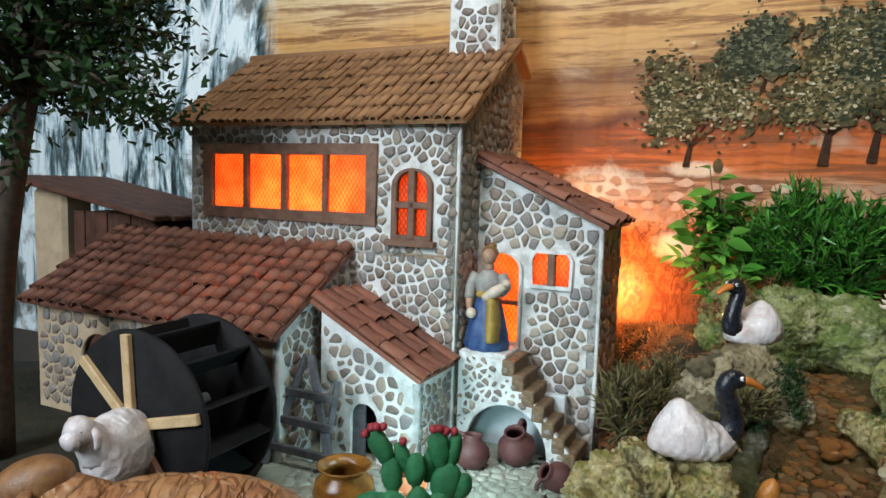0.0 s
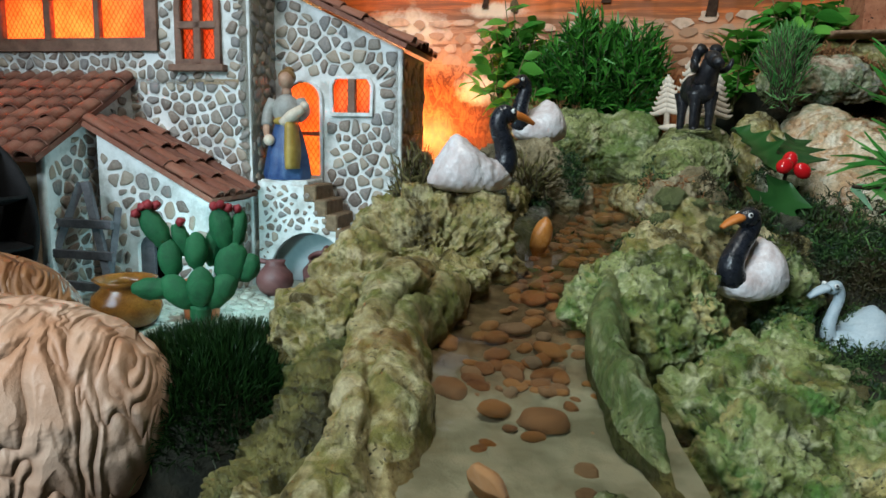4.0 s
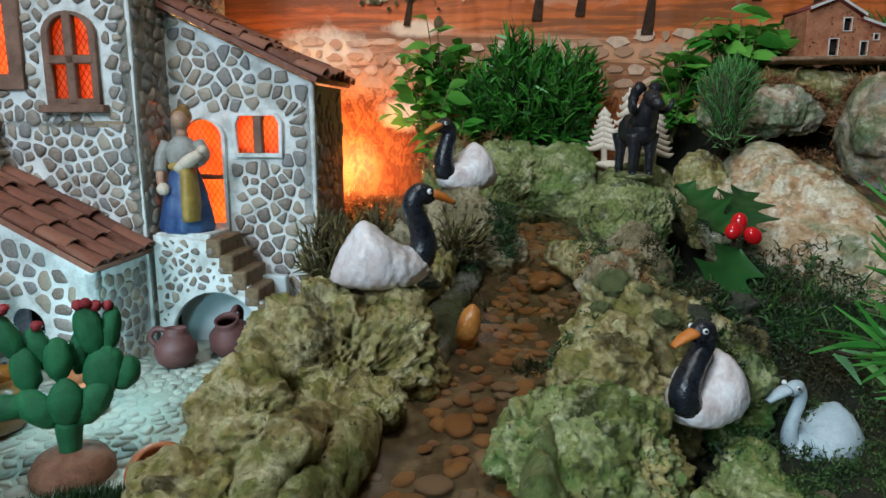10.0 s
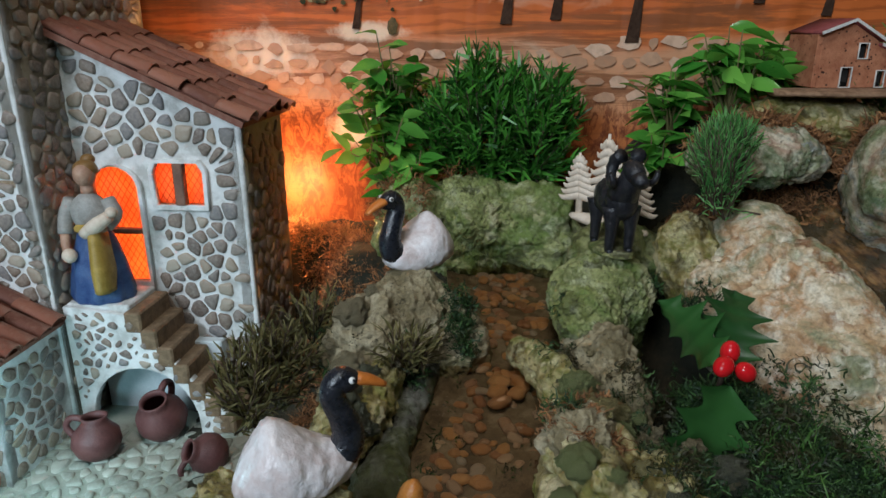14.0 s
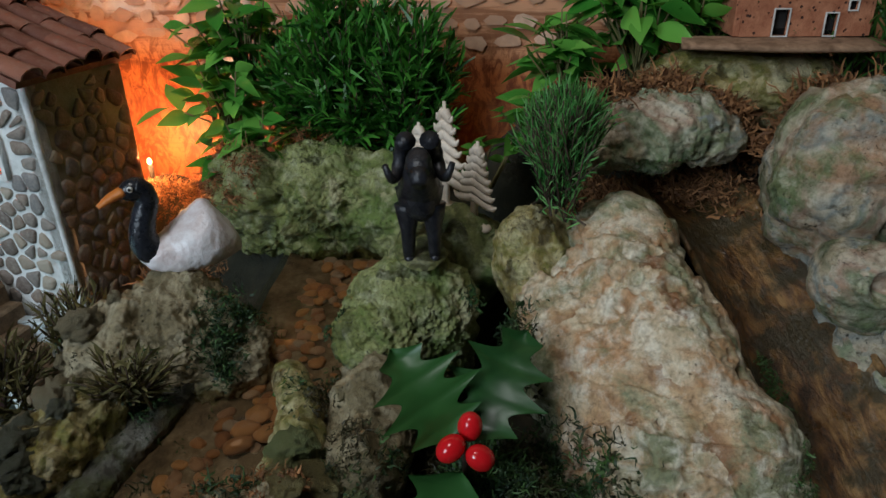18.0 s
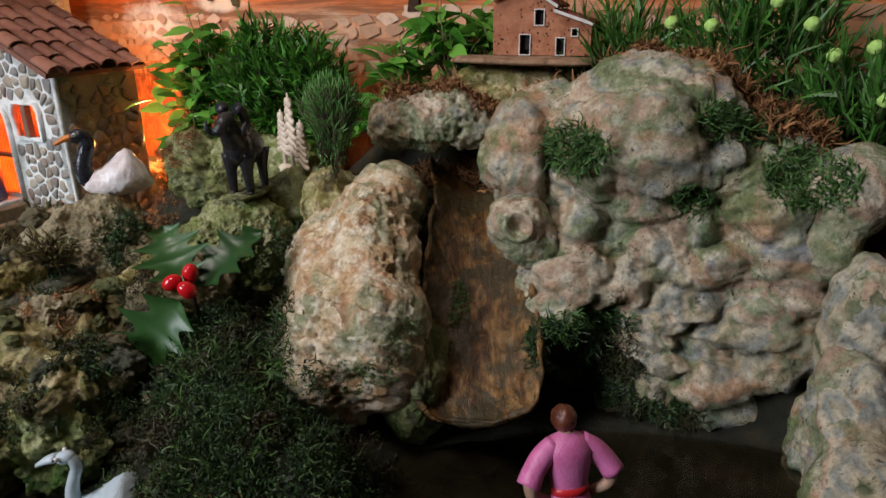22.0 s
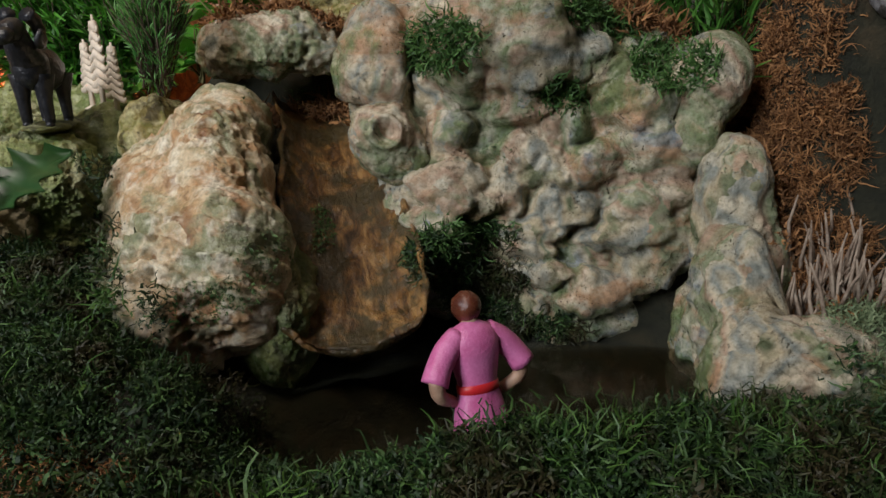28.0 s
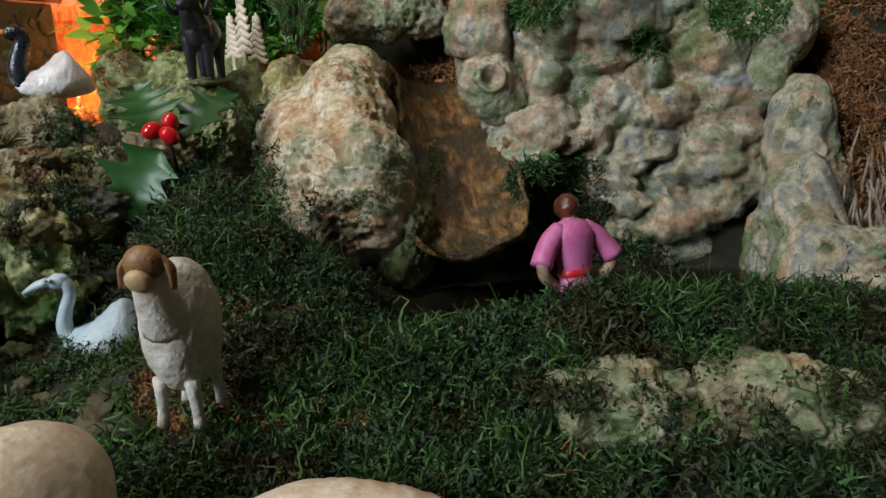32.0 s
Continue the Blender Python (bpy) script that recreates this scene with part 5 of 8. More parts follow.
    return thing(name, fast_mesh(name, w - c0, f, [mat]), label, "rock", group, at=Matrix.Translation(c0))


def unit_rows(a):
    return a / (np.linalg.norm(a, axis=-1, keepdims=True) + 1e-12)


BOSS_TOP = [(-0.081, 0.176, 0.0203, 0.026, 0, 0.009), (-0.042, 0.159, 0.0171, 0.0103, -10, 0.0082), (-0.036, 0.143, 0.0148, 0.0103, 0, 0.0073), (-0.017, 0.188, 0.0369, 0.0199, -10, 0.010), (0.006, 0.173, 0.0176, 0.0097, -32, 0.0082),
            (0.034, 0.168, 0.0189, 0.0126, 10, 0.0101), (0.019, 0.143, 0.0103, 0.0120, 0, 0.0100), (-0.006, 0.150, 0.0142, 0.0108, 0, 0.0073), (0.054, 0.148, 0.0232, 0.0139, 10, 0.0093), (0.073, 0.126, 0.0153, 0.0118, 0, 0.0076)]
BOSS_MIDDLE = [(0.003, 0.126, 0.0178, 0.0080, 0, 0.0082), (0.027, 0.119, 0.0225, 0.0092, -12, 0.0120), (-0.011, 0.106, 0.0167, 0.0110, -32, 0.0120), (-0.038, 0.112, 0.0167, 0.0133, 0, 0.0074), (-0.048, 0.093, 0.0117, 0.0082, 0, 0.0084),
               (0.009, 0.092, 0.0181, 0.0082, 0, 0.0084), (0.026, 0.102, 0.0175, 0.0076, 0, 0.0093), (0.055, 0.087, 0.0238, 0.0089, -14, 0.0114), (0.063, 0.102, 0.0154, 0.0118, 0, 0.0076), (0.082, 0.106, 0.0126, 0.0090, 0, 0.0086), (0.102, 0.123, 0.0157, 0.0133, -20, 0.0100)]
BOSS_FOOT = [(0.006, 0.079, 0.0123, 0.0106, 0, 0.0103), (0.007, 0.062, 0.0155, 0.0078, 10, 0.0095), (0.037, 0.059, 0.0187, 0.0102, -6, 0.0116), (0.068, 0.068, 0.0200, 0.0134, -10, 0.0097), (-0.005, 0.039, 0.0182, 0.0097, 0, 0.0078),
             (0.026, 0.035, 0.0215, 0.0074, 0, 0.0088), (0.054, 0.034, 0.0217, 0.0081, 0, 0.0070), (0.088, 0.079, 0.0122, 0.0183, 0, 0.0078), (0.101, 0.102, 0.0110, 0.0152, 0, 0.0098), (0.103, 0.075, 0.0155, 0.0161, 0, 0.0089), (0.124, 0.072, 0.0133, 0.0184, 0, 0.0091)]
sculpted("tall cream and grey-green limestone cliff above the pool", [((0.598, 0.406, 0.090), (0.092, 0.070, 0.112), (0, 0, -20)), ((0.574, 0.376, 0.184), (0.052, 0.040, 0.042), (0, 6, -20)), ((0.520, 0.405, 0.166), (0.034, 0.034, 0.044), (0, 0, -20)),
         ((0.636, 0.358, 0.112), (0.040, 0.040, 0.080), (0, -6, -20)), ((0.588, 0.380, 0.054), (0.086, 0.048, 0.046), (0, 0, -20)), ((0.535, 0.385, 0.090), (0.036, 0.046, 0.060), (0, 0, -20))],
         M_CLIFF, 3, 7, 0.012, 0.0022, 0.026, 0.0022, 0.0016, 0.0018, 0.008, bosses=BOSS_TOP + BOSS_MIDDLE + BOSS_FOOT, middle=(0.592, 0.415, 0.11), name="cliff",
         craters=((0.578, 0.316, 0.148, 0.006, 0.006), (0.540, 0.344, 0.209, 0.004, 0.004)))
sculpted("rounded pale green-grey boulder leaning on the cliff", [((0.660, 0.328, 0.162), (0.022, 0.023, 0.024), (0, 16, 0)), ((0.652, 0.322, 0.136), (0.014, 0.016, 0.018), (0, 0, 0))], M_CLIFF, 5, 6, 0.008, 0.0018, 0.026, 0.0008, 0.0006, 0.0006, 0.006)
sculpted("long pitted cream and rust limestone rock beside the trough", [((0.416, 0.378, 0.107), (0.030, 0.064, 0.038), (27, 0, 0)), ((0.392, 0.372, 0.091), (0.029, 0.066, 0.035), (28, 0, 6)), ((0.421, 0.322, 0.080), (0.027, 0.029, 0.038), (0, 0, 0)),
         ((0.396, 0.328, 0.068), (0.025, 0.034, 0.044), (10, 0, 0)), ((0.422, 0.420, 0.128), (0.026, 0.030, 0.030), (20, 0, 0)), ((0.436, 0.340, 0.070), (0.016, 0.034, 0.040), (16, 0, 0))],
         M_LIME, 8, 7, 0.010, 0.0022, 0.030, 0.0008, 0.0007, 0.0052, 0.0118, (1.0, 1.0, 1.2), 0.0040)
rock("rock", (0.441, 0.338, 0.056), (0.019, 0.036, 0.036), (10, 0, 0), M_GREEN, "dark green wet rock between pale rock and trough", 9, 6, 0.14, 0.0010, 0.0006, (1, 0.7, 1), 2.3, 0.022)
sculpted("whitish green knobbly rock over the spring", [((0.448, 0.456, 0.180), (0.034, 0.024, 0.018), (0, -8, -20)), ((0.424, 0.462, 0.176), (0.016, 0.018, 0.016), (0, 0, 0)), ((0.476, 0.450, 0.176), (0.018, 0.016, 0.014), (0, 0, -20))], M_CLIFF, 12, 6, 0.008, 0.0022, 0.018, 0.0022, 0.0016, 0.0036, 0.0075)
sculpted("knob of pale rock with a round hollow", [((0.502, 0.366, 0.134), (0.019, 0.016, 0.018), (0, 0, -20)), ((0.512, 0.366, 0.122), (0.014, 0.014, 0.014), (0, 0, 0))], M_CLIFF, 16, 6, 0.006, 0.0014, 0.018, 0.0010, 0.0007, 0.0008, 0.006, craters=((0.499, 0.350, 0.139, 0.0062, 0.007), (0.490, 0.352, 0.141, 0.003, 0.003)))
sculpted("pale root-like rock at the rim of the pool", [((0.640, 0.248, 0.040), (0.022, 0.018, 0.030), (0, 0, 30)), ((0.672, 0.238, 0.044), (0.040, 0.020, 0.024), (0, 6, 4)), ((0.715, 0.226, 0.036), (0.040, 0.022, 0.024), (0, 8, -12)), ((0.648, 0.275, 0.060), (0.016, 0.022, 0.040), (0, 0, 0))], M_CLIFF, 17, 6, 0.010, 0.0020, 0.020, 0.0024, 0.0010, 0.0010, 0.007, (0.5, 1.6, 1.2))
sculpted("ribbed pale rock under the round boulder", [((0.660, 0.300, 0.105), (0.017, 0.018, 0.034), (0, 4, 0)), ((0.670, 0.292, 0.068), (0.018, 0.018, 0.034), (0, -8, 0)), ((0.655, 0.290, 0.040), (0.020, 0.020, 0.034), (0, 0, 0))], M_CLIFF, 18, 6, 0.008, 0.0022, 0.020, 0.0022, 0.0010, 0.0014, 0.007, (1.2, 1.2, 0.8))
rock("rock", (0.500, 0.156, 0.030), (0.028, 0.020, 0.020), (0, 0, -10), M_STAINED, "cream and green stained flat rock in the moss", 19, 6, 0.2, 0.0016, 0.0006, (1, 1, 1), 2.5, 0.02)
rock("rock", (0.552, 0.146, 0.028), (0.034, 0.018, 0.021), (0, 0, -14), M_STAINED, "cream lumpy rock in the moss at the front", 20, 6, 0.2, 0.0016, 0.0006, (1, 1, 1), 2.5, 0.02)
sculpted("moss-green crumbly rock behind the stream", [((0.290, 0.560, 0.116), (0.046, 0.030, 0.040), (0, 0, -32)), ((0.332, 0.536, 0.114), (0.034, 0.025, 0.038), (0, 0, -32)), ((0.248, 0.566, 0.124), (0.026, 0.026, 0.034), (0, 0, 0))],
         M_LICHEN, 21, 7, 0.007, 0.0030, 0.022, 0.0028, 0.0026, 0.0024, 0.0075)
sculpted("lichen-spotted pale rock under a swan figure", [((0.214, 0.458, 0.090), (0.032, 0.028, 0.036), (0, 0, -10)), ((0.188, 0.448, 0.088), (0.024, 0.024, 0.034), (0, 0, 0)), ((0.232, 0.450, 0.076), (0.022, 0.026, 0.030), (0, 0, 0))],
         M_CRINKLE, 22, 7, 0.006, 0.0026, 0.018, 0.0026, 0.0022, 0.0030, 0.0075)
sculpted("flat-topped yellow-green rock under the ram figure", [((0.322, 0.432, 0.112), (0.031, 0.024, 0.024), (0, 0, -10)), ((0.306, 0.418, 0.108), (0.022, 0.018, 0.018), (0, 0, 0)), ((0.328, 0.436, 0.086), (0.026, 0.022, 0.036), (0, 0, 0))],
         M_LICHEN, 23, 7, 0.006, 0.0018, 0.020, 0.0014, 0.0018, 0.0016, 0.006)
sculpted("brown and green streambank rock", [((0.298, 0.388, 0.080), (0.016, 0.030, 0.032), (0, 0, -18)), ((0.288, 0.362, 0.078), (0.015, 0.026, 0.028), (0, 0, -20)), ((0.304, 0.410, 0.086), (0.016, 0.016, 0.022), (0, 0, 0))],
         M_CRINKLE, 24, 6, 0.005, 0.0024, 0.016, 0.0026, 0.0020, 0.0026, 0.0065)
sculpted("crumbly ochre rock under a swan figure", [((0.112, 0.334, 0.066), (0.041, 0.030, 0.037), (0, 0, 0)), ((0.136, 0.322, 0.070), (0.017, 0.019, 0.027), (0, 0, 0)), ((0.104, 0.300, 0.056), (0.019, 0.020, 0.019), (0, 0, -30)), ((0.070, 0.302, 0.053), (0.020, 0.026, 0.026), (0, 0, 0)), ((0.09, 0.31, 0.03), (0.03, 0.03, 0.036), (0, 0, 0))],
         M_BANK, 25, 7, 0.006, 0.0030, 0.020, 0.0030, 0.0034, 0.0036, 0.0070)
sculpted("knotted crumbly ochre stone at the edge of the yard", [((0.049, 0.252, 0.046), (0.016, 0.017, 0.024), (0, 0, 0)), ((0.042, 0.262, 0.054), (0.011, 0.010, 0.013), (0, 0, 0)), ((0.058, 0.243, 0.060), (0.008, 0.010, 0.013), (0, 0, 0)), ((0.051, 0.25, 0.02), (0.018, 0.02, 0.03), (0, 0, 0))],
         M_BANK, 26, 6, 0.004, 0.0022, 0.013, 0.0036, 0.0022, 0.0030, 0.006)
sculpted("long olive rock sloping along the stream", [((0.043, 0.192, 0.016), (0.022, 0.050, 0.034), (8, 0, -20)), ((0.064, 0.235, 0.034), (0.024, 0.040, 0.026), (14, 0, -26)), ((0.033, 0.160, 0.012), (0.022, 0.032, 0.030), (0, 0, -10)), ((0.054, 0.150, 0.008), (0.018, 0.034, 0.026), (0, 0, -16))],
         M_OLIVE, 27, 7, 0.010, 0.0034, 0.018, 0.0030, 0.0034, 0.0034, 0.0075, (1.2, 0.8, 1))
sculpted("bulging lip of green-yellow rock over the water", [((0.111, 0.293, 0.064), (0.014, 0.012, 0.010), (0, -10, -30)), ((0.120, 0.288, 0.066), (0.008, 0.009, 0.008), (0, 0, 0))],
         M_BANK, 29, 6, 0.005, 0.0018, 0.012, 0.0016, 0.0016, 0.0016, 0.005)
rock("rock", (0.172, 0.405, 0.076), (0.020, 0.036, 0.028), (0, 0, -40), M_BANK, "olive rock covered in dry moss", 30, 6, 0.2, 0.0026, 0.001, (1, 1, 1), 2.3, 0.018)
sculpted("green-stained pitted dome of rock on the bank", [((0.178, 0.228, 0.060), (0.026, 0.028, 0.026), (0, 0, -20)), ((0.164, 0.237, 0.066), (0.015, 0.017, 0.014), (0, 0, 0)), ((0.194, 0.238, 0.040), (0.026, 0.026, 0.028), (0, 0, 0)), ((0.178, 0.23, 0.03), (0.018, 0.022, 0.034), (0, 0, 0))],
         M_TEAL, 31, 7, 0.005, 0.0026, 0.018, 0.0026, 0.0028, 0.0034, 0.0065)
sculpted("broad green and white pitted rock", [((0.198, 0.190, 0.030), (0.028, 0.034, 0.026), (0, 0, -10)), ((0.168, 0.180, 0.040), (0.018, 0.012, 0.016), (0, 0, -12)), ((0.172, 0.152, 0.026), (0.032, 0.017, 0.024), (0, 0, 8)), ((0.208, 0.150, 0.020), (0.026, 0.022, 0.026), (0, 0, 0)), ((0.166, 0.122, 0.016), (0.032, 0.018, 0.026), (0, 0, 14)), ((0.19, 0.165, 0.005), (0.036, 0.04, 0.028), (0, 0, 0))],
         M_TEAL, 32, 7, 0.004, 0.0030, 0.016, 0.0034, 0.0034, 0.0036, 0.0070, middle=(0.186, 0.165, 0.012))
sculpted("mottled bank rock with a hollow edge", [((0.207, 0.272, 0.066), (0.020, 0.021, 0.021), (0, 0, 0)), ((0.222, 0.292, 0.070), (0.017, 0.019, 0.019), (0, 0, 0)), ((0.215, 0.275, 0.04), (0.03, 0.03, 0.034), (0, 0, 0))],
         M_BANK, 35, 6, 0.005, 0.0026, 0.016, 0.0030, 0.0028, 0.0030, 0.006)
sculpted("round crinkled grey-brown stone", [((0.246, 0.329, 0.094), (0.015, 0.014, 0.014), (0, 0, 0)), ((0.256, 0.334, 0.092), (0.010, 0.012, 0.013), (0, 0, 0))], M_CRINKLE, 34, 6, 0.003, 0.0016, 0.010, 0.0016, 0.0020, 0.0020, 0.005)
sculpted("small green-white knobbly rock beside the goose", [((0.240, 0.222, 0.032), (0.015, 0.018, 0.019), (0, 0, 0)), ((0.246, 0.232, 0.046), (0.010, 0.009, 0.009), (0, 0, 0)), ((0.23, 0.21, 0.02), (0.026, 0.028, 0.024), (0, 0, 0))],
         M_TEAL, 36, 6, 0.004, 0.0024, 0.012, 0.0030, 0.0022, 0.0030, 0.0055)
rock("rock", (0.262, 0.315, 0.066), (0.030, 0.036, 0.034), (0, 0, 20), M_BANK, "dark pitted rock in the moss", 37, 6, 0.22, 0.0026, 0.0014, (1, 1, 1), 2.4, 0.018)
rock("rock", (0.095, 0.118, 0.018), (0.058, 0.018, 0.026), (0, 0, 4), M_GREEN, "mossy stone dam at the foot of the stream", 38, 6, 0.24, 0.003, 0.0016, (1, 1, 1), 2.3, 0.016)
rock("rock", (0.030, 0.140, 0.008), (0.040, 0.030, 0.030), (0, 0, 0), M_BANK, "olive rock at the front edge", 39, 6, 0.22, 0.003, 0.0014, (1, 1, 1), 2.3, 0.018)
rock("rock", (0.272, 0.272, 0.055), (0.020, 0.018, 0.022), (0, 0, 0), M_TEAL, "pale bumpy stone in the moss", 40, 6, 0.26, 0.002, 0.001, (1, 1, 1), 2.2, 0.012)
for k, (x, y, z, a, b, c) in enumerate(((0.735, 0.345, 0.150, 0.03, 0.022, 0.016), (0.765, 0.39, 0.175, 0.034, 0.026, 0.02), (0.72, 0.40, 0.185, 0.026, 0.022, 0.016), (0.79, 0.34, 0.15, 0.03, 0.026, 0.018), (0.75, 0.44, 0.205, 0.036, 0.022, 0.016), (0.80, 0.42, 0.19, 0.03, 0.03, 0.02), (0.72, 0.30, 0.12, 0.022, 0.02, 0.014), (0.84, 0.38, 0.17, 0.03, 0.03, 0.02), (0.69, 0.44, 0.20, 0.026, 0.02, 0.016), (0.715, 0.365, 0.15, 0.022, 0.018, 0.014), (0.745, 0.312, 0.13, 0.02, 0.016, 0.013), (0.775, 0.37, 0.16, 0.022, 0.02, 0.014), (0.735, 0.415, 0.18, 0.024, 0.02, 0.014))):
    x, y = x + 0.030, y
    z = float(ground_h(np.array([x]), np.array([y]))[0]) + 0.006
    rock("rock", (x, y, z), (a, b, c), (10 * k % 30 - 10, 12 * k % 28 - 12, 37 * k), M_GREY, "grey and white flat stone on the dark slope", 60 + k, 4, 0.2, 0.001, 0, (1, 1, 1), 2.6, 0.02, group="grey stones on the slope")

# root-like ridges along the water
def ridge_rock(path, radii, squash, mat, label, seed, rough=1.0):
    n, seg = 110, 56
    f = Form().tube(path, radii, 0, seg, squash, fine=n)
    v = f.v[0]
    c = np.repeat(v.reshape(n, seg, 3).mean(1), seg, 0)
    d = v - c
    q = v * (1.0, 0.55, 1.0)
    h = rough * (0.22 * fbm(q / 0.024, 3, seed) + 0.20 * (np.minimum(np.abs(vnoise(q / 0.013, seed + 3)), 0.5) - 0.25))
    c1, c2 = cells(v * 130, seed)
    h -= 0.24 * S(0.36, 0.10, c1) * S(-0.2, 0.3, fbm(v * 40, 2, seed + 8))
    h += 0.09 * fbm(v * 240, 4, seed + 5)
    w = c + d * (1 + h)[:, None]
    SURFACES.append((w, f.f[:-2]))
    return thing("rock", mesh_from("rock", w, f.f, [mat]), label, "rock")


ridge_rock([(0.112, 0.281, 0.060), (0.100, 0.264, 0.060), (0.086, 0.240, 0.057), (0.072, 0.210, 0.050), (0.065, 0.184, 0.043), (0.059, 0.155, 0.032), (0.054, 0.125, 0.014)], [0.005, 0.0085, 0.0095, 0.009, 0.0095, 0.009, 0.008], 1.35, M_BANK, "root-like green ridge of rock along the stream", 401, 1.9)
ridge_rock([(0.094, 0.270, 0.070), (0.084, 0.254, 0.072), (0.071, 0.236, 0.069), (0.061, 0.206, 0.058), (0.053, 0.174, 0.051), (0.044, 0.142, 0.040), (0.038, 0.115, 0.022)], [0.007, 0.0105, 0.0098, 0.0085, 0.0095, 0.010, 0.009], 1.05, M_BANK, "pale knuckled ochre ridge of rock on the bank", 402, 1.9)
ridge_rock([(0.174, 0.262, 0.054), (0.161, 0.238, 0.056), (0.149, 0.210, 0.052), (0.141, 0.186, 0.048), (0.134, 0.160, 0.040), (0.130, 0.130, 0.024)], [0.0042, 0.0050, 0.0052, 0.0056, 0.0056, 0.005], 3.0, M_GREEN, "thin upright green plate of rock at the water's edge", 403, 2.6)
ridge_rock([(0.136, 0.304, 0.052), (0.150, 0.332, 0.060), (0.168, 0.362, 0.068), (0.188, 0.394, 0.075), (0.210, 0.427, 0.080), (0.234, 0.464, 0.086)], [0.007, 0.011, 0.0115, 0.0105, 0.010, 0.009], 0.95, M_WETGREY, "grey-white wet ledge of rock along the stream", 405, 1.3)
ridge_rock([(0.262, 0.420, 0.092), (0.268, 0.385, 0.090), (0.256, 0.350, 0.082), (0.236, 0.318, 0.074), (0.214, 0.290, 0.066)], [0.008, 0.012, 0.011, 0.012, 0.010], 1.2, M_BANK, "knotted grey-brown ridge of rock along the stream", 404)
# bark trough that the spring runs down
def trough():
    path = np.array([(0.478, 0.478, 0.137), (0.480, 0.445, 0.131), (0.482, 0.41, 0.118), (0.482, 0.375, 0.098), (0.480, 0.343, 0.076), (0.477, 0.318, 0.058), (0.474, 0.299, 0.047)])
    n, seg = 60, 26
    t = np.linspace(0, len(path) - 1, n)
    c = np.stack([np.interp(t, np.arange(len(path)), path[:, k]) for k in range(3)], 1)
    for _ in range(6):
        c[1:-1] = (c[:-2] + 2 * c[1:-1] + c[2:]) / 4
    tan = np.gradient(c, axis=0)
    tan /= np.linalg.norm(tan, axis=1)[:, None]
    side = np.cross(tan, (0, 0, 1.0))
    side /= np.linalg.norm(side, axis=1)[:, None]
    up = np.cross(side, tan)
    s = np.linspace(0, 1, n)
    half = 0.027 + 0.008 * S(0.2, 0.85, s)
    half = half * np.sqrt(np.clip(1 - (np.clip(s - 0.86, 0, 1) / 0.15) ** 2.2, 0.03, 1))
    v = []
    for layer in (0.0, -0.0045):
        for i in range(n):
            for k in range(seg):
                a = -1 + 2 * k / (seg - 1)
                rim = 0.016 * abs(a) ** 2.6 * (1 - 0.35 * S(0.8, 1, s[i]))
                v.append(c[i] + (-0.003, 0, 0) - side[i] * a * half[i] + up[i] * (rim + layer))
    v = np.array(v)
    v += 0.0016 * np.stack([fbm(v * 90 + k * 9, 3, 70 + k) for k in range(3)], 1)
    q = []
    N = n * seg
    for i in range(n - 1):
        for k in range(seg - 1):
            o = i * seg + k
            q += [(o, o + 1, o + seg + 1, o + seg), (N + o + seg, N + o + seg + 1, N + o + 1, N + o)]
    for i in range(n - 1):
        a, b = i * seg, i * seg + seg - 1
        q += [(a, a + seg, N + a + seg, N + a), (N + b, N + b + seg, b + seg, b)]
    for k in range(seg - 1):
        a, b = k, (n - 1) * seg + k
        q += [(N + a, N + a + 1, a + 1, a), (b, b + 1, N + b + 1, N + b)]
    SURFACES.append((v, q))
    ob = thing("bark_trough", fast_mesh("bark_trough", v, q, [M_TROUGH]), "wet ochre bark trough sloping down to the pool", "trough")
    for k in (0, seg - 1):
        edge = v[np.arange(n) * seg + k][18::2]
        rim = Form().tube(edge + (0, 0, 0.0004), 0.0015 + 0.0006 * np.sin(np.arange(len(edge)) * 1.7), 0, 8, 0.8)
        part("rim", rim.mesh("rim", [M_TROUGH]), ob, "ragged bark rim")
    lip = Form().tube(v[(n - 2) * seg + np.arange(seg)], 0.0015, 0, 8, 0.8)
    part("lip", lip.mesh("lip", [M_TROUGH]), ob, "ragged bark lip over the pool")
    return ob


trough()
# Near-black rocks: the hollow's shade is in their colour.
rock("rock", (0.462, 0.490, 0.112), (0.05, 0.025, 0.02), (0, 0, -20), M_WET_SHADE, "wet rock at the spring's mouth, hollow's shade in its colour", 71, 5, 0.2, 0.001, 0, (1, 1, 1), 2.4, 0.02)
rock("rock", (0.478, 0.39, 0.040), (0.046, 0.050, 0.034), (20, 0, 0), M_WET_SHADE, "rock that bears the trough, gap's shade in its colour", 72, 5, 0.15, 0.001, 0, (1, 1, 1), 2.4, 0.03)

# water
def stream_water():
    pts = np.array(STREAM)
    t = np.linspace(0, len(pts) - 1, 70)
    c = np.stack([np.interp(t, np.arange(len(pts)), pts[:, k]) for k in range(3)], 1)
    tan = np.gradient(c[:, :2], axis=0)
    tan /= np.linalg.norm(tan, axis=1)[:, None]
    v = []
    for i in range(70):
        for a in np.linspace(-1, 1, 15):
            v.append((c[i, 0] - tan[i, 1] * a * 0.042, c[i, 1] + tan[i, 0] * a * 0.042, c[i, 2] + 0.0095))
    v = np.array(v)
    v[:, 2] += 0.0006 * fbm(v * 60, 3, 81)
    i = (np.arange(69)[:, None] * 15 + np.arange(14)[None, :]).ravel()
    return thing("stream_water", fast_mesh("stream_water", v, np.stack([i, i + 15, i + 16, i + 1], 1), [M_WATER]), "clear shallow running water over pebbles", "water", kind="structure")


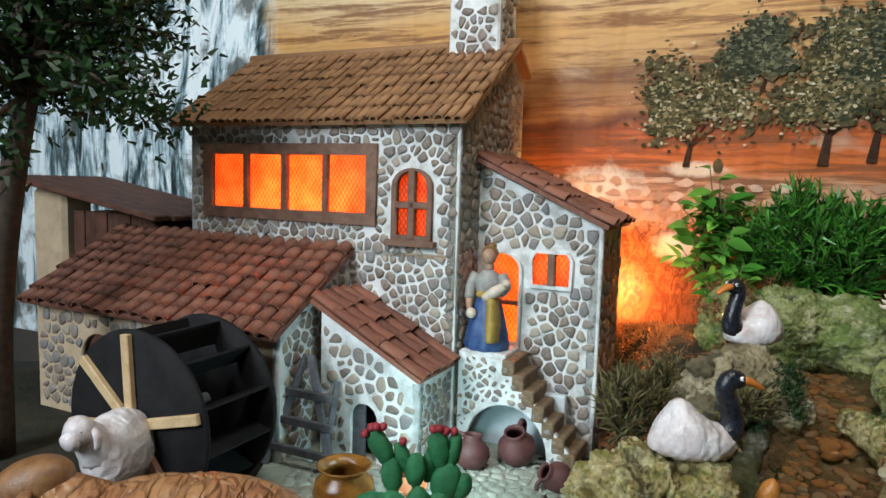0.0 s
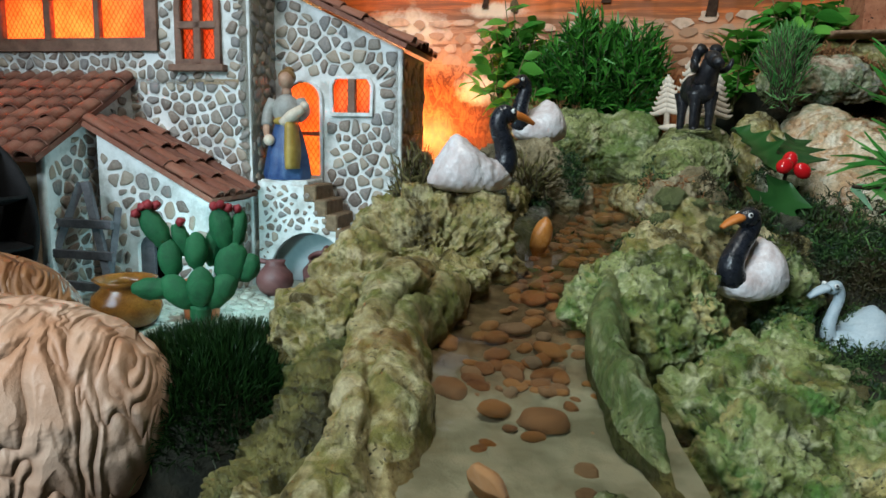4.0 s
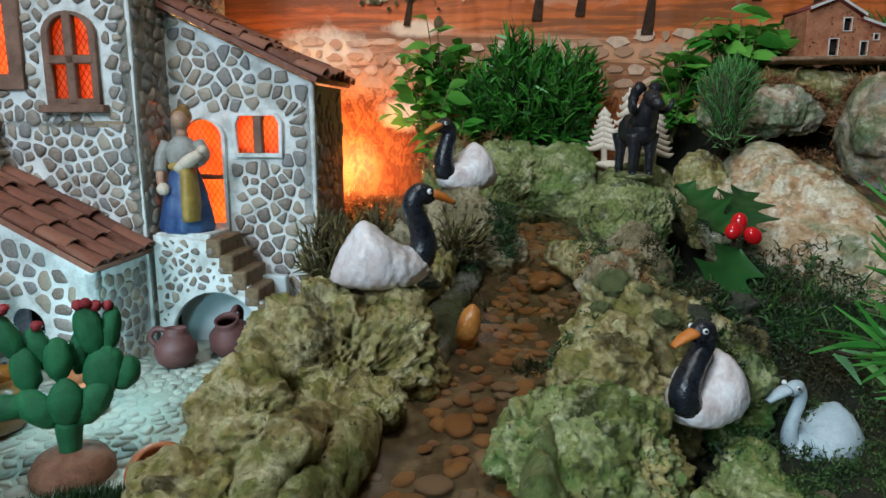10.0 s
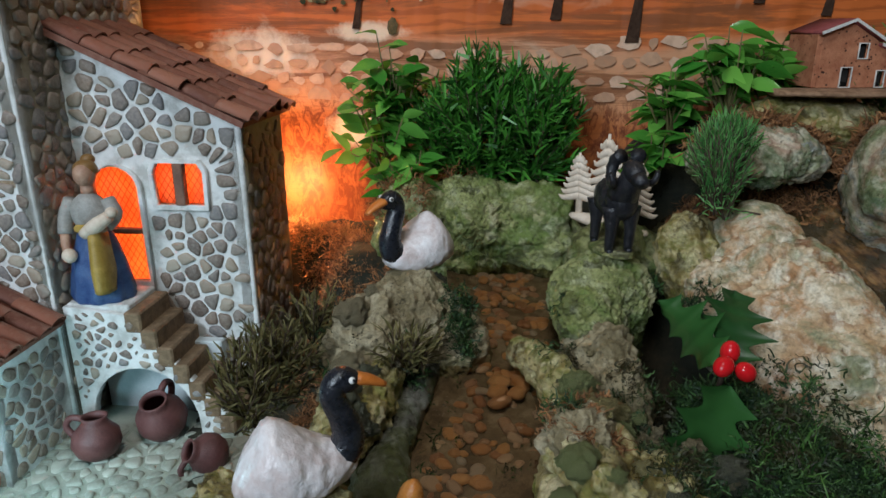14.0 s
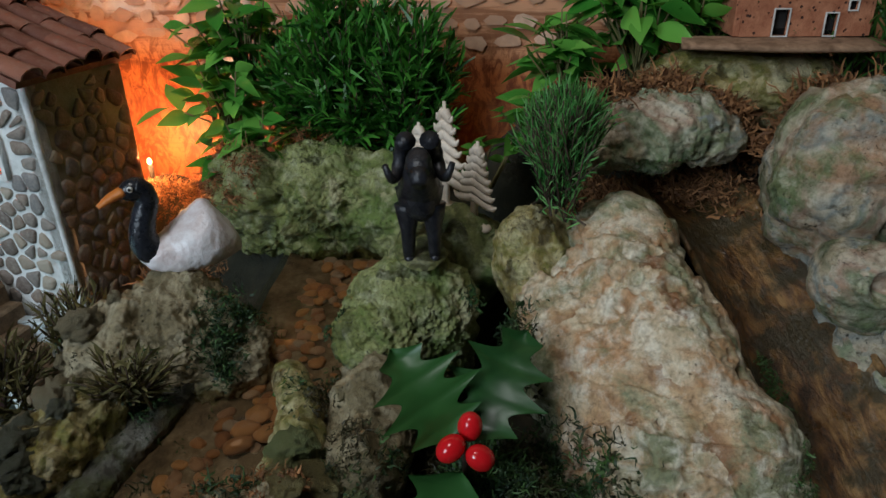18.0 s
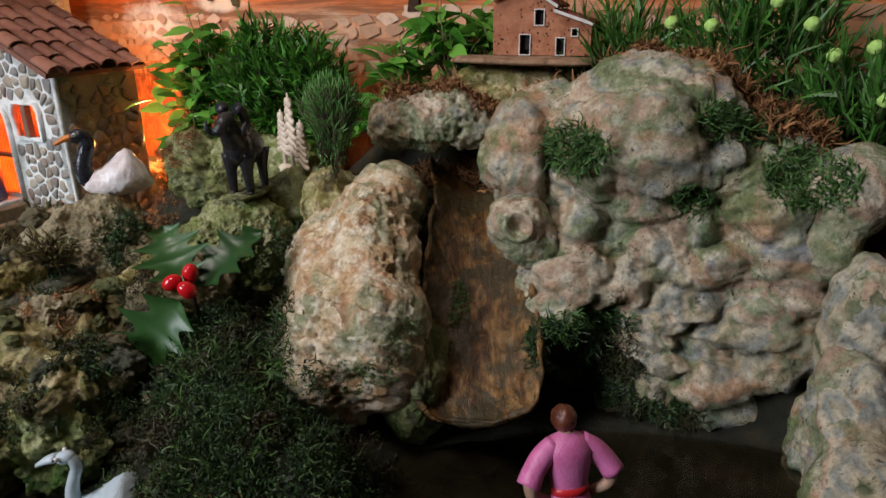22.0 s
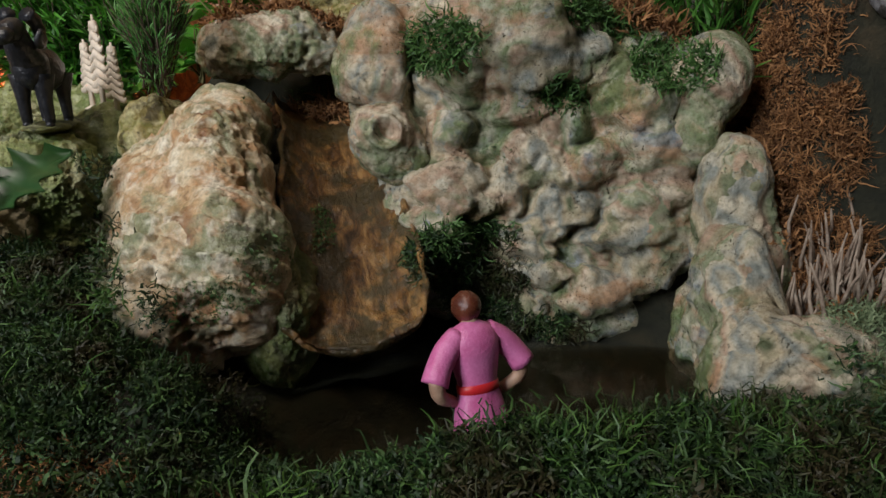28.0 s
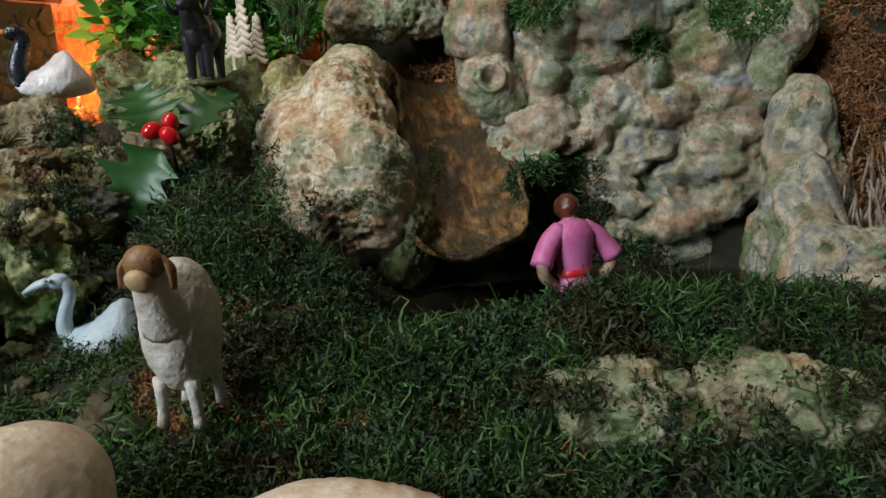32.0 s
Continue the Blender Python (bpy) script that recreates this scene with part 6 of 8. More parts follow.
stream_water()
a = np.linspace(0, 2 * np.pi, 48, endpoint=False)
ring = [np.stack([0.53 + 0.135 * k * np.cos(a), 0.262 + 0.056 * k * np.sin(a), 0.031 + 0 * a], 1) for k in (0.15, 0.4, 0.7, 1.0)]
v = np.concatenate(ring)
q = [(r_ * 48 + k, r_ * 48 + (k + 1) % 48, (r_ + 1) * 48 + (k + 1) % 48, (r_ + 1) * 48 + k) for r_ in range(3) for k in range(48)]
f = Form().add(v, [tuple(range(48))] + [t_[::-1] for t_ in q])
thing("pool_water", f.mesh("pool_water", [M_WATER]), "dark still water of the pool below the cliff", "water", kind="structure")

f = Form().tube([(0.131, 0.165, 0.0455), (0.1385, 0.194, 0.0500), (0.150, 0.222, 0.0545), (0.163, 0.250, 0.0585), (0.176, 0.275, 0.0625)], [0.0012, 0.0019, 0.0016, 0.0015, 0.0008], 0, 10, 0.6, fine=60)
f.v[0] += 0.0008 * np.stack([fbm(f.v[0] * 160 + 5 * k, 3, 83 + k) for k in range(3)], 1)
thing("sealant_strip", f.mesh("sealant_strip", [two_tone("milky_sealant", (0.52, 0.56, 0.56), (0.70, 0.74, 0.74), 120, 0.2, 0.0003)]), "thin milky sealant line along the water's edge", "sealant")

# sandy floor of the stream, paler in the basin at its foot
def stream_floor():
    pts = np.array(STREAM)
    t = np.linspace(0, len(pts) - 1, 70)
    c = np.stack([np.interp(t, np.arange(len(pts)), pts[:, k]) for k in range(3)], 1)
    tan = np.gradient(c[:, :2], axis=0)
    tan /= np.linalg.norm(tan, axis=1)[:, None]
    v = np.array([(c[i, 0] - tan[i, 1] * a * 0.040, c[i, 1] + tan[i, 0] * a * 0.040, c[i, 2] + 0.0025 + 0.003 * a * a) for i in range(70) for a in np.linspace(-1, 1, 15)])
    v[:, 2] += 0.0012 * fbm(v * 70, 3, 82)
    i = (np.arange(69)[:, None] * 15 + np.arange(14)[None, :]).ravel()
    q = np.stack([i, i + 15, i + 16, i + 1], 1)
    return thing("stream_bed", fast_mesh("stream_bed", v, q, [M_BED]), "sandy stream floor, paler silt in the front basin", "stream bed", kind="structure")


stream_floor()

# pebbles on the stream's bed
r = np.random.default_rng(91)
pv, pf = ICO[3]
shapes = []
for k in range(6):
    w = pv * (1 + 0.14 * fbm(pv * 1.4 + k * 7, 2, 90 + k))[:, None] * (1.0, r.uniform(0.6, 0.95), r.uniform(0.36, 0.5))
    shapes.append(fast_mesh("pebble", w, pf, [M_PEBBLE]))


def pebble(x, y, z, size, turn, k=0, stand=None):
    ob = thing("pebble", shapes[k % 6], "smooth orange-brown pebble under shallow water", "pebble", "pebbles in the stream")
    ob.matrix_world = pose(x, y, z, *(stand or (r.uniform(-12, 12), r.uniform(-12, 12), turn))) @ Matrix.Scale(size, 4)


for k in range(420):
    s = r.uniform(0.02, 1.0) ** 0.8 * (len(STREAM) - 1.02)
    i = int(s)
    c = STREAM[i] + (STREAM[i + 1] - STREAM[i]) * (s - i)
    d = STREAM[i + 1] - STREAM[i]
    d = d / np.linalg.norm(d[:2])
    o = r.uniform(-0.021, 0.021)
    size = r.uniform(0.0022, 0.0052)
    if s < 1.4 and r.uniform() < 0.8:
        continue
    pebble(c[0] - d[1] * o, c[1] + d[0] * o, c[2] + 0.0025 + size * 0.12, size, r.uniform(0, 360), k)
# the larger ones in the front basin
for x, y, size in ((0.0968, 0.2391, 0.0066), (0.0994, 0.188, 0.006), (0.1122, 0.1773, 0.0088), (0.1135, 0.2106, 0.0054), (0.1124, 0.2259, 0.0054), (0.0993, 0.2144, 0.0046), (0.1335, 0.2248, 0.007), (0.1424, 0.2194, 0.004), (0.1233, 0.2173, 0.0048),
                   (0.1019, 0.2052, 0.0024), (0.0883, 0.2032, 0.0085), (0.1466, 0.277, 0.0072), (0.1054, 0.202, 0.0022), (0.1292, 0.209, 0.0036), (0.12, 0.1959, 0.0028), (0.1085, 0.2589, 0.0038), (0.1484, 0.2525, 0.0052), (0.117, 0.241, 0.006), (0.127, 0.247, 0.007), (0.136, 0.238, 0.004)):
    rr, bed_z = stream_near(np.array([x]), np.array([y]))
    pebble(x, y, float(bed_z[0]) + 0.003 + size * 0.2, size * 0.95, r.uniform(0, 360), int(1000 * x))
ob = thing("pebble", fast_mesh("pebble", pv * (1 + 0.1 * fbm(pv * 1.3, 2, 96))[:, None] * (0.0056, 0.0050, 0.0118), pf, [two_tone("amber_pebble", (0.42, 0.15, 0.03), (0.58, 0.26, 0.06), 120, 0.3)]), "upright amber pebble standing in the stream", "pebble", "pebbles in the stream")
ob.matrix_world = pose(0.1745, 0.339, 0.0765, 8, 10, 0)
pebble(0.083, 0.142, 0.044, 0.008, 0, 1, (10, 60, 30))
for x, y in ((0.243, 0.402), (0.252, 0.398), (0.258, 0.406), (0.248, 0.411), (0.240, 0.393)):
    pebble(x, y, 0.0785, 0.0066, r.uniform(0, 180), int(1000 * x))

# ---- plants ----

_v, _f, _n = [], [], 0
for sv, sf in SURFACES:
    _v += [tuple(q) for q in sv]
    _f += [tuple(int(i) + _n for i in q) for q in sf]
    _n += len(sv)
LAND = BVHTree.FromPolygons(_v, _f)


def drop(x, y, top=0.6):
    """The highest ground or rock under a place, and which way it faces."""
    hit = LAND.ray_cast(Vector((x, y, top)), Vector((0, 0, -1)))
    return (np.array(hit[0]), np.array(hit[1])) if hit[0] else (np.array((x, y, 0.0)), np.array((0, 0, 1.0)))


def unit(a):
    return a / (np.linalg.norm(a, axis=-1, keepdims=True) + 1e-12)


def ribbons(base, way, length, width, r, bend=0.5, curl=0.6, segs=3, wiggle=0.0):
    """Thin bent blades: each a strip of quads that narrows to its tip."""
    n = len(base)
    side = unit(np.cross(way, r.normal(size=(n, 3))))
    d, p = unit(way), base.copy()
    v, turn = [], unit(r.normal(size=(n, 3))) * curl
    for k in range(segs + 1):
        w = (width * (1 - 0.75 * (k / segs) ** 1.5))[:, None]
        v += [p - side * w / 2, p + side * w / 2]
        d = unit(d + turn / segs + np.array((0, 0, -bend / segs)) + (wiggle * r.normal(size=(n, 3)) if wiggle else 0))
        p = p + d * (length / segs)[:, None]
    v = np.stack(v, 1).reshape(-1, 3)
    m = 2 * (segs + 1)
    o = (np.arange(n) * m)[:, None]
    q = np.concatenate([o + (2 * k, 2 * k + 1, 2 * k + 3, 2 * k + 2) for k in range(segs)], 0)
    return v, q


# rocks that stay bare
BARE = [(0.500, 0.156, 0.024, 0.016), (0.552, 0.146, 0.028, 0.014), (0.410, 0.368, 0.040, 0.078), (0.660, 0.326, 0.024, 0.026)]


def moss(name, patches, mat, label, length, width, seed, lift=0.25, bend=0.1, curl=0.95, sink=0.001, clump=0.0055, segs=5, category="moss"):
    """Curly moss over whatever lies under the patches (x, y, rx, ry, turn, count)."""
    r = np.random.default_rng(seed)
    base, way = [], []
    for cx, cy, rx, ry, turn, count in patches:
        c, s = math.cos(radians(turn)), math.sin(radians(turn))
        for _ in range(count // 34):
            k, a = math.sqrt(r.uniform()) * (1 + 0.16 * r.normal()), r.uniform(0, 6.283)
            x, y = rx * k * math.cos(a), ry * k * math.sin(a)
            gx, gy = cx + c * x - s * y, cy + s * x + c * y
            if any(((gx - bx) / ba) ** 2 + ((gy - by) / bb) ** 2 < 1 for bx, by, ba, bb in BARE):
                continue
            p, n = drop(gx, gy)
            rad = clump * r.uniform(0.6, 1.5)
            o = r.normal(0, 0.5, (34, 3)) * rad
            o -= np.outer(o @ n, n)
            flat = np.clip((o * o).sum(1) / (1.4 * rad * rad), 0, 1)
            base.append(p + o + np.outer(rad * 0.75 * (1 - flat) - sink - 0.002 * flat, n))
            way.append(o / rad * 0.9 + n * 0.55 + (0, 0, lift) + r.normal(0, 0.55, (34, 3)))
    base, way = [np.concatenate(base)], [np.concatenate(way)]
    base, way = base[0], way[0]
    n = len(base)
    tall = np.clip(0.78 + 0.7 * fbm(base * 75, 3, seed), 0.2, 1.4)
    v, q = ribbons(base, way, length * tall * r.uniform(0.5, 1.3, n), width * r.uniform(0.6, 1.4, n), r, bend, 1.2, segs, curl)
    return thing(name, fast_mesh(name, v, q, [mat]), label, category, kind="stuff")


def wall_moss(name, spots, mat, label, length, width, seed):
    """Moss tufts on a steep face: spots (x, y, z, radius, count), found by looking in from the front."""
    r = np.random.default_rng(seed)
    base, way = [], []
    look_in = Vector((0.30, 0.95, -0.1)).normalized()
    for x, y, z, rad, count in spots:
        for _ in range(count):
            a, k = r.uniform(0, 6.283), rad * math.sqrt(r.uniform())
            o = Vector((x + k * math.cos(a) * 1.25, y, z + 0.8 * k * math.sin(a))) - look_in * 0.10
            hit = LAND.ray_cast(o, look_in)
            if hit[0]:
                base.append(np.array(hit[0]) - 0.001 * np.array(hit[1]))
                way.append(np.array(hit[1]) + r.normal(0, 0.7, 3) + (0, 0, 0.3))
    base, way = np.array(base), np.array(way)
    n = len(base)
    v, q = ribbons(base, way, length * r.uniform(0.5, 1.3, n), width * r.uniform(0.7, 1.3, n), r, 0.4, 1.4, 5, 0.8)
    return thing(name, fast_mesh(name, v, q, [mat]), label, "moss", kind="stuff")


moss("dark_moss", [(0.350, 0.300, 0.030, 0.066, 4, 11000), (0.385, 0.262, 0.05, 0.034, 0, 9000), (0.345, 0.285, 0.03, 0.03, 0, 2200), (0.350, 0.385, 0.018, 0.035, 0, 1600), (0.335, 0.36, 0.02, 0.03, 0, 900)], M_MOSS, "dark green curly moss on the slope beside the pale rock", 0.0085, 0.00105, 101, clump=0.0090)
moss("dark_moss", [(0.45, 0.196, 0.09, 0.026, -4, 13000), (0.60, 0.196, 0.09, 0.022, 4, 12000), (0.42, 0.135, 0.09, 0.04, 0, 12000), (0.60, 0.12, 0.11, 0.035, 0, 9000), (0.455, 0.228, 0.05, 0.014, 0, 3000), (0.53, 0.170, 0.10, 0.022, 0, 9000)], M_MOSS, "dark green moss bank in front of the pool", 0.0095, 0.0012, 102, clump=0.0100)
moss("olive_moss", [(0.30, 0.200, 0.05, 0.04, 0, 3600), (0.345, 0.145, 0.05, 0.03, 0, 3600), (0.45, 0.125, 0.04, 0.025, 0, 1800), (0.315, 0.24, 0.03, 0.03, 0, 1200)], leaf_mat("fresh_moss", (0.03, 0.075, 0.015), (0.11, 0.17, 0.045), 0.7, 0.15), "fresh green moss round the small figures", 0.008, 0.0011, 103)
moss("fern_moss", [(0.50, 0.192, 0.15, 0.020, 0, 2600), (0.42, 0.150, 0.08, 0.04, 0, 2200), (0.58, 0.155, 0.10, 0.04, 0, 2000), (0.352, 0.295, 0.03, 0.06, 0, 1500), (0.33, 0.165, 0.05, 0.04, 0, 1400)], leaf_mat("fern_moss", (0.012, 0.045, 0.008), (0.10, 0.21, 0.042), 0.5, 0.25), "long feathery strands of brighter green moss", 0.016, 0.0010, 114, 0.45, 0.35, 0.7, clump=0.008, segs=6)
moss("brown_moss", [(0.365, 0.205, 0.035, 0.03, 20, 4600), (0.405, 0.160, 0.03, 0.02, 0, 2400), (0.405, 0.195, 0.03, 0.014, 0, 1600), (0.44, 0.175, 0.02, 0.012, 0, 900), (0.47, 0.150, 0.02, 0.012, 0, 600), (0.25, 0.33, 0.02, 0.02, 0, 500)], M_MOSS_BROWN, "reddish brown dead moss", 0.008, 0.0009, 104, bend=0.5)
moss("brown_moss", [(0.458, 0.476, 0.046, 0.022, -20, 6000), (0.515, 0.452, 0.045, 0.022, -20, 6000), (0.605, 0.402, 0.066, 0.028, -20, 15000), (0.650, 0.372, 0.03, 0.026, -20, 5000)], M_MOSS_BROWN, "brown dry moss on top of the cliff", 0.012, 0.0015, 105, 0.5, 0.3, 0.6)
moss("brown_moss", [(0.698, 0.300, 0.022, 0.040, 0, 9000), (0.708, 0.350, 0.024, 0.040, 0, 9000), (0.70, 0.26, 0.02, 0.02, 0, 1800)], M_MOSS_BROWN, "brown dry moss beside the cliff", 0.010, 0.0010, 106, 0.4, 0.3, 0.6)
moss("pale_lichen", [(0.705, 0.232, 0.036, 0.026, 0, 5200)], M_MOSS_PALE, "pale grey-green lichen at the rim of the pool", 0.009, 0.0009, 107, 0.7)
moss("pale_lichen", [(0.435, 0.150, 0.022, 0.018, 0, 900)], M_MOSS_PALE, "pale green lichen among dark moss", 0.007, 0.0008, 108, 0.7)
moss("dark_moss", [(0.300, 0.325, 0.026, 0.04, 0, 4000), (0.315, 0.275, 0.03, 0.03, 0, 3500), (0.29, 0.30, 0.02, 0.02, 0, 1200), (0.262, 0.278, 0.02, 0.02, 0, 1000), (0.232, 0.435, 0.009, 0.035, -32, 1700), (0.203, 0.385, 0.009, 0.026, -35, 1000), (0.275, 0.40, 0.009, 0.03, -20, 900), (0.196, 0.295, 0.016, 0.014, 0, 700), (0.235, 0.35, 0.016, 0.02, 0, 500), (0.27, 0.235, 0.03, 0.018, 0, 1500)], M_MOSS, "dark moss between the streambank rocks", 0.006, 0.0009, 109)
moss("dark_moss", [(0.20, 0.42, 0.014, 0.014, 0, 900), (0.16, 0.43, 0.02, 0.02, 0, 500), (0.405, 0.435, 0.016, 0.012, 0, 500)], M_MOSS, "dark green moss cushion on the rock", 0.006, 0.0009, 110)
moss("brown_moss", [(0.20, 0.53, 0.05, 0.05, -25, 9000), (0.17, 0.60, 0.03, 0.04, -25, 3500), (0.27, 0.595, 0.06, 0.02, -25, 2000), (0.165, 0.50, 0.025, 0.03, -25, 2500), (0.195, 0.652, 0.035, 0.018, -25, 4000)], M_MOSS_BROWN, "brown dry moss behind the mill", 0.010, 0.0008, 111, 0.3, 0.6)
wall_moss("dark_moss", [(0.542, 0.347, 0.060, 0.017, 1500), (0.550, 0.345, 0.046, 0.015, 1100), (0.522, 0.345, 0.080, 0.012, 700), (0.560, 0.340, 0.060, 0.011, 500), (0.570, 0.332, 0.036, 0.010, 420), (0.590, 0.328, 0.034, 0.010, 360), (0.556, 0.346, 0.084, 0.009, 260)], M_MOSS, "wet dark moss in the hollow at the cliff's foot", 0.0100, 0.0012, 115)
wall_moss("green_moss", [(0.409, 0.294, 0.078, 0.012, 620), (0.426, 0.296, 0.082, 0.011, 520), (0.440, 0.305, 0.098, 0.010, 380), (0.452, 0.325, 0.090, 0.009, 300), (0.447, 0.440, 0.164, 0.012, 330), (0.458, 0.448, 0.152, 0.012, 400), (0.575, 0.345, 0.150, 0.008, 130), (0.556, 0.350, 0.126, 0.008, 120)], leaf_mat("short_moss", (0.02, 0.06, 0.015), (0.10, 0.19, 0.05), 0.6, 0.15), "short green moss film on the wet stone", 0.0034, 0.0009, 116)
wall_moss("green_moss", [(0.528, 0.355, 0.180, 0.016, 1100), (0.640, 0.335, 0.170, 0.017, 1100), (0.583, 0.325, 0.158, 0.010, 420), (0.530, 0.330, 0.085, 0.015, 900), (0.60, 0.35, 0.196, 0.010, 420), (0.618, 0.34, 0.192, 0.010, 400)], leaf_mat("cliff_moss", (0.020, 0.060, 0.014), (0.11, 0.24, 0.055), 0.6, 0.25), "small green moss tufts on the cliff", 0.0105, 0.0012, 112)


def sprigs(name, anchors, mat, label, category, leaf_len, leaf_w, per, sprig_len, spread, seed, up=0.35, whorl=0.9):
    """A plant of many sprigs; each anchor (x, y, z, rx, ry, rz, count) fills an ellipsoid from its foot."""
    r = np.random.default_rng(seed)
    base, way = [], []
    stems = Form()
    for x, y, z, rx, ry, rz, count in anchors:
        for _ in range(count):
            d = unit(r.normal(size=3) + np.array((0, 0, up)))
            tip = np.array((x, y, z)) + d * (rx, ry, rz) * r.uniform(0.72, 1.08)
            root = np.array((x, y, z - rz * 0.8)) + r.normal(0, 0.15, 3) * (rx, ry, 0)
            axis = unit(tip - root)
            foot = tip - axis * sprig_len
            stems.tube([foot, tip], [0.0006, 0.0003], 1, 4)
            for k in range(per):
                t = k / per
                base.append(foot + (tip - foot) * t)
                way.append(axis * (1.0 - 0.2 * (1 - t)) + r.normal(0, 1, 3) * whorl * spread)
    base, way = np.array(base), np.array(way)
    n = len(base)
    v, q = ribbons(base, way, leaf_len * r.uniform(0.6, 1.25, n), leaf_w * r.uniform(0.7, 1.2, n), r, 0.15, 0.25, 2)
    plant = thing(name, stems.mesh("stems", [M_DARKTWIG, M_DARKTWIG]), label, category)
    tagged(part("foliage", fast_mesh("foliage", v, q, [mat]), plant, "narrow green leaves"), kind="stuff")
    return plant


def hv(u, v, z):
    p = hw(u, v, z)
    return p.x, p.y, p.z


sprigs("artificial_bush", [(*hv(0.268, 0.128, 0.196), 0.045, 0.034, 0.050, 190), (*hv(0.305, 0.132, 0.190), 0.036, 0.030, 0.046, 130), (*hv(0.235, 0.135, 0.185), 0.032, 0.026, 0.034, 80)], M_BUSH, "dense green artificial bush with needle leaves before the backdrop", "bush", 0.0115, 0.0027, 18, 0.032, 0.55, 121)
sprigs("tufted_plant", [(0.389, 0.420, 0.184, 0.025, 0.020, 0.028, 330)], M_TUFT, "dusty green tuft of fine upright sprigs behind the pale rock", "plant", 0.0065, 0.0010, 20, 0.040, 0.30, 122, 2.2)
for i, an in enumerate([(0.134, 0.446, 0.092, 0.026, 0.026, 0.026, 60), (0.162, 0.472, 0.096, 0.026, 0.026, 0.026, 50), (0.118, 0.418, 0.100, 0.016, 0.014, 0.026, 34), (0.195, 0.415, 0.105, 0.024, 0.012, 0.014, 30)]):
    sprigs("olive_sprig_plant", [an], M_MOSS_OLIVE, "olive dry sprigs growing between stair and stream", "plant", 0.0075, 0.0017, 13, 0.024, 0.45, 1230 + i, 0.7)
sprigs("pompom_plant", [(*hv(0.560, 0.120, 0.205), 0.050, 0.035, 0.055, 60), (*hv(0.640, 0.115, 0.205), 0.060, 0.040, 0.065, 110), (*hv(0.70, 0.10, 0.19), 0.045, 0.035, 0.045, 60)], M_NEEDLE, "green artificial plant with long leaves and pale green pompoms", "plant", 0.020, 0.0019, 14, 0.036, 0.4, 124, 0.9)
r = np.random.default_rng(125)
for x, y, z in [hv(*q) for q in ((0.675, 0.085, 0.2255), (0.712, 0.085, 0.2348), (0.6924, 0.085, 0.2296), (0.614, 0.085, 0.240), (0.6624, 0.085, 0.2407), (0.593, 0.085, 0.2414), (0.70, 0.075, 0.205), (0.73, 0.085, 0.218), (0.645, 0.095, 0.252), (0.685, 0.09, 0.255))]:
    thing("pompom", Form().ball((0, 0, 0), 0.0038, rough=0.0005, scale=600).mesh("pompom", [M_LIMEPOM]), "small pale green foam pompom on a green plant", "pompom", "pompoms on the plant", at=Matrix.Translation((x, y, z)))
sprigs("frond", [(0.213, 0.138, 0.136, 0.024, 0.024, 0.024, 48)], M_FROND, "bright green artificial frond close to the front edge", "plant", 0.013, 0.0019, 30, 0.038, 0.4, 126, 0.6)
sprigs("frond", [(0.586, 0.082, 0.160, 0.033, 0.032, 0.052, 210)], M_FROND, "bright green artificial frond close to the front edge", "plant", 0.014, 0.0019, 30, 0.040, 0.38, 127, 0.4)


def broad_leaf(form, at, way, length, width, r, mat=0):
    """A folded pointed leaf of eight quads."""
    d = unit(np.array(way))
    side = unit(np.cross(d, r.normal(size=3) * 0.5 + (0, 0, 1.0)))
    nrm = np.cross(side, d)
    v, f = [], []
    prof = ((0.0, 0.05), (0.12, 0.48), (0.28, 0.88), (0.45, 1.0), (0.62, 0.84), (0.80, 0.46), (1.0, 0.02))
    for t, w in prof:
        c = np.array(at) + d * length * t - np.array((0, 0, 1)) * length * 0.22 * t * t
        v += [c - side * width / 2 * w + nrm * width * 0.12 * w, c, c + side * width / 2 * w + nrm * width * 0.12 * w]
    for k in range(len(prof) - 1):
        o = 3 * k
        f += [(o, o + 1, o + 4, o + 3), (o + 1, o + 2, o + 5, o + 4)]
    form.add(v, f, mat)


LEAF_RNG = np.random.default_rng(130)
LEAF_SHAPES = {}


def leaf_shapes(mat):
    """Six leaves of unit length along +x, shared by the single leaves."""
    if mat.name not in LEAF_SHAPES:
        made = []
        for k in range(6):
            f = Form()
            broad_leaf(f, np.zeros(3), np.array((1.0, 0.0, 0.0)), 1.0, 0.46, LEAF_RNG)
            made.append(f.mesh("leaf", [mat]))
        LEAF_SHAPES[mat.name] = made
    return LEAF_SHAPES[mat.name]


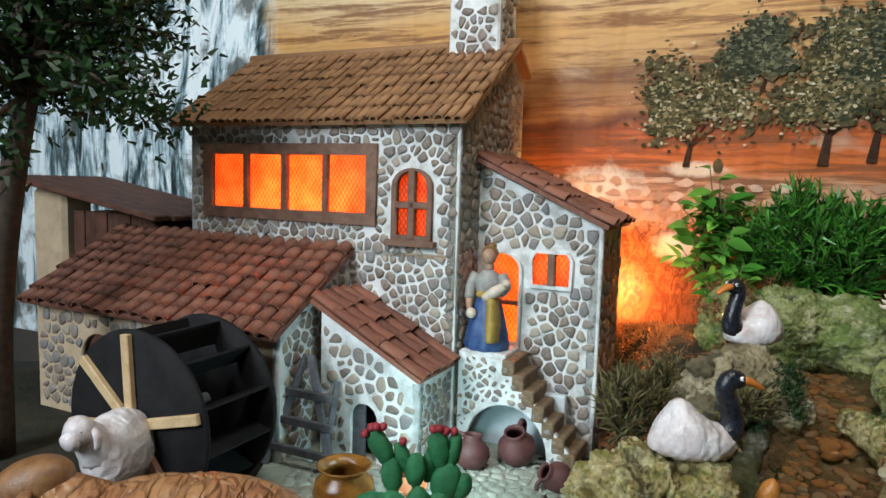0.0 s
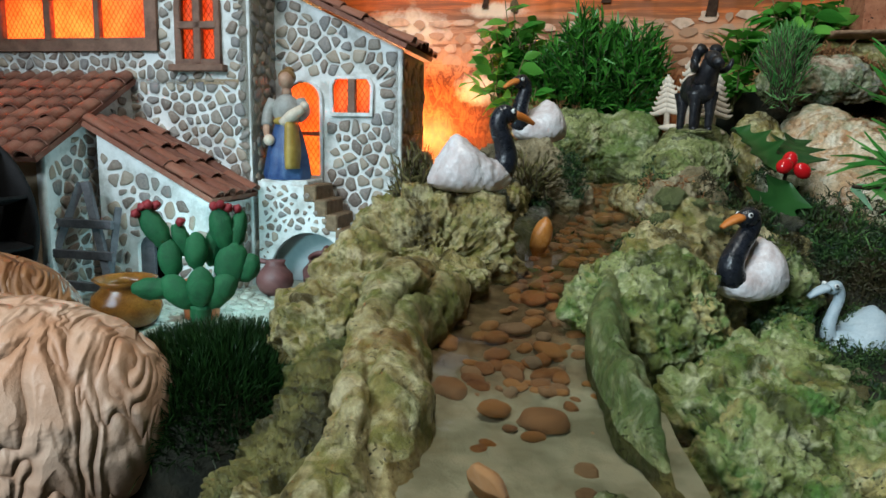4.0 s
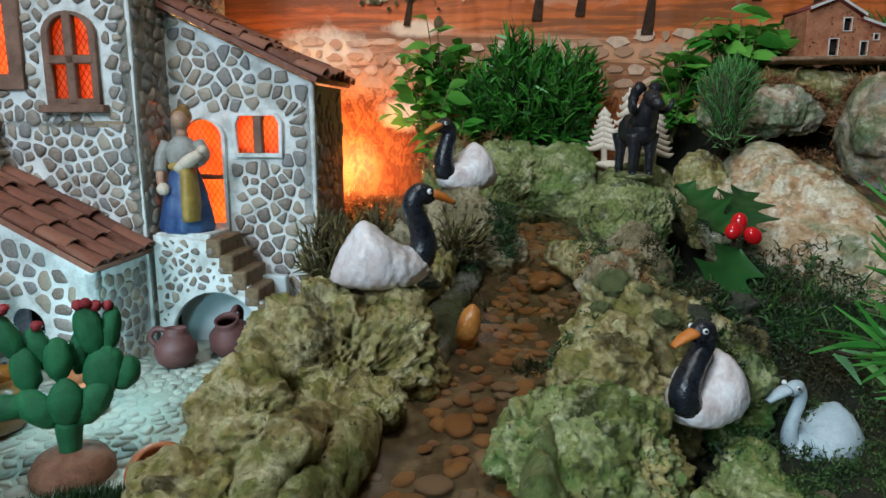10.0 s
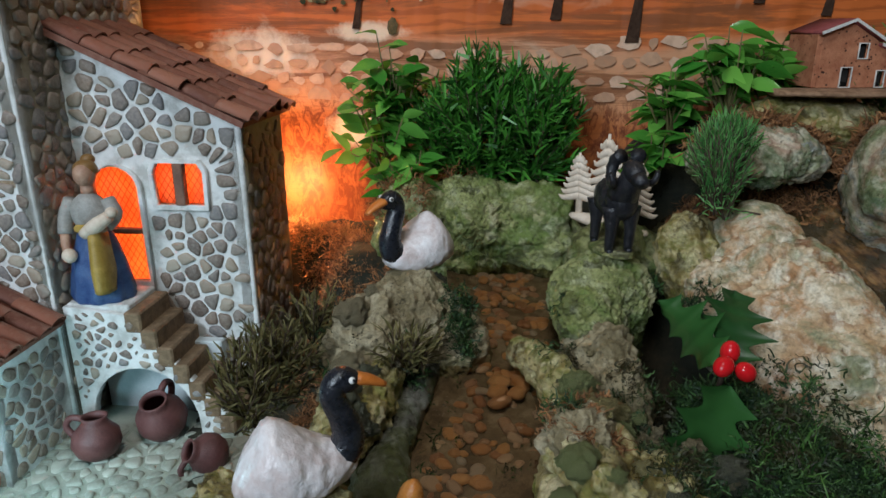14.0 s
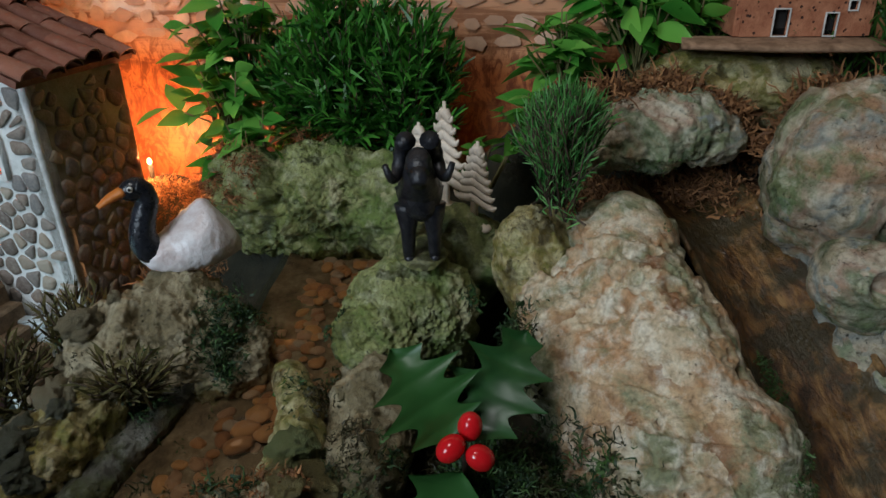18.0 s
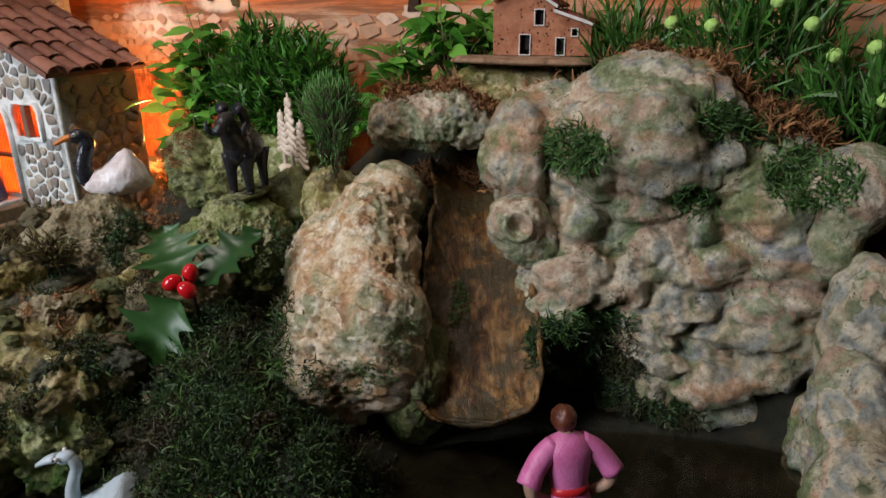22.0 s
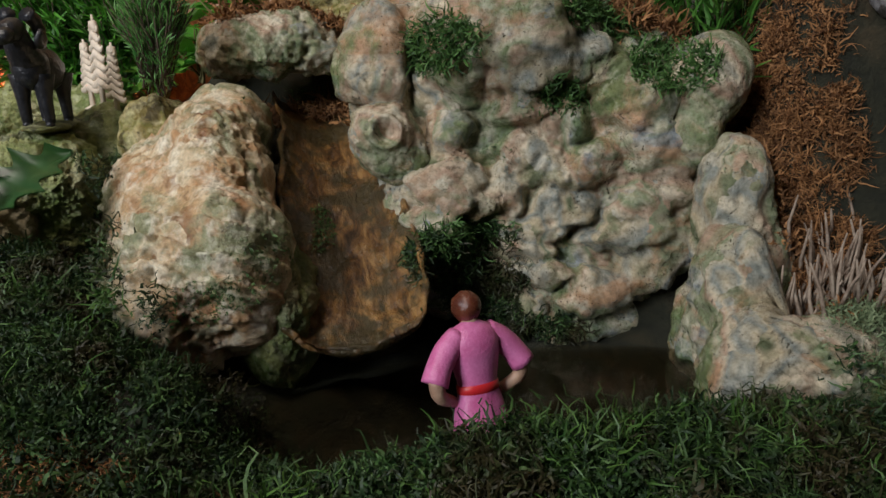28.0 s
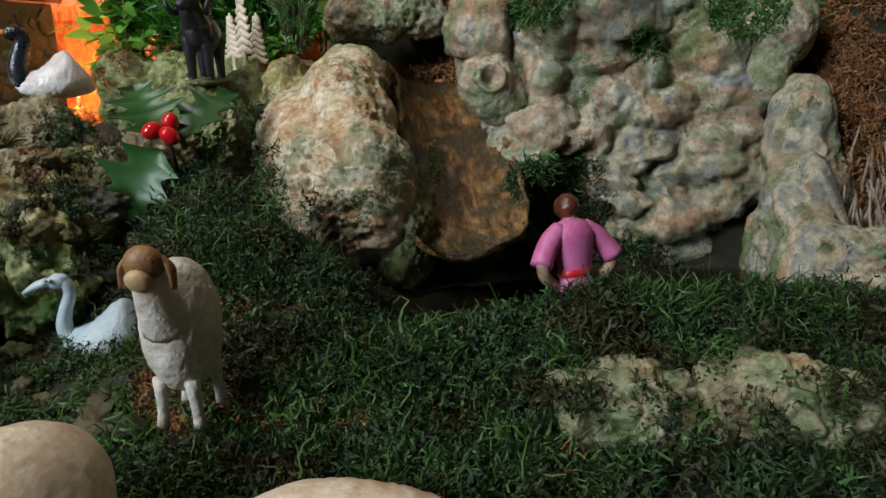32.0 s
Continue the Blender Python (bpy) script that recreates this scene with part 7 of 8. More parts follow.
def leafy(name, centres, label, seed, size=0.025, mat=None):
    r = np.random.default_rng(seed)
    shapes = leaf_shapes(mat or M_LEAF)
    for x, y, z, rad, count in centres:
        stems, spots = Form(), []
        foot = np.array((x, y, z - rad * 1.35))
        for k in range(count):
            tip = np.array((x, y, z)) + r.normal(0, 0.5, 3) * (rad, rad * 0.6, rad * 0.8)
            root = np.array((x, y, z - rad * 1.3)) + r.normal(0, 0.1, 3) * rad
            stems.tube([foot, root, (root + tip) / 2 + r.normal(0, 0.002, 3), tip], [0.0014, 0.0008, 0.0007, 0.0004], 0, 5)
            for j in range(3):
                a = r.uniform(0, 360)
                way = Vector((math.cos(math.radians(a)), math.sin(math.radians(a)) - 0.35, r.uniform(-0.35, 0.75))).normalized()
                spots.append((tip - (tip - root) * 0.14 * j, way, size * r.uniform(0.62, 1.08), r.uniform(-35, 35)))
        plant = thing(name, stems.mesh("stems", [M_MOSS_OLIVE]), label, "plant")
        for at, way, long, roll in spots:
            leaf = part("leaf", shapes[int(long * 1e6) % 6], plant)
            leaf.matrix_world = Matrix.Translation(Vector(at)) @ way.to_track_quat("X", "Z").to_matrix().to_4x4() @ pose(0, 0, 0, roll, 0, 0) @ Matrix.Scale(long, 4)


leafy("leafy_plant", [(*hv(0.200, 0.130, 0.222), 0.030, 34), (*hv(0.190, 0.118, 0.190), 0.030, 26), (*hv(0.212, 0.105, 0.160), 0.026, 18)], "bright broad-leaved artificial plant beside the bush", 131)
leafy("leafy_plant", [(*hv(0.398, 0.130, 0.215), 0.026, 26), (*hv(0.438, 0.126, 0.232), 0.030, 36), (*hv(0.470, 0.135, 0.235), 0.024, 22), (*hv(0.385, 0.100, 0.182), 0.018, 12)], "bright broad-leaved artificial plant beside the little cork house", 132)
leafy("leafy_plant", [(*hv(0.36, 0.085, 0.165), 0.018, 9)], "low bright-leaved sprig behind the ram figure", 133, 0.014)
leafy("leafy_plant", [(*hv(0.205, 0.092, 0.150), 0.014, 8), (*hv(0.52, 0.135, 0.215), 0.03, 10)], "dark small-leaved trailing plant", 134, 0.012, M_BUSH)


def holly():
    r = np.random.default_rng(140)
    sprig = thing("holly_sprig", Form().tube([(0.324, 0.338, 0.066), (0.324, 0.336, 0.095), (0.322, 0.331, 0.116)], [0.0016, 0.0014, 0.001], 0, 8, fine=8).mesh("stem", [M_DARKTWIG]), "glossy plastic holly sprig with three red berries", "holly")
    for root, tip, wide, lift in (((0.318, 0.335, 0.113), (0.302, 0.358, 0.138), 0.033, (0.1, -0.6, 0.8)), ((0.326, 0.335, 0.111), (0.356, 0.366, 0.132), 0.030, (-0.3, -0.7, 0.6)), ((0.320, 0.326, 0.108), (0.289, 0.322, 0.064), 0.037, (0.1, -0.9, 0.5))):
        root, tip = np.array(root), np.array(tip)
        d = tip - root
        L = np.linalg.norm(d)
        d = d / L
        side = unit(np.cross(d, np.array(lift)))
        nrm = np.cross(side, d)
        n, v, f = 41, [], []
        for k in range(n):
            t = k / (n - 1)
            env = math.sin(math.pi * min(1, t ** 0.75)) ** 0.7 if 0 < t < 1 else 0.02
            spike = abs(2 * ((t * 4 + 0.5) % 1.0) - 1) ** 1.7
            w = wide / 2 * env * (0.56 + 0.74 * spike)
            c = root + d * L * t + nrm * 0.004 * math.sin(math.pi * t)
            for s in (-1, -0.5, 0, 0.5, 1):
                v.append(c + side * w * s + nrm * (0.0034 * abs(s) + 0.0036 * (abs(s) == 1) * (spike - 0.4)))
        for k in range(n - 1):
            f += [(5 * k + j, 5 * k + j + 1, 5 * k + j + 6, 5 * k + j + 5) for j in range(4)]
        v = np.array(v)
        m_ = len(v)
        lf = Form().add(np.concatenate([v, v - nrm * 0.0006]), f + [tuple(m_ + i for i in reversed(q)) for q in f])
        part("leaf", lf.mesh("leaf", [M_HOLLY]), sprig, "spiny dark green leaf")
    for x, y, z, turn in ((0.3245, 0.3320, 0.1205, (0, 6, 0)), (0.3165, 0.3265, 0.1175, (0, 66, 20)), (0.3255, 0.3225, 0.1150, (0, -50, 0))):
        part("berry", Form().ball((x, y, z), (0.0043, 0.0043, 0.0054), turn, 0, 20, 14).mesh("berry", [M_BERRY]), sprig, "shiny red berry")


holly()

# grass mound and far tree
r = np.random.default_rng(150)
mound = thing("grass_mound", Form().ball((0, 0, 0), (0.048, 0.038, 0.026), rough=0.002, scale=60).mesh("mound", [M_EARTH]), "round cushion of fine dark green grass", "grass", at=Matrix.Translation((0.010, 0.264, 0.014)) @ Matrix.Diagonal((1.10, 1.05, 1.28, 1)))
a, k = r.uniform(0, 6.283, 16000), np.sqrt(r.uniform(0, 1, 16000))
x, y = 0.047 * k * np.cos(a), 0.037 * k * np.sin(a)
z = 0.025 * np.sqrt(np.clip(1 - k * k, 0, 1))
base = np.stack([x, y, z], 1)
v, q = ribbons(base, base / (0.045, 0.036, 0.025) + r.normal(0, 0.35, (16000, 3)) + (0, 0, 0.5), r.uniform(0.005, 0.010, 16000), r.uniform(0.0004, 0.0007, 16000), r, 0.3, 0.3, 2)
tagged(part("grass", fast_mesh("grass", v, q, [M_GRASS]), mound, "fine dark green blades"), kind="stuff")


def small_tree():
    r = np.random.default_rng(160)
    f = Form()
    foot = np.array((-0.365, 0.54, 0.0))
    f.tube([foot, foot + (0.006, 0, 0.12), foot + (0.024, 0, 0.24), foot + (0.045, 0.01, 0.35)], [0.016, 0.012, 0.010, 0.006], 0, 10, fine=14)
    tips = []
    for k in range(34):
        s = foot + np.array((0.035, 0.0, r.uniform(0.28, 0.40)))
        e = s + unit(r.normal(size=3) * (1, 1, 0.5) + (0.25, 0, 0.35)) * r.uniform(0.05, 0.115)
        f.tube([s, (s + e) / 2 + (0, 0, 0.01), e], [0.004, 0.0025, 0.001], 0, 5, fine=5)
        tips += [s + (e - s) * t for t in (0.5, 0.7, 0.85, 1.0)]
    tree = thing("model_tree", f.mesh("trunk", [M_DARKTWIG]), "dark model tree with a thick bare trunk and small leaves", "tree")
    base = np.repeat(np.array(tips), 55, 0) + r.normal(0, 0.014, (len(tips) * 55, 3))
    n = len(base)
    v, q = ribbons(base, r.normal(size=(n, 3)) + (0, 0, 0.3), r.uniform(0.006, 0.011, n), r.uniform(0.003, 0.005, n), r, 0.2, 0.3, 2)
    tagged(part("crown", fast_mesh("crown", v, q, [M_GRASS]), tree, "small dark leaves"), kind="stuff")


small_tree()
# pale twigs at the cliff's foot
f = Form()
r = np.random.default_rng(170)
for k in range(80):
    p, n = drop(0.690 + r.normal(0, 0.012), 0.262 + r.normal(0, 0.010))
    e = p + np.array((r.normal(0, 0.006), r.normal(0, 0.006), r.uniform(0.018, 0.034)))
    f.tube([p - (0, 0, 0.002), (p + e) / 2 + r.normal(0, 0.002, 3), e], [0.0011, 0.0009, 0.0004], 0, 5)
tagged(thing("dry_twigs", f.mesh("dry_twigs", [M_TWIG]), "bundle of pale dry twigs by the cliff", "twigs"), kind="stuff")

# ---- figures ----
def swan(at, heading, label, scale=1.0, pale=False, head_turn=0.0, lean=0.0):
    """A small painted swan figure, one mesh; it looks along +x before turning."""
    f = Form()
    n, seg = 44, 48
    s = np.linspace(0, 1, n)
    x = -0.0200 + 0.0450 * s
    half = 0.0003 + 0.0156 * np.sin(np.pi * np.clip(s, 0, 1) ** 0.80) ** 0.62
    high = np.interp(s, (0, 0.06, 0.16, 0.30, 0.40, 0.55, 0.70, 0.84, 0.94, 1.0), (0.0070, 0.0125, 0.0220, 0.0310, 0.0288, 0.0225, 0.0182, 0.0168, 0.0140, 0.0095))
    low = np.interp(s, (0, 0.1, 0.3, 0.7, 0.9, 1.0), (0.0050, 0.0022, 0.0004, 0.0004, 0.0026, 0.0075))
    for _ in range(5):
        high[1:-1] = (high[:-2] + 2 * high[1:-1] + high[2:]) / 4
        low[1:-1] = (low[:-2] + 2 * low[1:-1] + low[2:]) / 4
    p = []
    for i in range(n):
        ridge = 1.0 + 0.55 * math.exp(-((s[i] - 0.30) / 0.16) ** 2)
        for k in range(seg):
            a = 2 * math.pi * k / seg
            ca, sa = math.cos(a), math.sin(a)
            w = half[i] * np.sign(ca) * abs(ca) ** (0.75 if sa < 0 else ridge)
            z = low[i] + (high[i] - low[i]) * (0.36 + (0.64 * abs(sa) ** 0.85 if sa > 0 else -0.36 * abs(sa) ** 0.8))
            p.append((x[i], w, z))
    p = np.array(p)
    rows = np.sin((p[:, 0] + 0.5 * np.abs(p[:, 1])) * 1500 + 3 * vnoise(p * 180, 3)) * np.sin(p[:, 2] * 900 + p[:, 0] * 300)
    p += unit(p - (0, 0, 0.010)) * (0.00036 * rows + 0.00060 * fbm(p * 190, 3, 5))[:, None]
    q = [(i * seg + k, i * seg + (k + 1) % seg, (i + 1) * seg + (k + 1) % seg, (i + 1) * seg + k) for i in range(n - 1) for k in range(seg)]
    f.add(p, [t[::-1] for t in q] + [tuple(range(seg)), tuple(range(n * seg - 1, (n - 1) * seg - 1, -1))], 0)
    h = math.radians(head_turn)
    c, s = math.cos(h), math.sin(h)
    neck = [(0.0130, 0, 0.0085), (0.0195, 0, 0.0120), (0.0218, 0, 0.0185), (0.0200 - lean * 0.35, 0, 0.0265), (0.0170 - lean * 0.9, 0, 0.0345), (0.0182 - lean, 0, 0.0395), (0.0215 - lean, 0, 0.0415)]
    if pale:
        f.tube(neck, [0.0040, 0.0044, 0.0036, 0.0029, 0.0027, 0.0028, 0.0030], 1, 14, fine=26)
    else:
        f.tube(neck, [0.0060, 0.0068, 0.0060, 0.0051, 0.0047, 0.0047, 0.0046], 1, 16, fine=26)
    hd = np.array((0.0212 - lean, 0, 0.0405))
    f.ball(hd, (0.0064, 0.0047, 0.0048) if not pale else (0.0050, 0.0035, 0.0036), (0, 14, head_turn), 1, 18, 12)
    bk = hd + np.array((c, s, 0)) * 0.0042
    tip = bk + np.array((c * 0.0108, s * 0.0108, -0.0046))
    f.tube([bk, (bk + tip) / 2 + (0, 0, 0.0006), tip], [0.0037, 0.0031, 0.0016], 2, 12, 0.62, fine=8)
    for k in (-1, 1):
        e = hd + np.array((0.0022 * c - k * 0.0041 * s, 0.0022 * s + k * 0.0041 * c, 0.0014))
        f.ball(e, 0.0013, mat=3, seg=10, rings=7)
        f.ball(e + (e - hd) * 0.22, 0.0007, mat=1 if not pale else 4, seg=8, rings=5)
    mats = [M_PALEBLUE, M_PALEBLUE, M_PALEBLUE, M_EYE, M_BLACKP] if pale else [M_WHITE, M_BLACKP, M_BEAK, M_EYE, M_BLACKP]
    ob = thing("swan_figure", f.mesh("swan_figure", mats), label, "figurine", "swan figures" if not pale else "")
    ob.matrix_world = Matrix.Translation(at) @ pose(0, 0, 0, 0, 0, heading) @ Matrix.Scale(scale, 4)
    return ob


swan((0.1275, 0.330, 0.1015), 0, "white swan figure with a glossy black neck on a bank rock", 1.0)
swan((0.2255, 0.474, 0.1275), 204, "white swan figure with black neck near the mill corner", 1.06)
swan((0.2340, 0.2430, 0.0630), 206, "white swan figure with black neck on a mossy bank rock", 0.88, head_turn=-22, lean=0.012)
swan((0.308, 0.2535, 0.026), 180, "pale blue goose figure with a thin neck in the moss", 0.92, True)


def wool(p, amp, fx, seed):
    q = p + 0.006 * np.stack([vnoise(p * 60 + 7 * k, seed + 30 + k) for k in range(3)], 1)
    w = vnoise(q * fx, seed)
    return amp * (0.8 - 1.6 * np.abs(w) ** 0.7)


def sheep(at, radii, heading, mats, label, head=True, legs=True, seed=1, drop_legs=0.02, up=0.85):
    """A painted sheep figure, one mesh; it looks along +x before turning."""
    f = Form()
    b = Form().ball((0, 0, 0), radii, (0, 0, 0), 0, 120, 80, power=0.92)
    p = b.v[0]
    p += unit(p / np.array(radii) ** 2) * wool(p, radii[2] * 0.022, np.array((150, 70, 75)) * 0.03 / max(0.012, radii[1]), seed)[:, None]
    f.add(p, b.f, 0)
    L, W, H = radii
    if head:
        hc = np.array((L * 1.12, 0, H * up))
        f.tube([(L * 0.55, 0, H * 0.2), (L * 0.9, 0, H * 0.6), hc], [W * 0.75, W * 0.55, W * 0.42], 0, 14, fine=10)
        f.ball(hc + (L * 0.05, 0, 0), (L * 0.34, W * 0.52, W * 0.54), (0, 25, 0), 1, 24, 16)
        f.ball(hc + (L * 0.34, 0, -H * 0.17), (L * 0.18, W * 0.36, W * 0.34), (0, 25, 0), 2, 18, 12)
        for k in (-1, 1):
            f.tube([hc + (-L * 0.02, k * W * 0.42, H * 0.10), hc + (0, k * W * 0.66, -H * 0.06), hc + (L * 0.04, k * W * 0.70, -H * 0.34)], [W * 0.10, W * 0.17, W * 0.11], 1, 10, 0.6, fine=10)
            f.ball(hc + (L * 0.26, k * W * 0.36, H * 0.08), L * 0.035, mat=3, seg=8, rings=6)
    if legs:
        for x in (-0.6, 0.55):
            for k in (-1, 1):
                f.tube([(x * L, k * W * 0.45, -H * 0.7), (x * L * 1.02, k * W * 0.5, -H * 0.9 - drop_legs * 0.5), (x * L * 1.04, k * W * 0.55, -H * 0.9 - drop_legs)], [W * 0.24, W * 0.15, W * 0.2], 0, 8, fine=6)
    ob = thing("sheep_figure", f.mesh("sheep_figure", mats), label, "figurine")
    ob.matrix_world = Matrix.Translation(at) @ pose(0, 0, 0, 0, 0, heading)
    return ob


SH = [M_SHEEP, M_SHEEP, M_SHEEP, M_BLACKP]
sheep((-0.064, 0.250, 0.030), (0.062, 0.034, 0.042), 168, SH, "large cream sheep figure with carved wool", seed=2)
sheep((-0.132, 0.350, 0.040), (0.070, 0.028, 0.034), 184, [M_TAN, M_BROWNP, M_BROWNP, M_BLACKP], "tan sheep figure lying near the mill wheel", legs=False, seed=3)
sheep((0.3550, 0.1710, 0.0715), (0.0140, 0.0112, 0.0215), 255, [two_tone("white_fleece_paint", (0.46, 0.38, 0.29), (0.72, 0.69, 0.65), 70, 0.55, 0.0012, 260), M_BROWNP, two_tone("muzzle_paint", (0.42, 0.27, 0.13), (0.55, 0.38, 0.2), 90, 0.5), M_BLACKP], "white sheep figure with a brown head standing in the moss", seed=4, drop_legs=0.012, up=1.16)
sheep((0.324, 0.108, 0.047), (0.030, 0.0195, 0.023), 250, [M_CREAM, M_CREAM, M_CREAM, M_BLACKP], "cream and white sheep figure at the front edge", head=False, seed=5)
sheep((0.405, 0.098, 0.036), (0.034, 0.017, 0.018), 160, [M_CREAM, M_CREAM, M_CREAM, M_BLACKP], "pinkish cream sheep figure at the front edge", head=False, seed=6)
sheep((-0.206, 0.425, 0.056), (0.025, 0.019, 0.027), 250, [M_WHITE, M_WHITE, M_WHITE, M_BLACKP], "white lamb figure beside the mill wheel", head=True, legs=True, seed=7, drop_legs=0.034)


def ram():
    f = Form()
    f.ball((-0.001, 0, 0.0325), (0.0175, 0.0100, 0.0125), (0, -6, 0), 0, 26, 18, rough=0.0007, scale=260)
    f.ball((0.010, 0, 0.0335), (0.0095, 0.0092, 0.0120), (0, 0, 0), 0, 20, 14, rough=0.0005, scale=260)
    f.tube([(0.011, 0, 0.037), (0.018, 0, 0.046), (0.0205, 0, 0.053)], [0.0090, 0.0070, 0.0056], 0, 14, fine=10)
    f.ball((0.0230, 0, 0.0535), (0.0090, 0.0056, 0.0060), (0, 28, 0), 0, 16, 12)
    f.tube([(0.026, 0, 0.0525), (0.0345, 0, 0.0485)], [0.0046, 0.0032], 0, 12)
    for k in (-1, 1):
        a = np.linspace(0.2, 5.4, 16)
        f.tube([(0.0190 - 0.0066 * math.sin(t) - 0.002, k * (0.0045 + 0.0017 * t), 0.0560 + 0.0064 * math.cos(t) - 0.0012 * t) for t in a], np.linspace(0.0040, 0.0012, 16) * (1 + 0.10 * np.cos(np.arange(16) * 3.0)), 0, 10)
        for x in (-0.0115, 0.0105):
            f.tube([(x, k * 0.0052, 0.030), (x + 0.001, k * 0.0056, 0.017), (x, k * 0.0058, 0.003)], [0.0062, 0.0034, 0.0026], 0, 10, fine=10)
            f.ball((x + 0.0006, k * 0.0058, 0.0022), (0.003, 0.0024, 0.0022), seg=8, rings=6)
    f.tube([(-0.0165, 0, 0.038), (-0.0195, 0, 0.033)], [0.002, 0.001], 0, 6)
    f.ball((0, 0, 0.0), (0.021, 0.012, 0.0032), (0, 0, 0), 1, 18, 8, rough=0.0012, scale=180)
    ob = thing("ram_figure", f.mesh("ram_figure", [M_RAM, M_GREEN]), "black ram figure with curled horns on a mossy base", "figurine")
    ob.matrix_world = Matrix.Translation((0.3290, 0.4360, 0.1375)) @ pose(0, 0, 0, 0, 0, 260) @ Matrix.Diagonal((0.98, 1.0, 0.92, 1))


ram()


def flat_firs():
    """Three flat toothed firs that stand in a row on one slab."""
    left, right = np.array((0.3385, 0.4940, 0.1405)), np.array((0.3640, 0.4520, 0.1370))
    along = unit(right - left)
    heading = math.degrees(math.atan2(along[1], along[0]))
    slab = Form().ball((0, 0, 0), (0.0270, 0.0085, 0.0042), seg=22, rings=10)
    slab.v[0] = slab.v[0] * (1 + 0.12 * fbm(slab.v[0] * 110, 3, 5))[:, None]
    middle = (left + right) / 2
    firs = thing("model_firs", slab.mesh("base", [M_BONE]), "three flat bone-coloured toy firs on a slab behind the ram", "model trees", at=pose(*(middle + (0, 0, 0.001)), 0, 4.5, heading))
    for where, high, wide, lean in ((-0.0210, 0.040, 0.0150, -2), (-0.0030, 0.055, 0.0175, 0), (0.0165, 0.041, 0.0145, 4)):
        f = Form()
        f.tube([(0, 0, 0), (0, 0, high * 0.5), (0, 0, high)], [0.0026, 0.0022, 0.0010], 0, 8)
        n = 7
        for k in range(n):
            z = high * (0.24 + 0.70 * k / n)
            w = wide * (1 - 0.80 * k / n)
            for side in (-1, 1):
                f.tube([(0, 0, z + high * 0.070), (side * w * 0.45, 0, z + high * 0.022), (side * w * 0.80, 0, z), (side * w, 0, z + high * 0.045)], [0.0040, 0.0034, 0.0024, 0.0005], 0, 8, 0.7, fine=8)
        fir = part("fir", f.mesh("fir", [M_BONE]), firs)
        fir.matrix_parent_inverse = Matrix()
        fir.matrix_basis = pose(where, 0, 0.002, 0, lean - 4.5, 0) @ Matrix.Diagonal((1, 0.62, 1, 1))


flat_firs()
rock("rock", (0.352, 0.458, 0.118), (0.034, 0.022, 0.022), (0, 0, -10), M_GREEN, "small mossy rock behind the ram figure", 44, 5, 0.2, 0.002, 0.001)
rock("rock", (0.386, 0.435, 0.120), (0.022, 0.020, 0.036), (0, 0, 0), M_BANK, "brown rock under the dusty green tuft", 45, 5, 0.2, 0.002, 0.001)


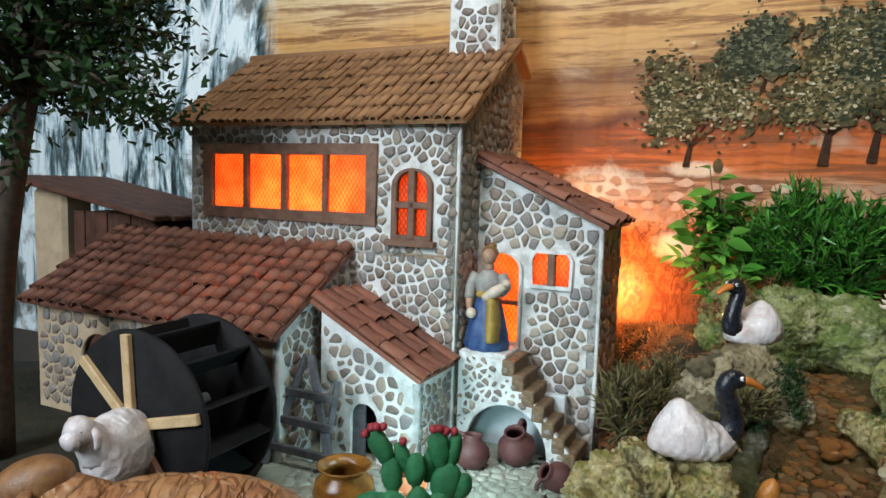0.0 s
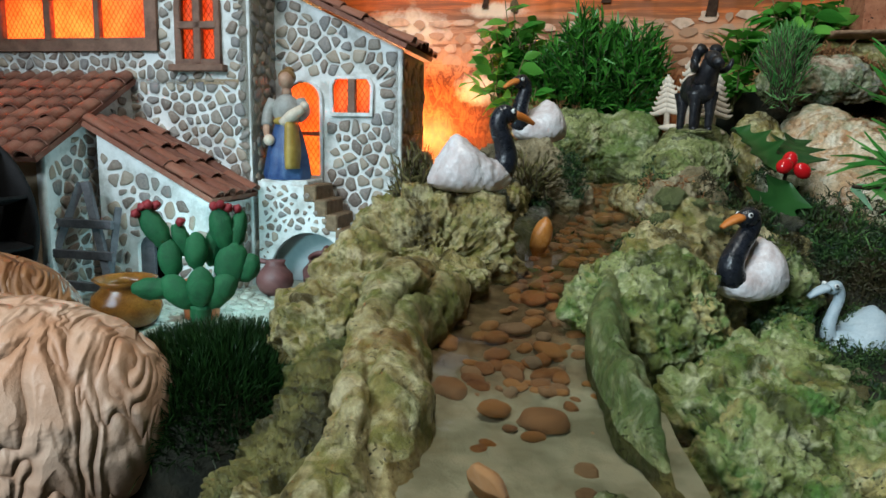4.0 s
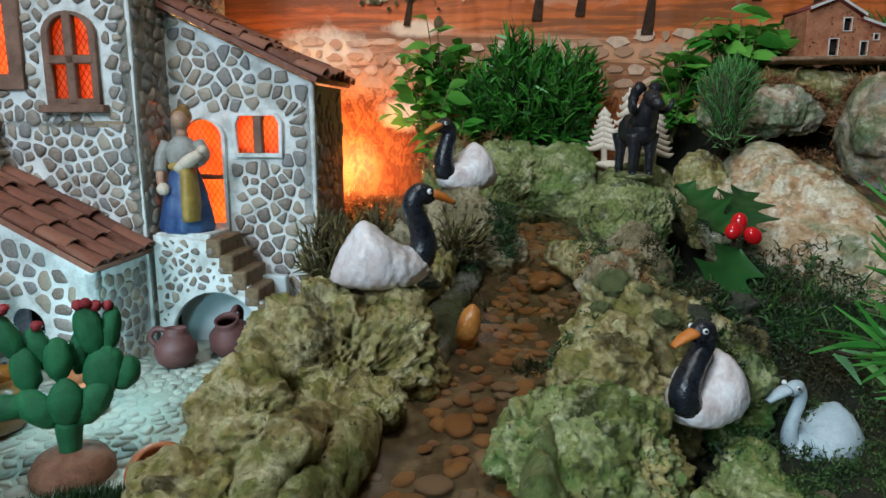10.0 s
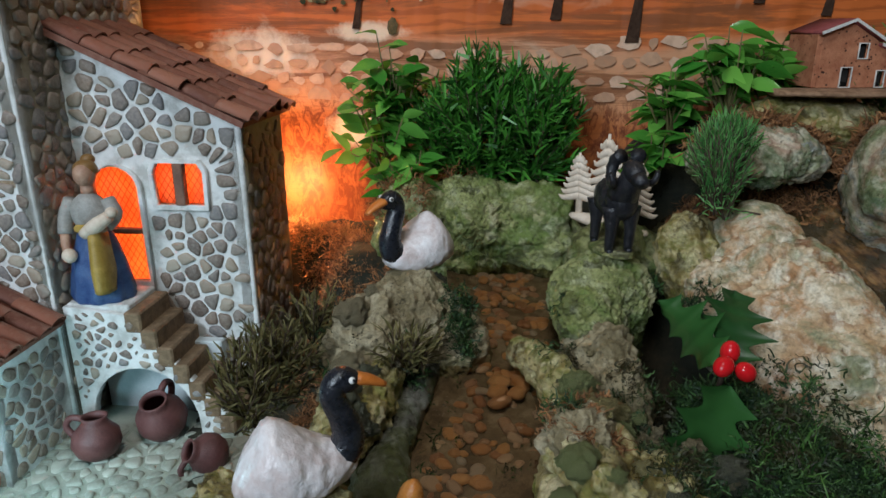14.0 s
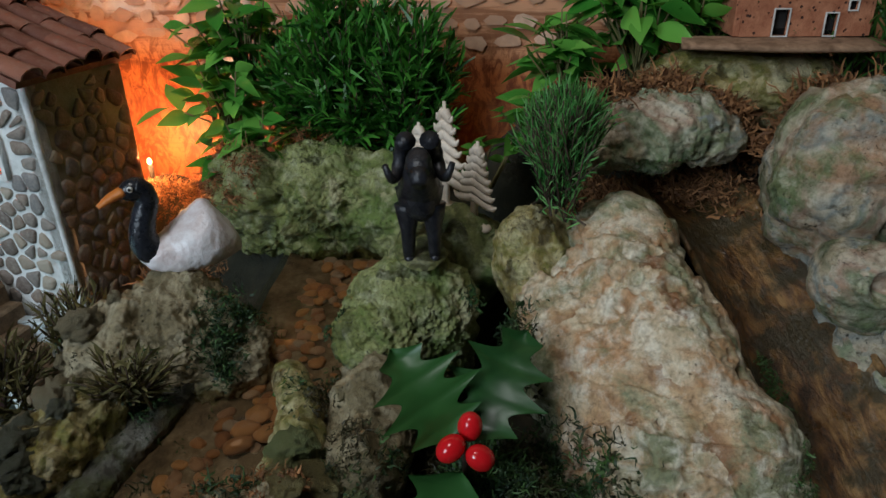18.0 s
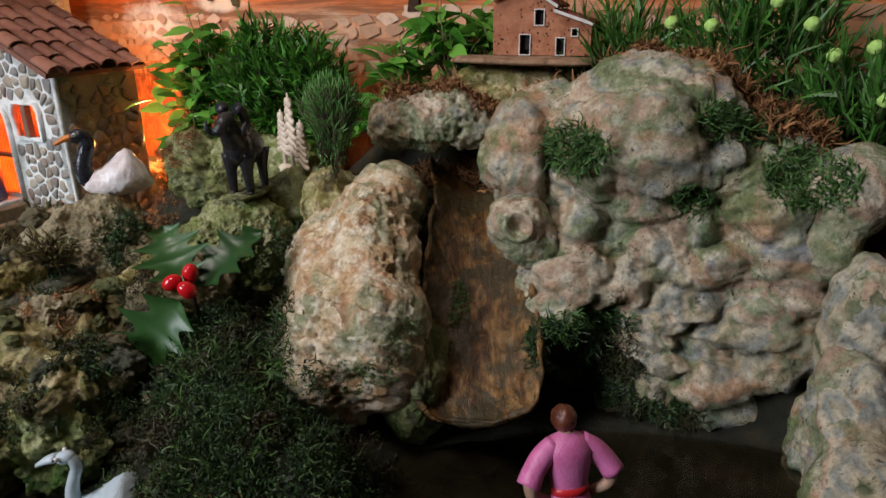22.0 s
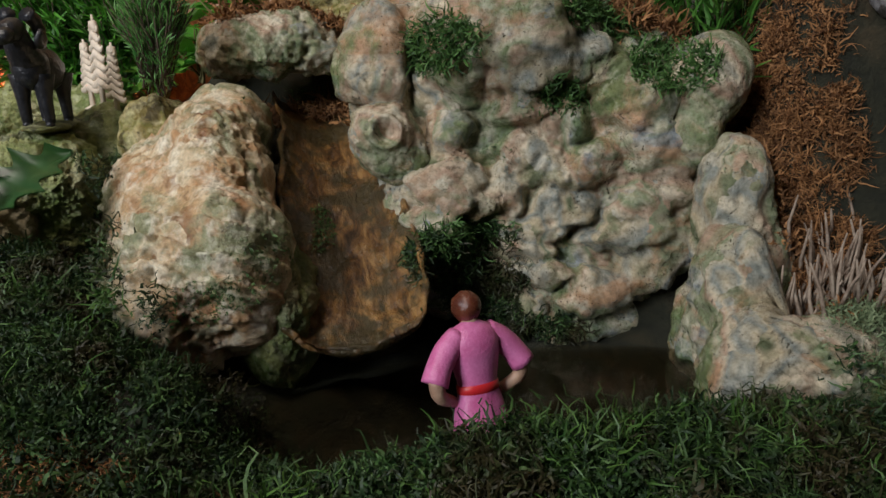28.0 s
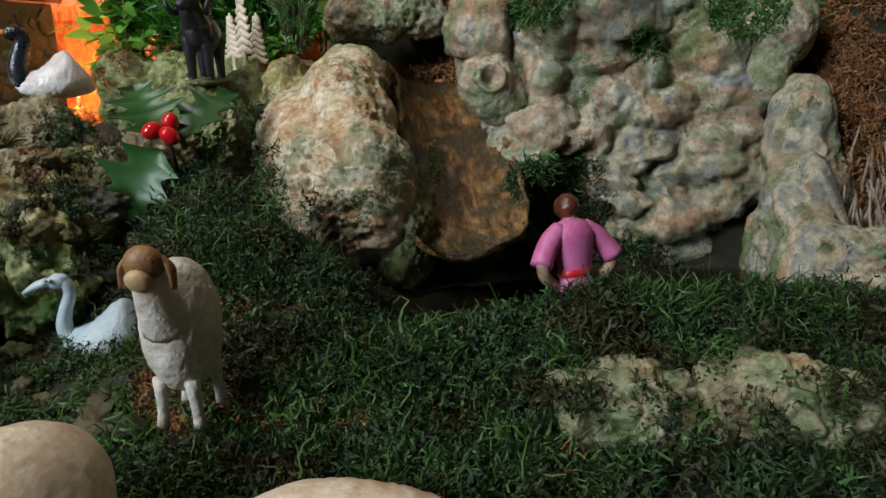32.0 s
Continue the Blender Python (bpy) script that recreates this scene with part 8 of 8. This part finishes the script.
def maid():
    """Painted woman figure with a bundle, one plain mesh."""
    f = Form()
    skirt = Form().lathe((0, 0, 0), [(0.0155, 0.0), (0.0165, 0.004), (0.0150, 0.018), (0.0118, 0.036), (0.0088, 0.047), (0.0080, 0.050), (0.001, 0.0505)], 0, 36)
    p = skirt.v[0]
    a = np.arctan2(p[:, 1], p[:, 0])
    p[:, :2] *= (1 + 0.06 * np.sin(a * 9 + 2) * np.clip(1 - p[:, 2] / 0.05, 0, 1))[:, None]
    p[:, 0] *= 1.12
    f.add(p, skirt.f, 0)
    f.tube([(0.008, -0.0125, 0.010), (0.008, -0.0122, 0.026), (0.006, -0.0085, 0.050)], [0.0100, 0.0110, 0.0085], 2, 16, 0.55, fine=10)
    f.ball((0, -0.001, 0.060), (0.0112, 0.0082, 0.0150), (4, 0, 0), 1, 20, 14)
    f.ball((0, -0.003, 0.051), (0.0100, 0.0085, 0.0045), (0, 0, 0), 2, 18, 10)
    f.tube([(0, 0, 0.073), (0, -0.0005, 0.080)], [0.0042, 0.0036], 3, 10)
    f.ball((0, -0.001, 0.0865), (0.0062, 0.0066, 0.0080), (8, 0, 0), 3, 18, 14)
    f.ball((0, 0.0012, 0.0895), (0.0070, 0.0068, 0.0068), (0, 0, 0), 4, 18, 12)
    f.ball((0, 0.006, 0.0955), (0.0042, 0.0042, 0.0036), (0, 0, 0), 4, 12, 8)
    f.tube([(-0.0105, 0, 0.070), (-0.0150, -0.001, 0.058), (-0.0150, -0.005, 0.047)], [0.0044, 0.0048, 0.0042], 1, 10, fine=8)
    f.tube([(-0.0150, -0.005, 0.048), (-0.0135, -0.0095, 0.040), (-0.0110, -0.0120, 0.034)], [0.0030, 0.0027, 0.0022], 3, 8, fine=6)
    f.tube([(0.0105, 0, 0.070), (0.0150, -0.003, 0.060), (0.0125, -0.0100, 0.053)], [0.0044, 0.0048, 0.0038], 1, 10, fine=8)
    f.tube([(0.0125, -0.0100, 0.053), (0.005, -0.0125, 0.052)], [0.0030, 0.0024], 3, 8)
    f.tube([(0.000, -0.0125, 0.049), (0.009, -0.0145, 0.056), (0.017, -0.0140, 0.062)], [0.0036, 0.0050, 0.0038], 5, 12, fine=8)
    f.ball((0.0185, -0.014, 0.0645), (0.0036, 0.0034, 0.0036), mat=5, seg=12, rings=8)
    f.ball((-0.0105, -0.0130, 0.0345), (0.0044, 0.0040, 0.0050), mat=5, seg=14, rings=9)
    f.ball((0, 0, 0.001), (0.0185, 0.0160, 0.0026), mat=0, seg=20, rings=8)
    ob = thing("woman_figurine", f.mesh("woman_figurine", [M_BLUEP, M_GREYP, M_OCHREP, M_SKIN, two_tone("blond_hair_paint", (0.18, 0.09, 0.025), (0.30, 0.17, 0.05), 120, 0.4), M_BONE]), "painted clay woman in blue skirt before the mill door", "figurine")
    ob.matrix_world = Matrix.Translation(hw(0.0225, 0.018, 0.0925)) @ pose(0, 0, 0, 0, 0, -20) @ Matrix.Diagonal((1.06, 1.02, 0.94, 1))


maid()


def bather():
    """Painted figure seen from behind, arms akimbo, one plain mesh."""
    f = Form()
    b = Form().lathe((0, 0, 0), [(0.0125, -0.004), (0.0120, 0.006), (0.0100, 0.016), (0.0082, 0.0215), (0.0085, 0.025), (0.0105, 0.034), (0.0118, 0.040), (0.0085, 0.0455), (0.0030, 0.0480), (0.0005, 0.0482)], 0, 32)
    p = b.v[0]
    a = np.arctan2(p[:, 1], p[:, 0])
    p[:, :2] *= (1 + 0.07 * np.sin(a * 7 + 1) * np.clip(1 - p[:, 2] / 0.02, 0, 1))[:, None]
    p[:, 1] *= 0.72
    f.add(p, b.f, 0)
    belt = Form().lathe((0, 0, 0), [(0.0080, 0.0200), (0.0089, 0.0206), (0.0089, 0.0234), (0.0080, 0.0240)], 1, 32)
    belt.v[0][:, 1] *= 0.74
    f.add(belt.v[0], belt.f, 1)
    for k in (-1, 1):
        f.tube([(k * 0.0060, 0, 0.0430), (k * 0.0120, -0.001, 0.0385), (k * 0.0165, -0.002, 0.0335), (k * 0.0200, -0.003, 0.0275)], [0.0046, 0.0052, 0.0050, 0.0054], 0, 12, fine=12)
        f.tube([(k * 0.0190, -0.003, 0.0295), (k * 0.0180, -0.002, 0.0225), (k * 0.0105, 0.002, 0.0175)], [0.0033, 0.0029, 0.0022], 2, 10, fine=8)
    f.tube([(0, 0, 0.044), (0, 0.001, 0.049)], [0.0036, 0.0034], 2, 10)
    f.ball((0, 0.002, 0.0530), (0.0058, 0.0066, 0.0066), (0, 0, 0), 3, 18, 12, rough=0.0004, scale=500)
    for k in (-1, 1):
        f.tube([(k * 0.0055, 0, 0.0), (k * 0.0055, 0, -0.03)], [0.004, 0.003], 2, 8)
    ob = thing("bather_figurine", f.mesh("bather_figurine", [M_PINK, M_REDBELT, M_SKIN, M_HAIR]), "painted clay figure in pink tunic and red belt in the pool", "figurine")
    ob.matrix_world = Matrix.Translation((0.5145, 0.238, 0.0335)) @ pose(0, 0, 0, -14, 0, 14) @ Matrix.Scale(0.98, 4)


bather()

# ---- courtyard ----
yard = stone_cells([(-0.12, 0.36), (0.02, 0.34), (0.10, 0.44), (0.135, 0.53), (0.06, 0.58), (-0.03, 0.56), (-0.12, 0.57)], [], 0.0092, 0.0022, 81)
bed = panel("pavement", [(-0.14, 0.33), (0.03, 0.31), (0.09, 0.42), (0.14, 0.52), (0.06, 0.60), (-0.14, 0.62)], [], 0.004, [two_tone("yard_mortar", (0.30, 0.33, 0.27), (0.44, 0.47, 0.40), 60, 0.8)], lambda a, b, d: (a, b, d + 0.0005))
pave = thing("pavement", bed, "courtyard of small pale rounded cobbles", "pavement", kind="structure")
lay_stones(pave, yard, 0.0016, M_COBBLE, lambda a, b, d: (a, b, 0.0025 + d), limit=300, name="cobble", seed=82)


def pot(at, profile, mat, label, name="jar", handles=0, turn=(0, 0, 0), scale=1.0, gap=0.0012):
    prof = [(r_ * scale, z * scale) for r_, z in profile]
    inner = [(max(r_ - gap, 0.0005), z) for r_, z in reversed(prof) if z > gap * 2] + [(0.0005, gap * 2)]
    f = Form().lathe((0, 0, 0), [(0.0005, 0.0)] + prof + inner, 0, 32)
    ob = thing(name, f.mesh("body", [mat]), label, name.replace("_", " "), at=pose(*at, *turn))
    top = max(z for r_, z in prof)
    wide = max(r_ for r_, z in prof)
    for k in range(handles):
        s = 1 if k == 0 else -1
        h = Form().tube([(s * wide * 0.45, 0, top * 0.93), (s * wide * 0.98, 0, top * 0.95), (s * wide * 1.22, 0, top * 0.74), (s * wide * 0.95, 0, top * 0.52)], 0.0022 * scale, 0, 8, fine=14)
        part("handle", h.mesh("handle", [mat]), ob)
    return ob


JAR = [(0.007, 0.0), (0.0125, 0.004), (0.0155, 0.011), (0.0145, 0.018), (0.0095, 0.0235), (0.0075, 0.0265), (0.0085, 0.0295)]
pot((0.030, 0.536, 0.003), JAR, M_JAR, "purple-brown clay jar with one handle on the cobbles", handles=1, turn=(6, 0, 160), scale=0.95)
pot((0.071, 0.552, 0.004), JAR, M_JAR, "purple-brown clay jar leaning under the arch", handles=1, turn=(0, -22, 60), scale=1.05)
pot((0.104, 0.508, 0.004), JAR, M_JAR, "greyish purple clay jug lying near the stair", handles=1, turn=(0, 58, 200), scale=0.85)
pot((-0.064, 0.462, 0.002), [(0.010, 0.0), (0.019, 0.004), (0.0225, 0.013), (0.0205, 0.022), (0.0150, 0.0265), (0.0150, 0.029), (0.0200, 0.033)], M_HONEY, "round glazed honey-brown pot on the cobbles", "pot", turn=(0, 0, 0))
pot((-0.018, 0.470, 0.003), [(0.009, 0.0), (0.0125, 0.002), (0.0135, 0.012), (0.0150, 0.016)], M_TERRA, "small terracotta flower pot by the porch", "flower_pot", scale=0.9)
pot((0.050, 0.405, 0.006), [(0.008, 0.0), (0.013, 0.004), (0.0150, 0.012), (0.011, 0.018), (0.012, 0.021)], M_TERRA, "small terracotta pot tipped towards the stream", "flower_pot", turn=(20, 40, 0))
pot((0.030, 0.372, 0.004), [(0.008, 0.0), (0.014, 0.004), (0.016, 0.012), (0.012, 0.018), (0.013, 0.021)], M_TERRA, "small terracotta pot lying beside the cactus", "flower_pot", turn=(50, 10, 0))
pot((-0.030, 0.520, 0.003), [(0.006, 0.0), (0.010, 0.003), (0.011, 0.010), (0.008, 0.014), (0.009, 0.017)], M_TERRA, "small orange clay bowl beside the porch", "flower_pot")


def cactus():
    foot = np.array((-0.0105, 0.392, 0.012))
    dish = thing("cactus", Form().lathe((0, 0, 0), [(0.0005, -0.012), (0.020, -0.012), (0.021, -0.004), (0.017, 0.003), (0.008, 0.006), (0.0005, 0.0065)], 0, 28).mesh("base", [M_SOIL]), "green model prickly pear with dark red blooms", "cactus", at=Matrix.Translation(foot) @ Matrix.Scale(0.92, 4))
    trunk = Form().tube([(0, 0, 0.0), (0, 0, 0.012), (0.0005, 0, 0.022)], [0.0052, 0.0060, 0.0072], 0, 14, fine=8)
    part("trunk", trunk.mesh("trunk", [M_CACTUS]), dish)
    pads = [((-0.012, -0.002, 0.031), (0.0085, 0.0050, 0.0130), -42), ((0.012, -0.002, 0.031), (0.0085, 0.0050, 0.0135), 40), ((0.001, -0.005, 0.034), (0.0085, 0.0048, 0.0125), 4), ((-0.027, 0.0, 0.033), (0.0125, 0.0050, 0.0068), 4),
            ((-0.0165, 0.001, 0.051), (0.0072, 0.0046, 0.0125), -6), ((0.019, 0.001, 0.047), (0.0100, 0.0050, 0.0145), 14), ((-0.001, -0.002, 0.056), (0.0066, 0.0044, 0.0118), 2), ((0.008, 0.004, 0.058), (0.0050, 0.0042, 0.0125), 8),
            ((-0.0245, 0.002, 0.070), (0.0070, 0.0046, 0.0145), -28), ((0.014, 0.001, 0.070), (0.0072, 0.0046, 0.0140), -8), ((0.0235, 0.003, 0.068), (0.0052, 0.0042, 0.0130), 10), ((0.029, 0.002, 0.044), (0.0070, 0.0046, 0.0100), 26), ((-0.010, 0.004, 0.062), (0.0055, 0.0042, 0.0110), -16)]
    for c, rr, tilt in pads:
        part("pad", Form().ball(c, rr, (0, tilt, 0), 0, 20, 14, rough=0.0007, scale=520).mesh("pad", [M_CACTUS]), dish)
    r = np.random.default_rng(9)
    for c in ((-0.031, 0.001, 0.083), (-0.027, -0.002, 0.0845), (-0.0345, 0.0, 0.079), (-0.023, 0.0, 0.084), (-0.030, 0.004, 0.074), (0.010, 0.0, 0.0835), (0.014, -0.002, 0.0845), (0.018, 0.0, 0.0825), (0.0235, 0.002, 0.0815), (-0.010, 0.003, 0.0735)):
        part("bloom", Form().ball(c, (0.0030, 0.0030, 0.0028), (r.uniform(0, 40), 0, 0), 0, 10, 8, rough=0.0006, scale=700).mesh("bloom", [M_REDBLOOM]), dish, "dark red bloom")


cactus()


def trestle():
    ob = tagged(new("trestle_ladder"), "grey wooden trestle ladder leaning at the porch wall", "ladder")
    ob.matrix_world = HOUSE
    for a, b in (((-0.121, -0.105, 0.003), (-0.098, -0.080, 0.091)), ((-0.054, -0.105, 0.003), (-0.094, -0.080, 0.091))):
        part("rail", Form().tube([a, ((np.array(a) + b) / 2), b], 0.0038, 0, 4).mesh("rail", [M_GREYWOOD], False), ob)
    for z, a, b in ((0.018, -0.120, -0.052), (0.040, -0.117, -0.060), (0.062, -0.112, -0.064)):
        v = -0.106 + (z / 0.091) * 0.022
        part("rung", Form().box((a, v - 0.003, z - 0.0032), (b, v + 0.001, z + 0.0032)).mesh("rung", [M_GREYWOOD]), ob)
    part("post", Form().tube([(-0.068, -0.098, 0.003), (-0.066, -0.082, 0.074)], 0.0032, 0, 4).mesh("post", [M_GREYWOOD], False), ob)


trestle()

# hut at the far side and its pillar
hut = tagged(new("timber_hut"), "dark brown timber hut with a sloping board roof", "hut")
hut.matrix_world = HOUSE
for k in range(7):
    part("board", Form().box((-0.522 + 0.0196 * k, 0.020 + 0.001 * (k % 2), 0.0), (-0.5035 + 0.0196 * k, 0.030, 0.190), bevel=0.001).mesh("board", [M_HUT]), hut)
part("body", Form().box((-0.521, 0.031, 0.0), (-0.386, 0.12, 0.190)).mesh("body", [M_HUT]), hut)
for k in range(6):
    part("roof_board", Form().box((-0.605, -0.010 + 0.0235 * k, 0.206), (-0.350 + 0.004 * (k % 3), 0.0125 + 0.0235 * k, 0.212), 0, (0, 9, 0), (-0.48, 0.05, 0.21), bevel=0.0012).mesh("roof_board", [M_HUT]), hut, "dark brown roof board" if k == 0 else "")
part("pillar", Form().box((-0.592, 0.015, 0.0), (-0.532, 0.055, 0.215)).mesh("pillar", [M_PLASTER]), hut, "pale plastered pillar")


# ---- little cork house on its plank ----
def cork_house():
    ob = tagged(new("cork_house"), "tiny brick-red cork house with white-edged openings on a bark plank", "model house")
    ob.matrix_world = pose(0.494, 0.4605, 0.2215, 0, 0, -19)
    mainw = [(0.0, 0.0), (0.0365, 0.0), (0.0365, 0.029), (0.0175, 0.0405), (0.0, 0.0335)]
    lean = [(0.0365, 0.0), (0.058, 0.0), (0.058, 0.0185), (0.0365, 0.026)]
    holes_a = [[(0.0150, 0.0005), (0.0215, 0.0005), (0.0215, 0.0125), (0.0150, 0.0125)], [(0.0245, 0.0185), (0.0300, 0.0185), (0.0300, 0.0275), (0.0245, 0.0275)]]
    holes_b = [[(0.0385, 0.0005), (0.0435, 0.0005), (0.0435, 0.0105), (0.0385, 0.0105)], [(0.0480, 0.0120), (0.0515, 0.0120), (0.0515, 0.0160), (0.0480, 0.0160)]]
    pl = lambda a, b, d: (a, 0.0 - d, b)
    part("front_wall", panel("front_wall", mainw, holes_a, 0.003, [M_CORK], pl), ob)
    part("lean_to_front", panel("lean_to_front", lean, holes_b, 0.003, [M_CORK], pl), ob)
    # Near-black blocks paint the shade behind the small openings.
    part("body", Form().box((0.0005, 0.002, 0.0), (0.036, 0.034, 0.029)).mesh("body", [M_DARK]), ob, "near-black block for the shade inside")
    part("lean_to_body", Form().box((0.0362, 0.002, 0.0), (0.0575, 0.030, 0.0185)).mesh("lean_to_body", [M_DARK]), ob, "near-black block for the shade inside")
    part("left_wall", Form().box((-0.003, -0.001, 0.0), (0.0003, 0.035, 0.033)).mesh("left_wall", [M_CORK]), ob)
    part("right_wall", Form().box((0.0577, -0.001, 0.0), (0.060, 0.030, 0.0185)).mesh("right_wall", [M_CORK]), ob)
    white = two_tone("white_edging", (0.55, 0.52, 0.48), (0.7, 0.67, 0.62), 200, 0.7)
    for h in holes_a + holes_b:
        part("white_edging", panel("white_edging", grow(h, 0.0006), [h], 0.0012, [white], lambda a, b, d: (a, -0.0018 - d, b)), ob)
    for name, loop in (("main_roof", [(-0.003, 0.0332), (0.0175, 0.0412), (0.0390, 0.0285), (0.0396, 0.0302), (0.0175, 0.0430), (-0.0035, 0.0350)]), ("lean_to_roof", [(0.0368, 0.0262), (0.0610, 0.0180), (0.0615, 0.0198), (0.0368, 0.0280)])):
        part(name, panel(name, loop, [], 0.042, [M_REDROOF], lambda a, b, d: (a, 0.016 - d, b)), ob, "dull red card roof")
        part("white_edging", panel("white_edging", loop, [], 0.001, [white], lambda a, b, d: (a, -0.0056 - d, b)), ob)
    part("plank", Form().tube([(-0.026, 0.002, -0.003), (0.02, -0.004, -0.0032), (0.063, -0.003, -0.0035)], [0.016, 0.019, 0.017], 0, 10, 0.16, fine=10).mesh("plank", [M_BARK]), ob, "ragged cork bark plank")


cork_house()
rock("rock", (0.505, 0.472, 0.195), (0.050, 0.030, 0.022), (0, 0, -20), M_BANK, "brown mossy rock under the little cork house", 46, 5, 0.15, 0.002, 0.001)

# the small bulb that lights the gap behind the mill
m = Mat("lit_bulb_glass", 0.2)
m.colour((0.9, 0.6, 0.3))
m.b.inputs["Emission Color"].default_value = (1.0, 0.62, 0.26, 1)
m.b.inputs["Emission Strength"].default_value = 9.0
bulb = thing("fairy_light", Form().tube([(0.095, 0.158, 0.106), (0.095, 0.158, 0.1180)], [0.0016, 0.0020], 0, 10).mesh("holder", [M_DARK]), "small lit fairy light bulb behind the mill corner", "lamp", at=HOUSE)
part("glass", Form().ball((0.095, 0.158, 0.1205), (0.0017, 0.0017, 0.0027), seg=14, rings=10).mesh("glass", [m.m]), bulb, "glowing orange glass")

# pale slabs on the dark slope beside the cliff
pale = rock_mat("pale_slab", [(0.36, 0.33, 0.34), (0.60, 0.57, 0.58), (0.78, 0.75, 0.76), (0.46, 0.40, 0.38)], (0.84, 0.81, 0.82), (0.06, 0.05, 0.05), (0.16, 0.14, 0.12), (0.40, 0.26, 0.20), 0.62, 0.60, 0.5, 30, 0.6)
for k, (x, y, size) in enumerate(((0.722, 0.368, 0.020), (0.744, 0.352, 0.018), (0.716, 0.338, 0.013), (0.738, 0.326, 0.016), (0.752, 0.300, 0.014), (0.728, 0.303, 0.010), (0.764, 0.330, 0.018), (0.776, 0.362, 0.020), (0.742, 0.390, 0.018))):
    p, n = drop(x, y)
    size *= 1.25
    rock("rock", tuple(float(c) + size * 0.28 * float(e) for c, e in zip(p, n)), (size, size * 0.72, size * 0.50), (14 + 9 * (k % 3), -8 + 7 * (k % 4), 61 * k), pale, "pale pinkish grey slab on the dark slope", 520 + k, 4, 0.3, 0.001, 0, (1, 1, 1), 2.4, 0.02, group="pale slabs on the slope")

# small crumbly stones that lie in the moss
r = np.random.default_rng(301)
pieces = []
for k in range(8):
    v, f = ICO[4]
    w = v * (1 + 0.34 * fbm(v * 1.6 + 11 * k, 4, 300 + k) + 0.40 * (np.abs(vnoise(v * 3.0 + 5 * k, 310 + k)) - 0.3) + 0.16 * (np.abs(vnoise(v * 7.5 + 5 * k, 320 + k)) - 0.3))[:, None] * (1.0, r.uniform(0.65, 0.95), r.uniform(0.5, 0.8))
    pieces.append(fast_mesh("stone", w, f, [(M_BANK, M_CRINKLE, M_LICHEN, M_WETGREY)[k % 4]]))
for k in range(90):
    cx, cy, sx, sy = ((0.262, 0.285, 0.034, 0.034), (0.295, 0.300, 0.020, 0.030), (0.240, 0.235, 0.020, 0.022), (0.330, 0.200, 0.030, 0.020), (0.27, 0.345, 0.018, 0.02), (0.17, 0.42, 0.02, 0.03))[k % 6]
    x, y = cx + sx * r.normal() * 0.7, cy + sy * r.normal() * 0.7
    if stream_near(np.array([x]), np.array([y]))[0][0] < 0.036 or math.hypot(x - 0.24, y - 0.242) < 0.026 or math.hypot(x - 0.308, y - 0.2535) < 0.02:
        continue
    p, n = drop(x, y)
    size = r.uniform(0.0035, 0.0095)
    thing("stone", pieces[k % 8], "small crumbly stone lying in the moss", "stone", "small stones in the moss", at=pose(x, y, float(p[2]) + size * 0.2, r.uniform(-25, 25), r.uniform(-25, 25), r.uniform(0, 360)) @ Matrix.Scale(size, 4))
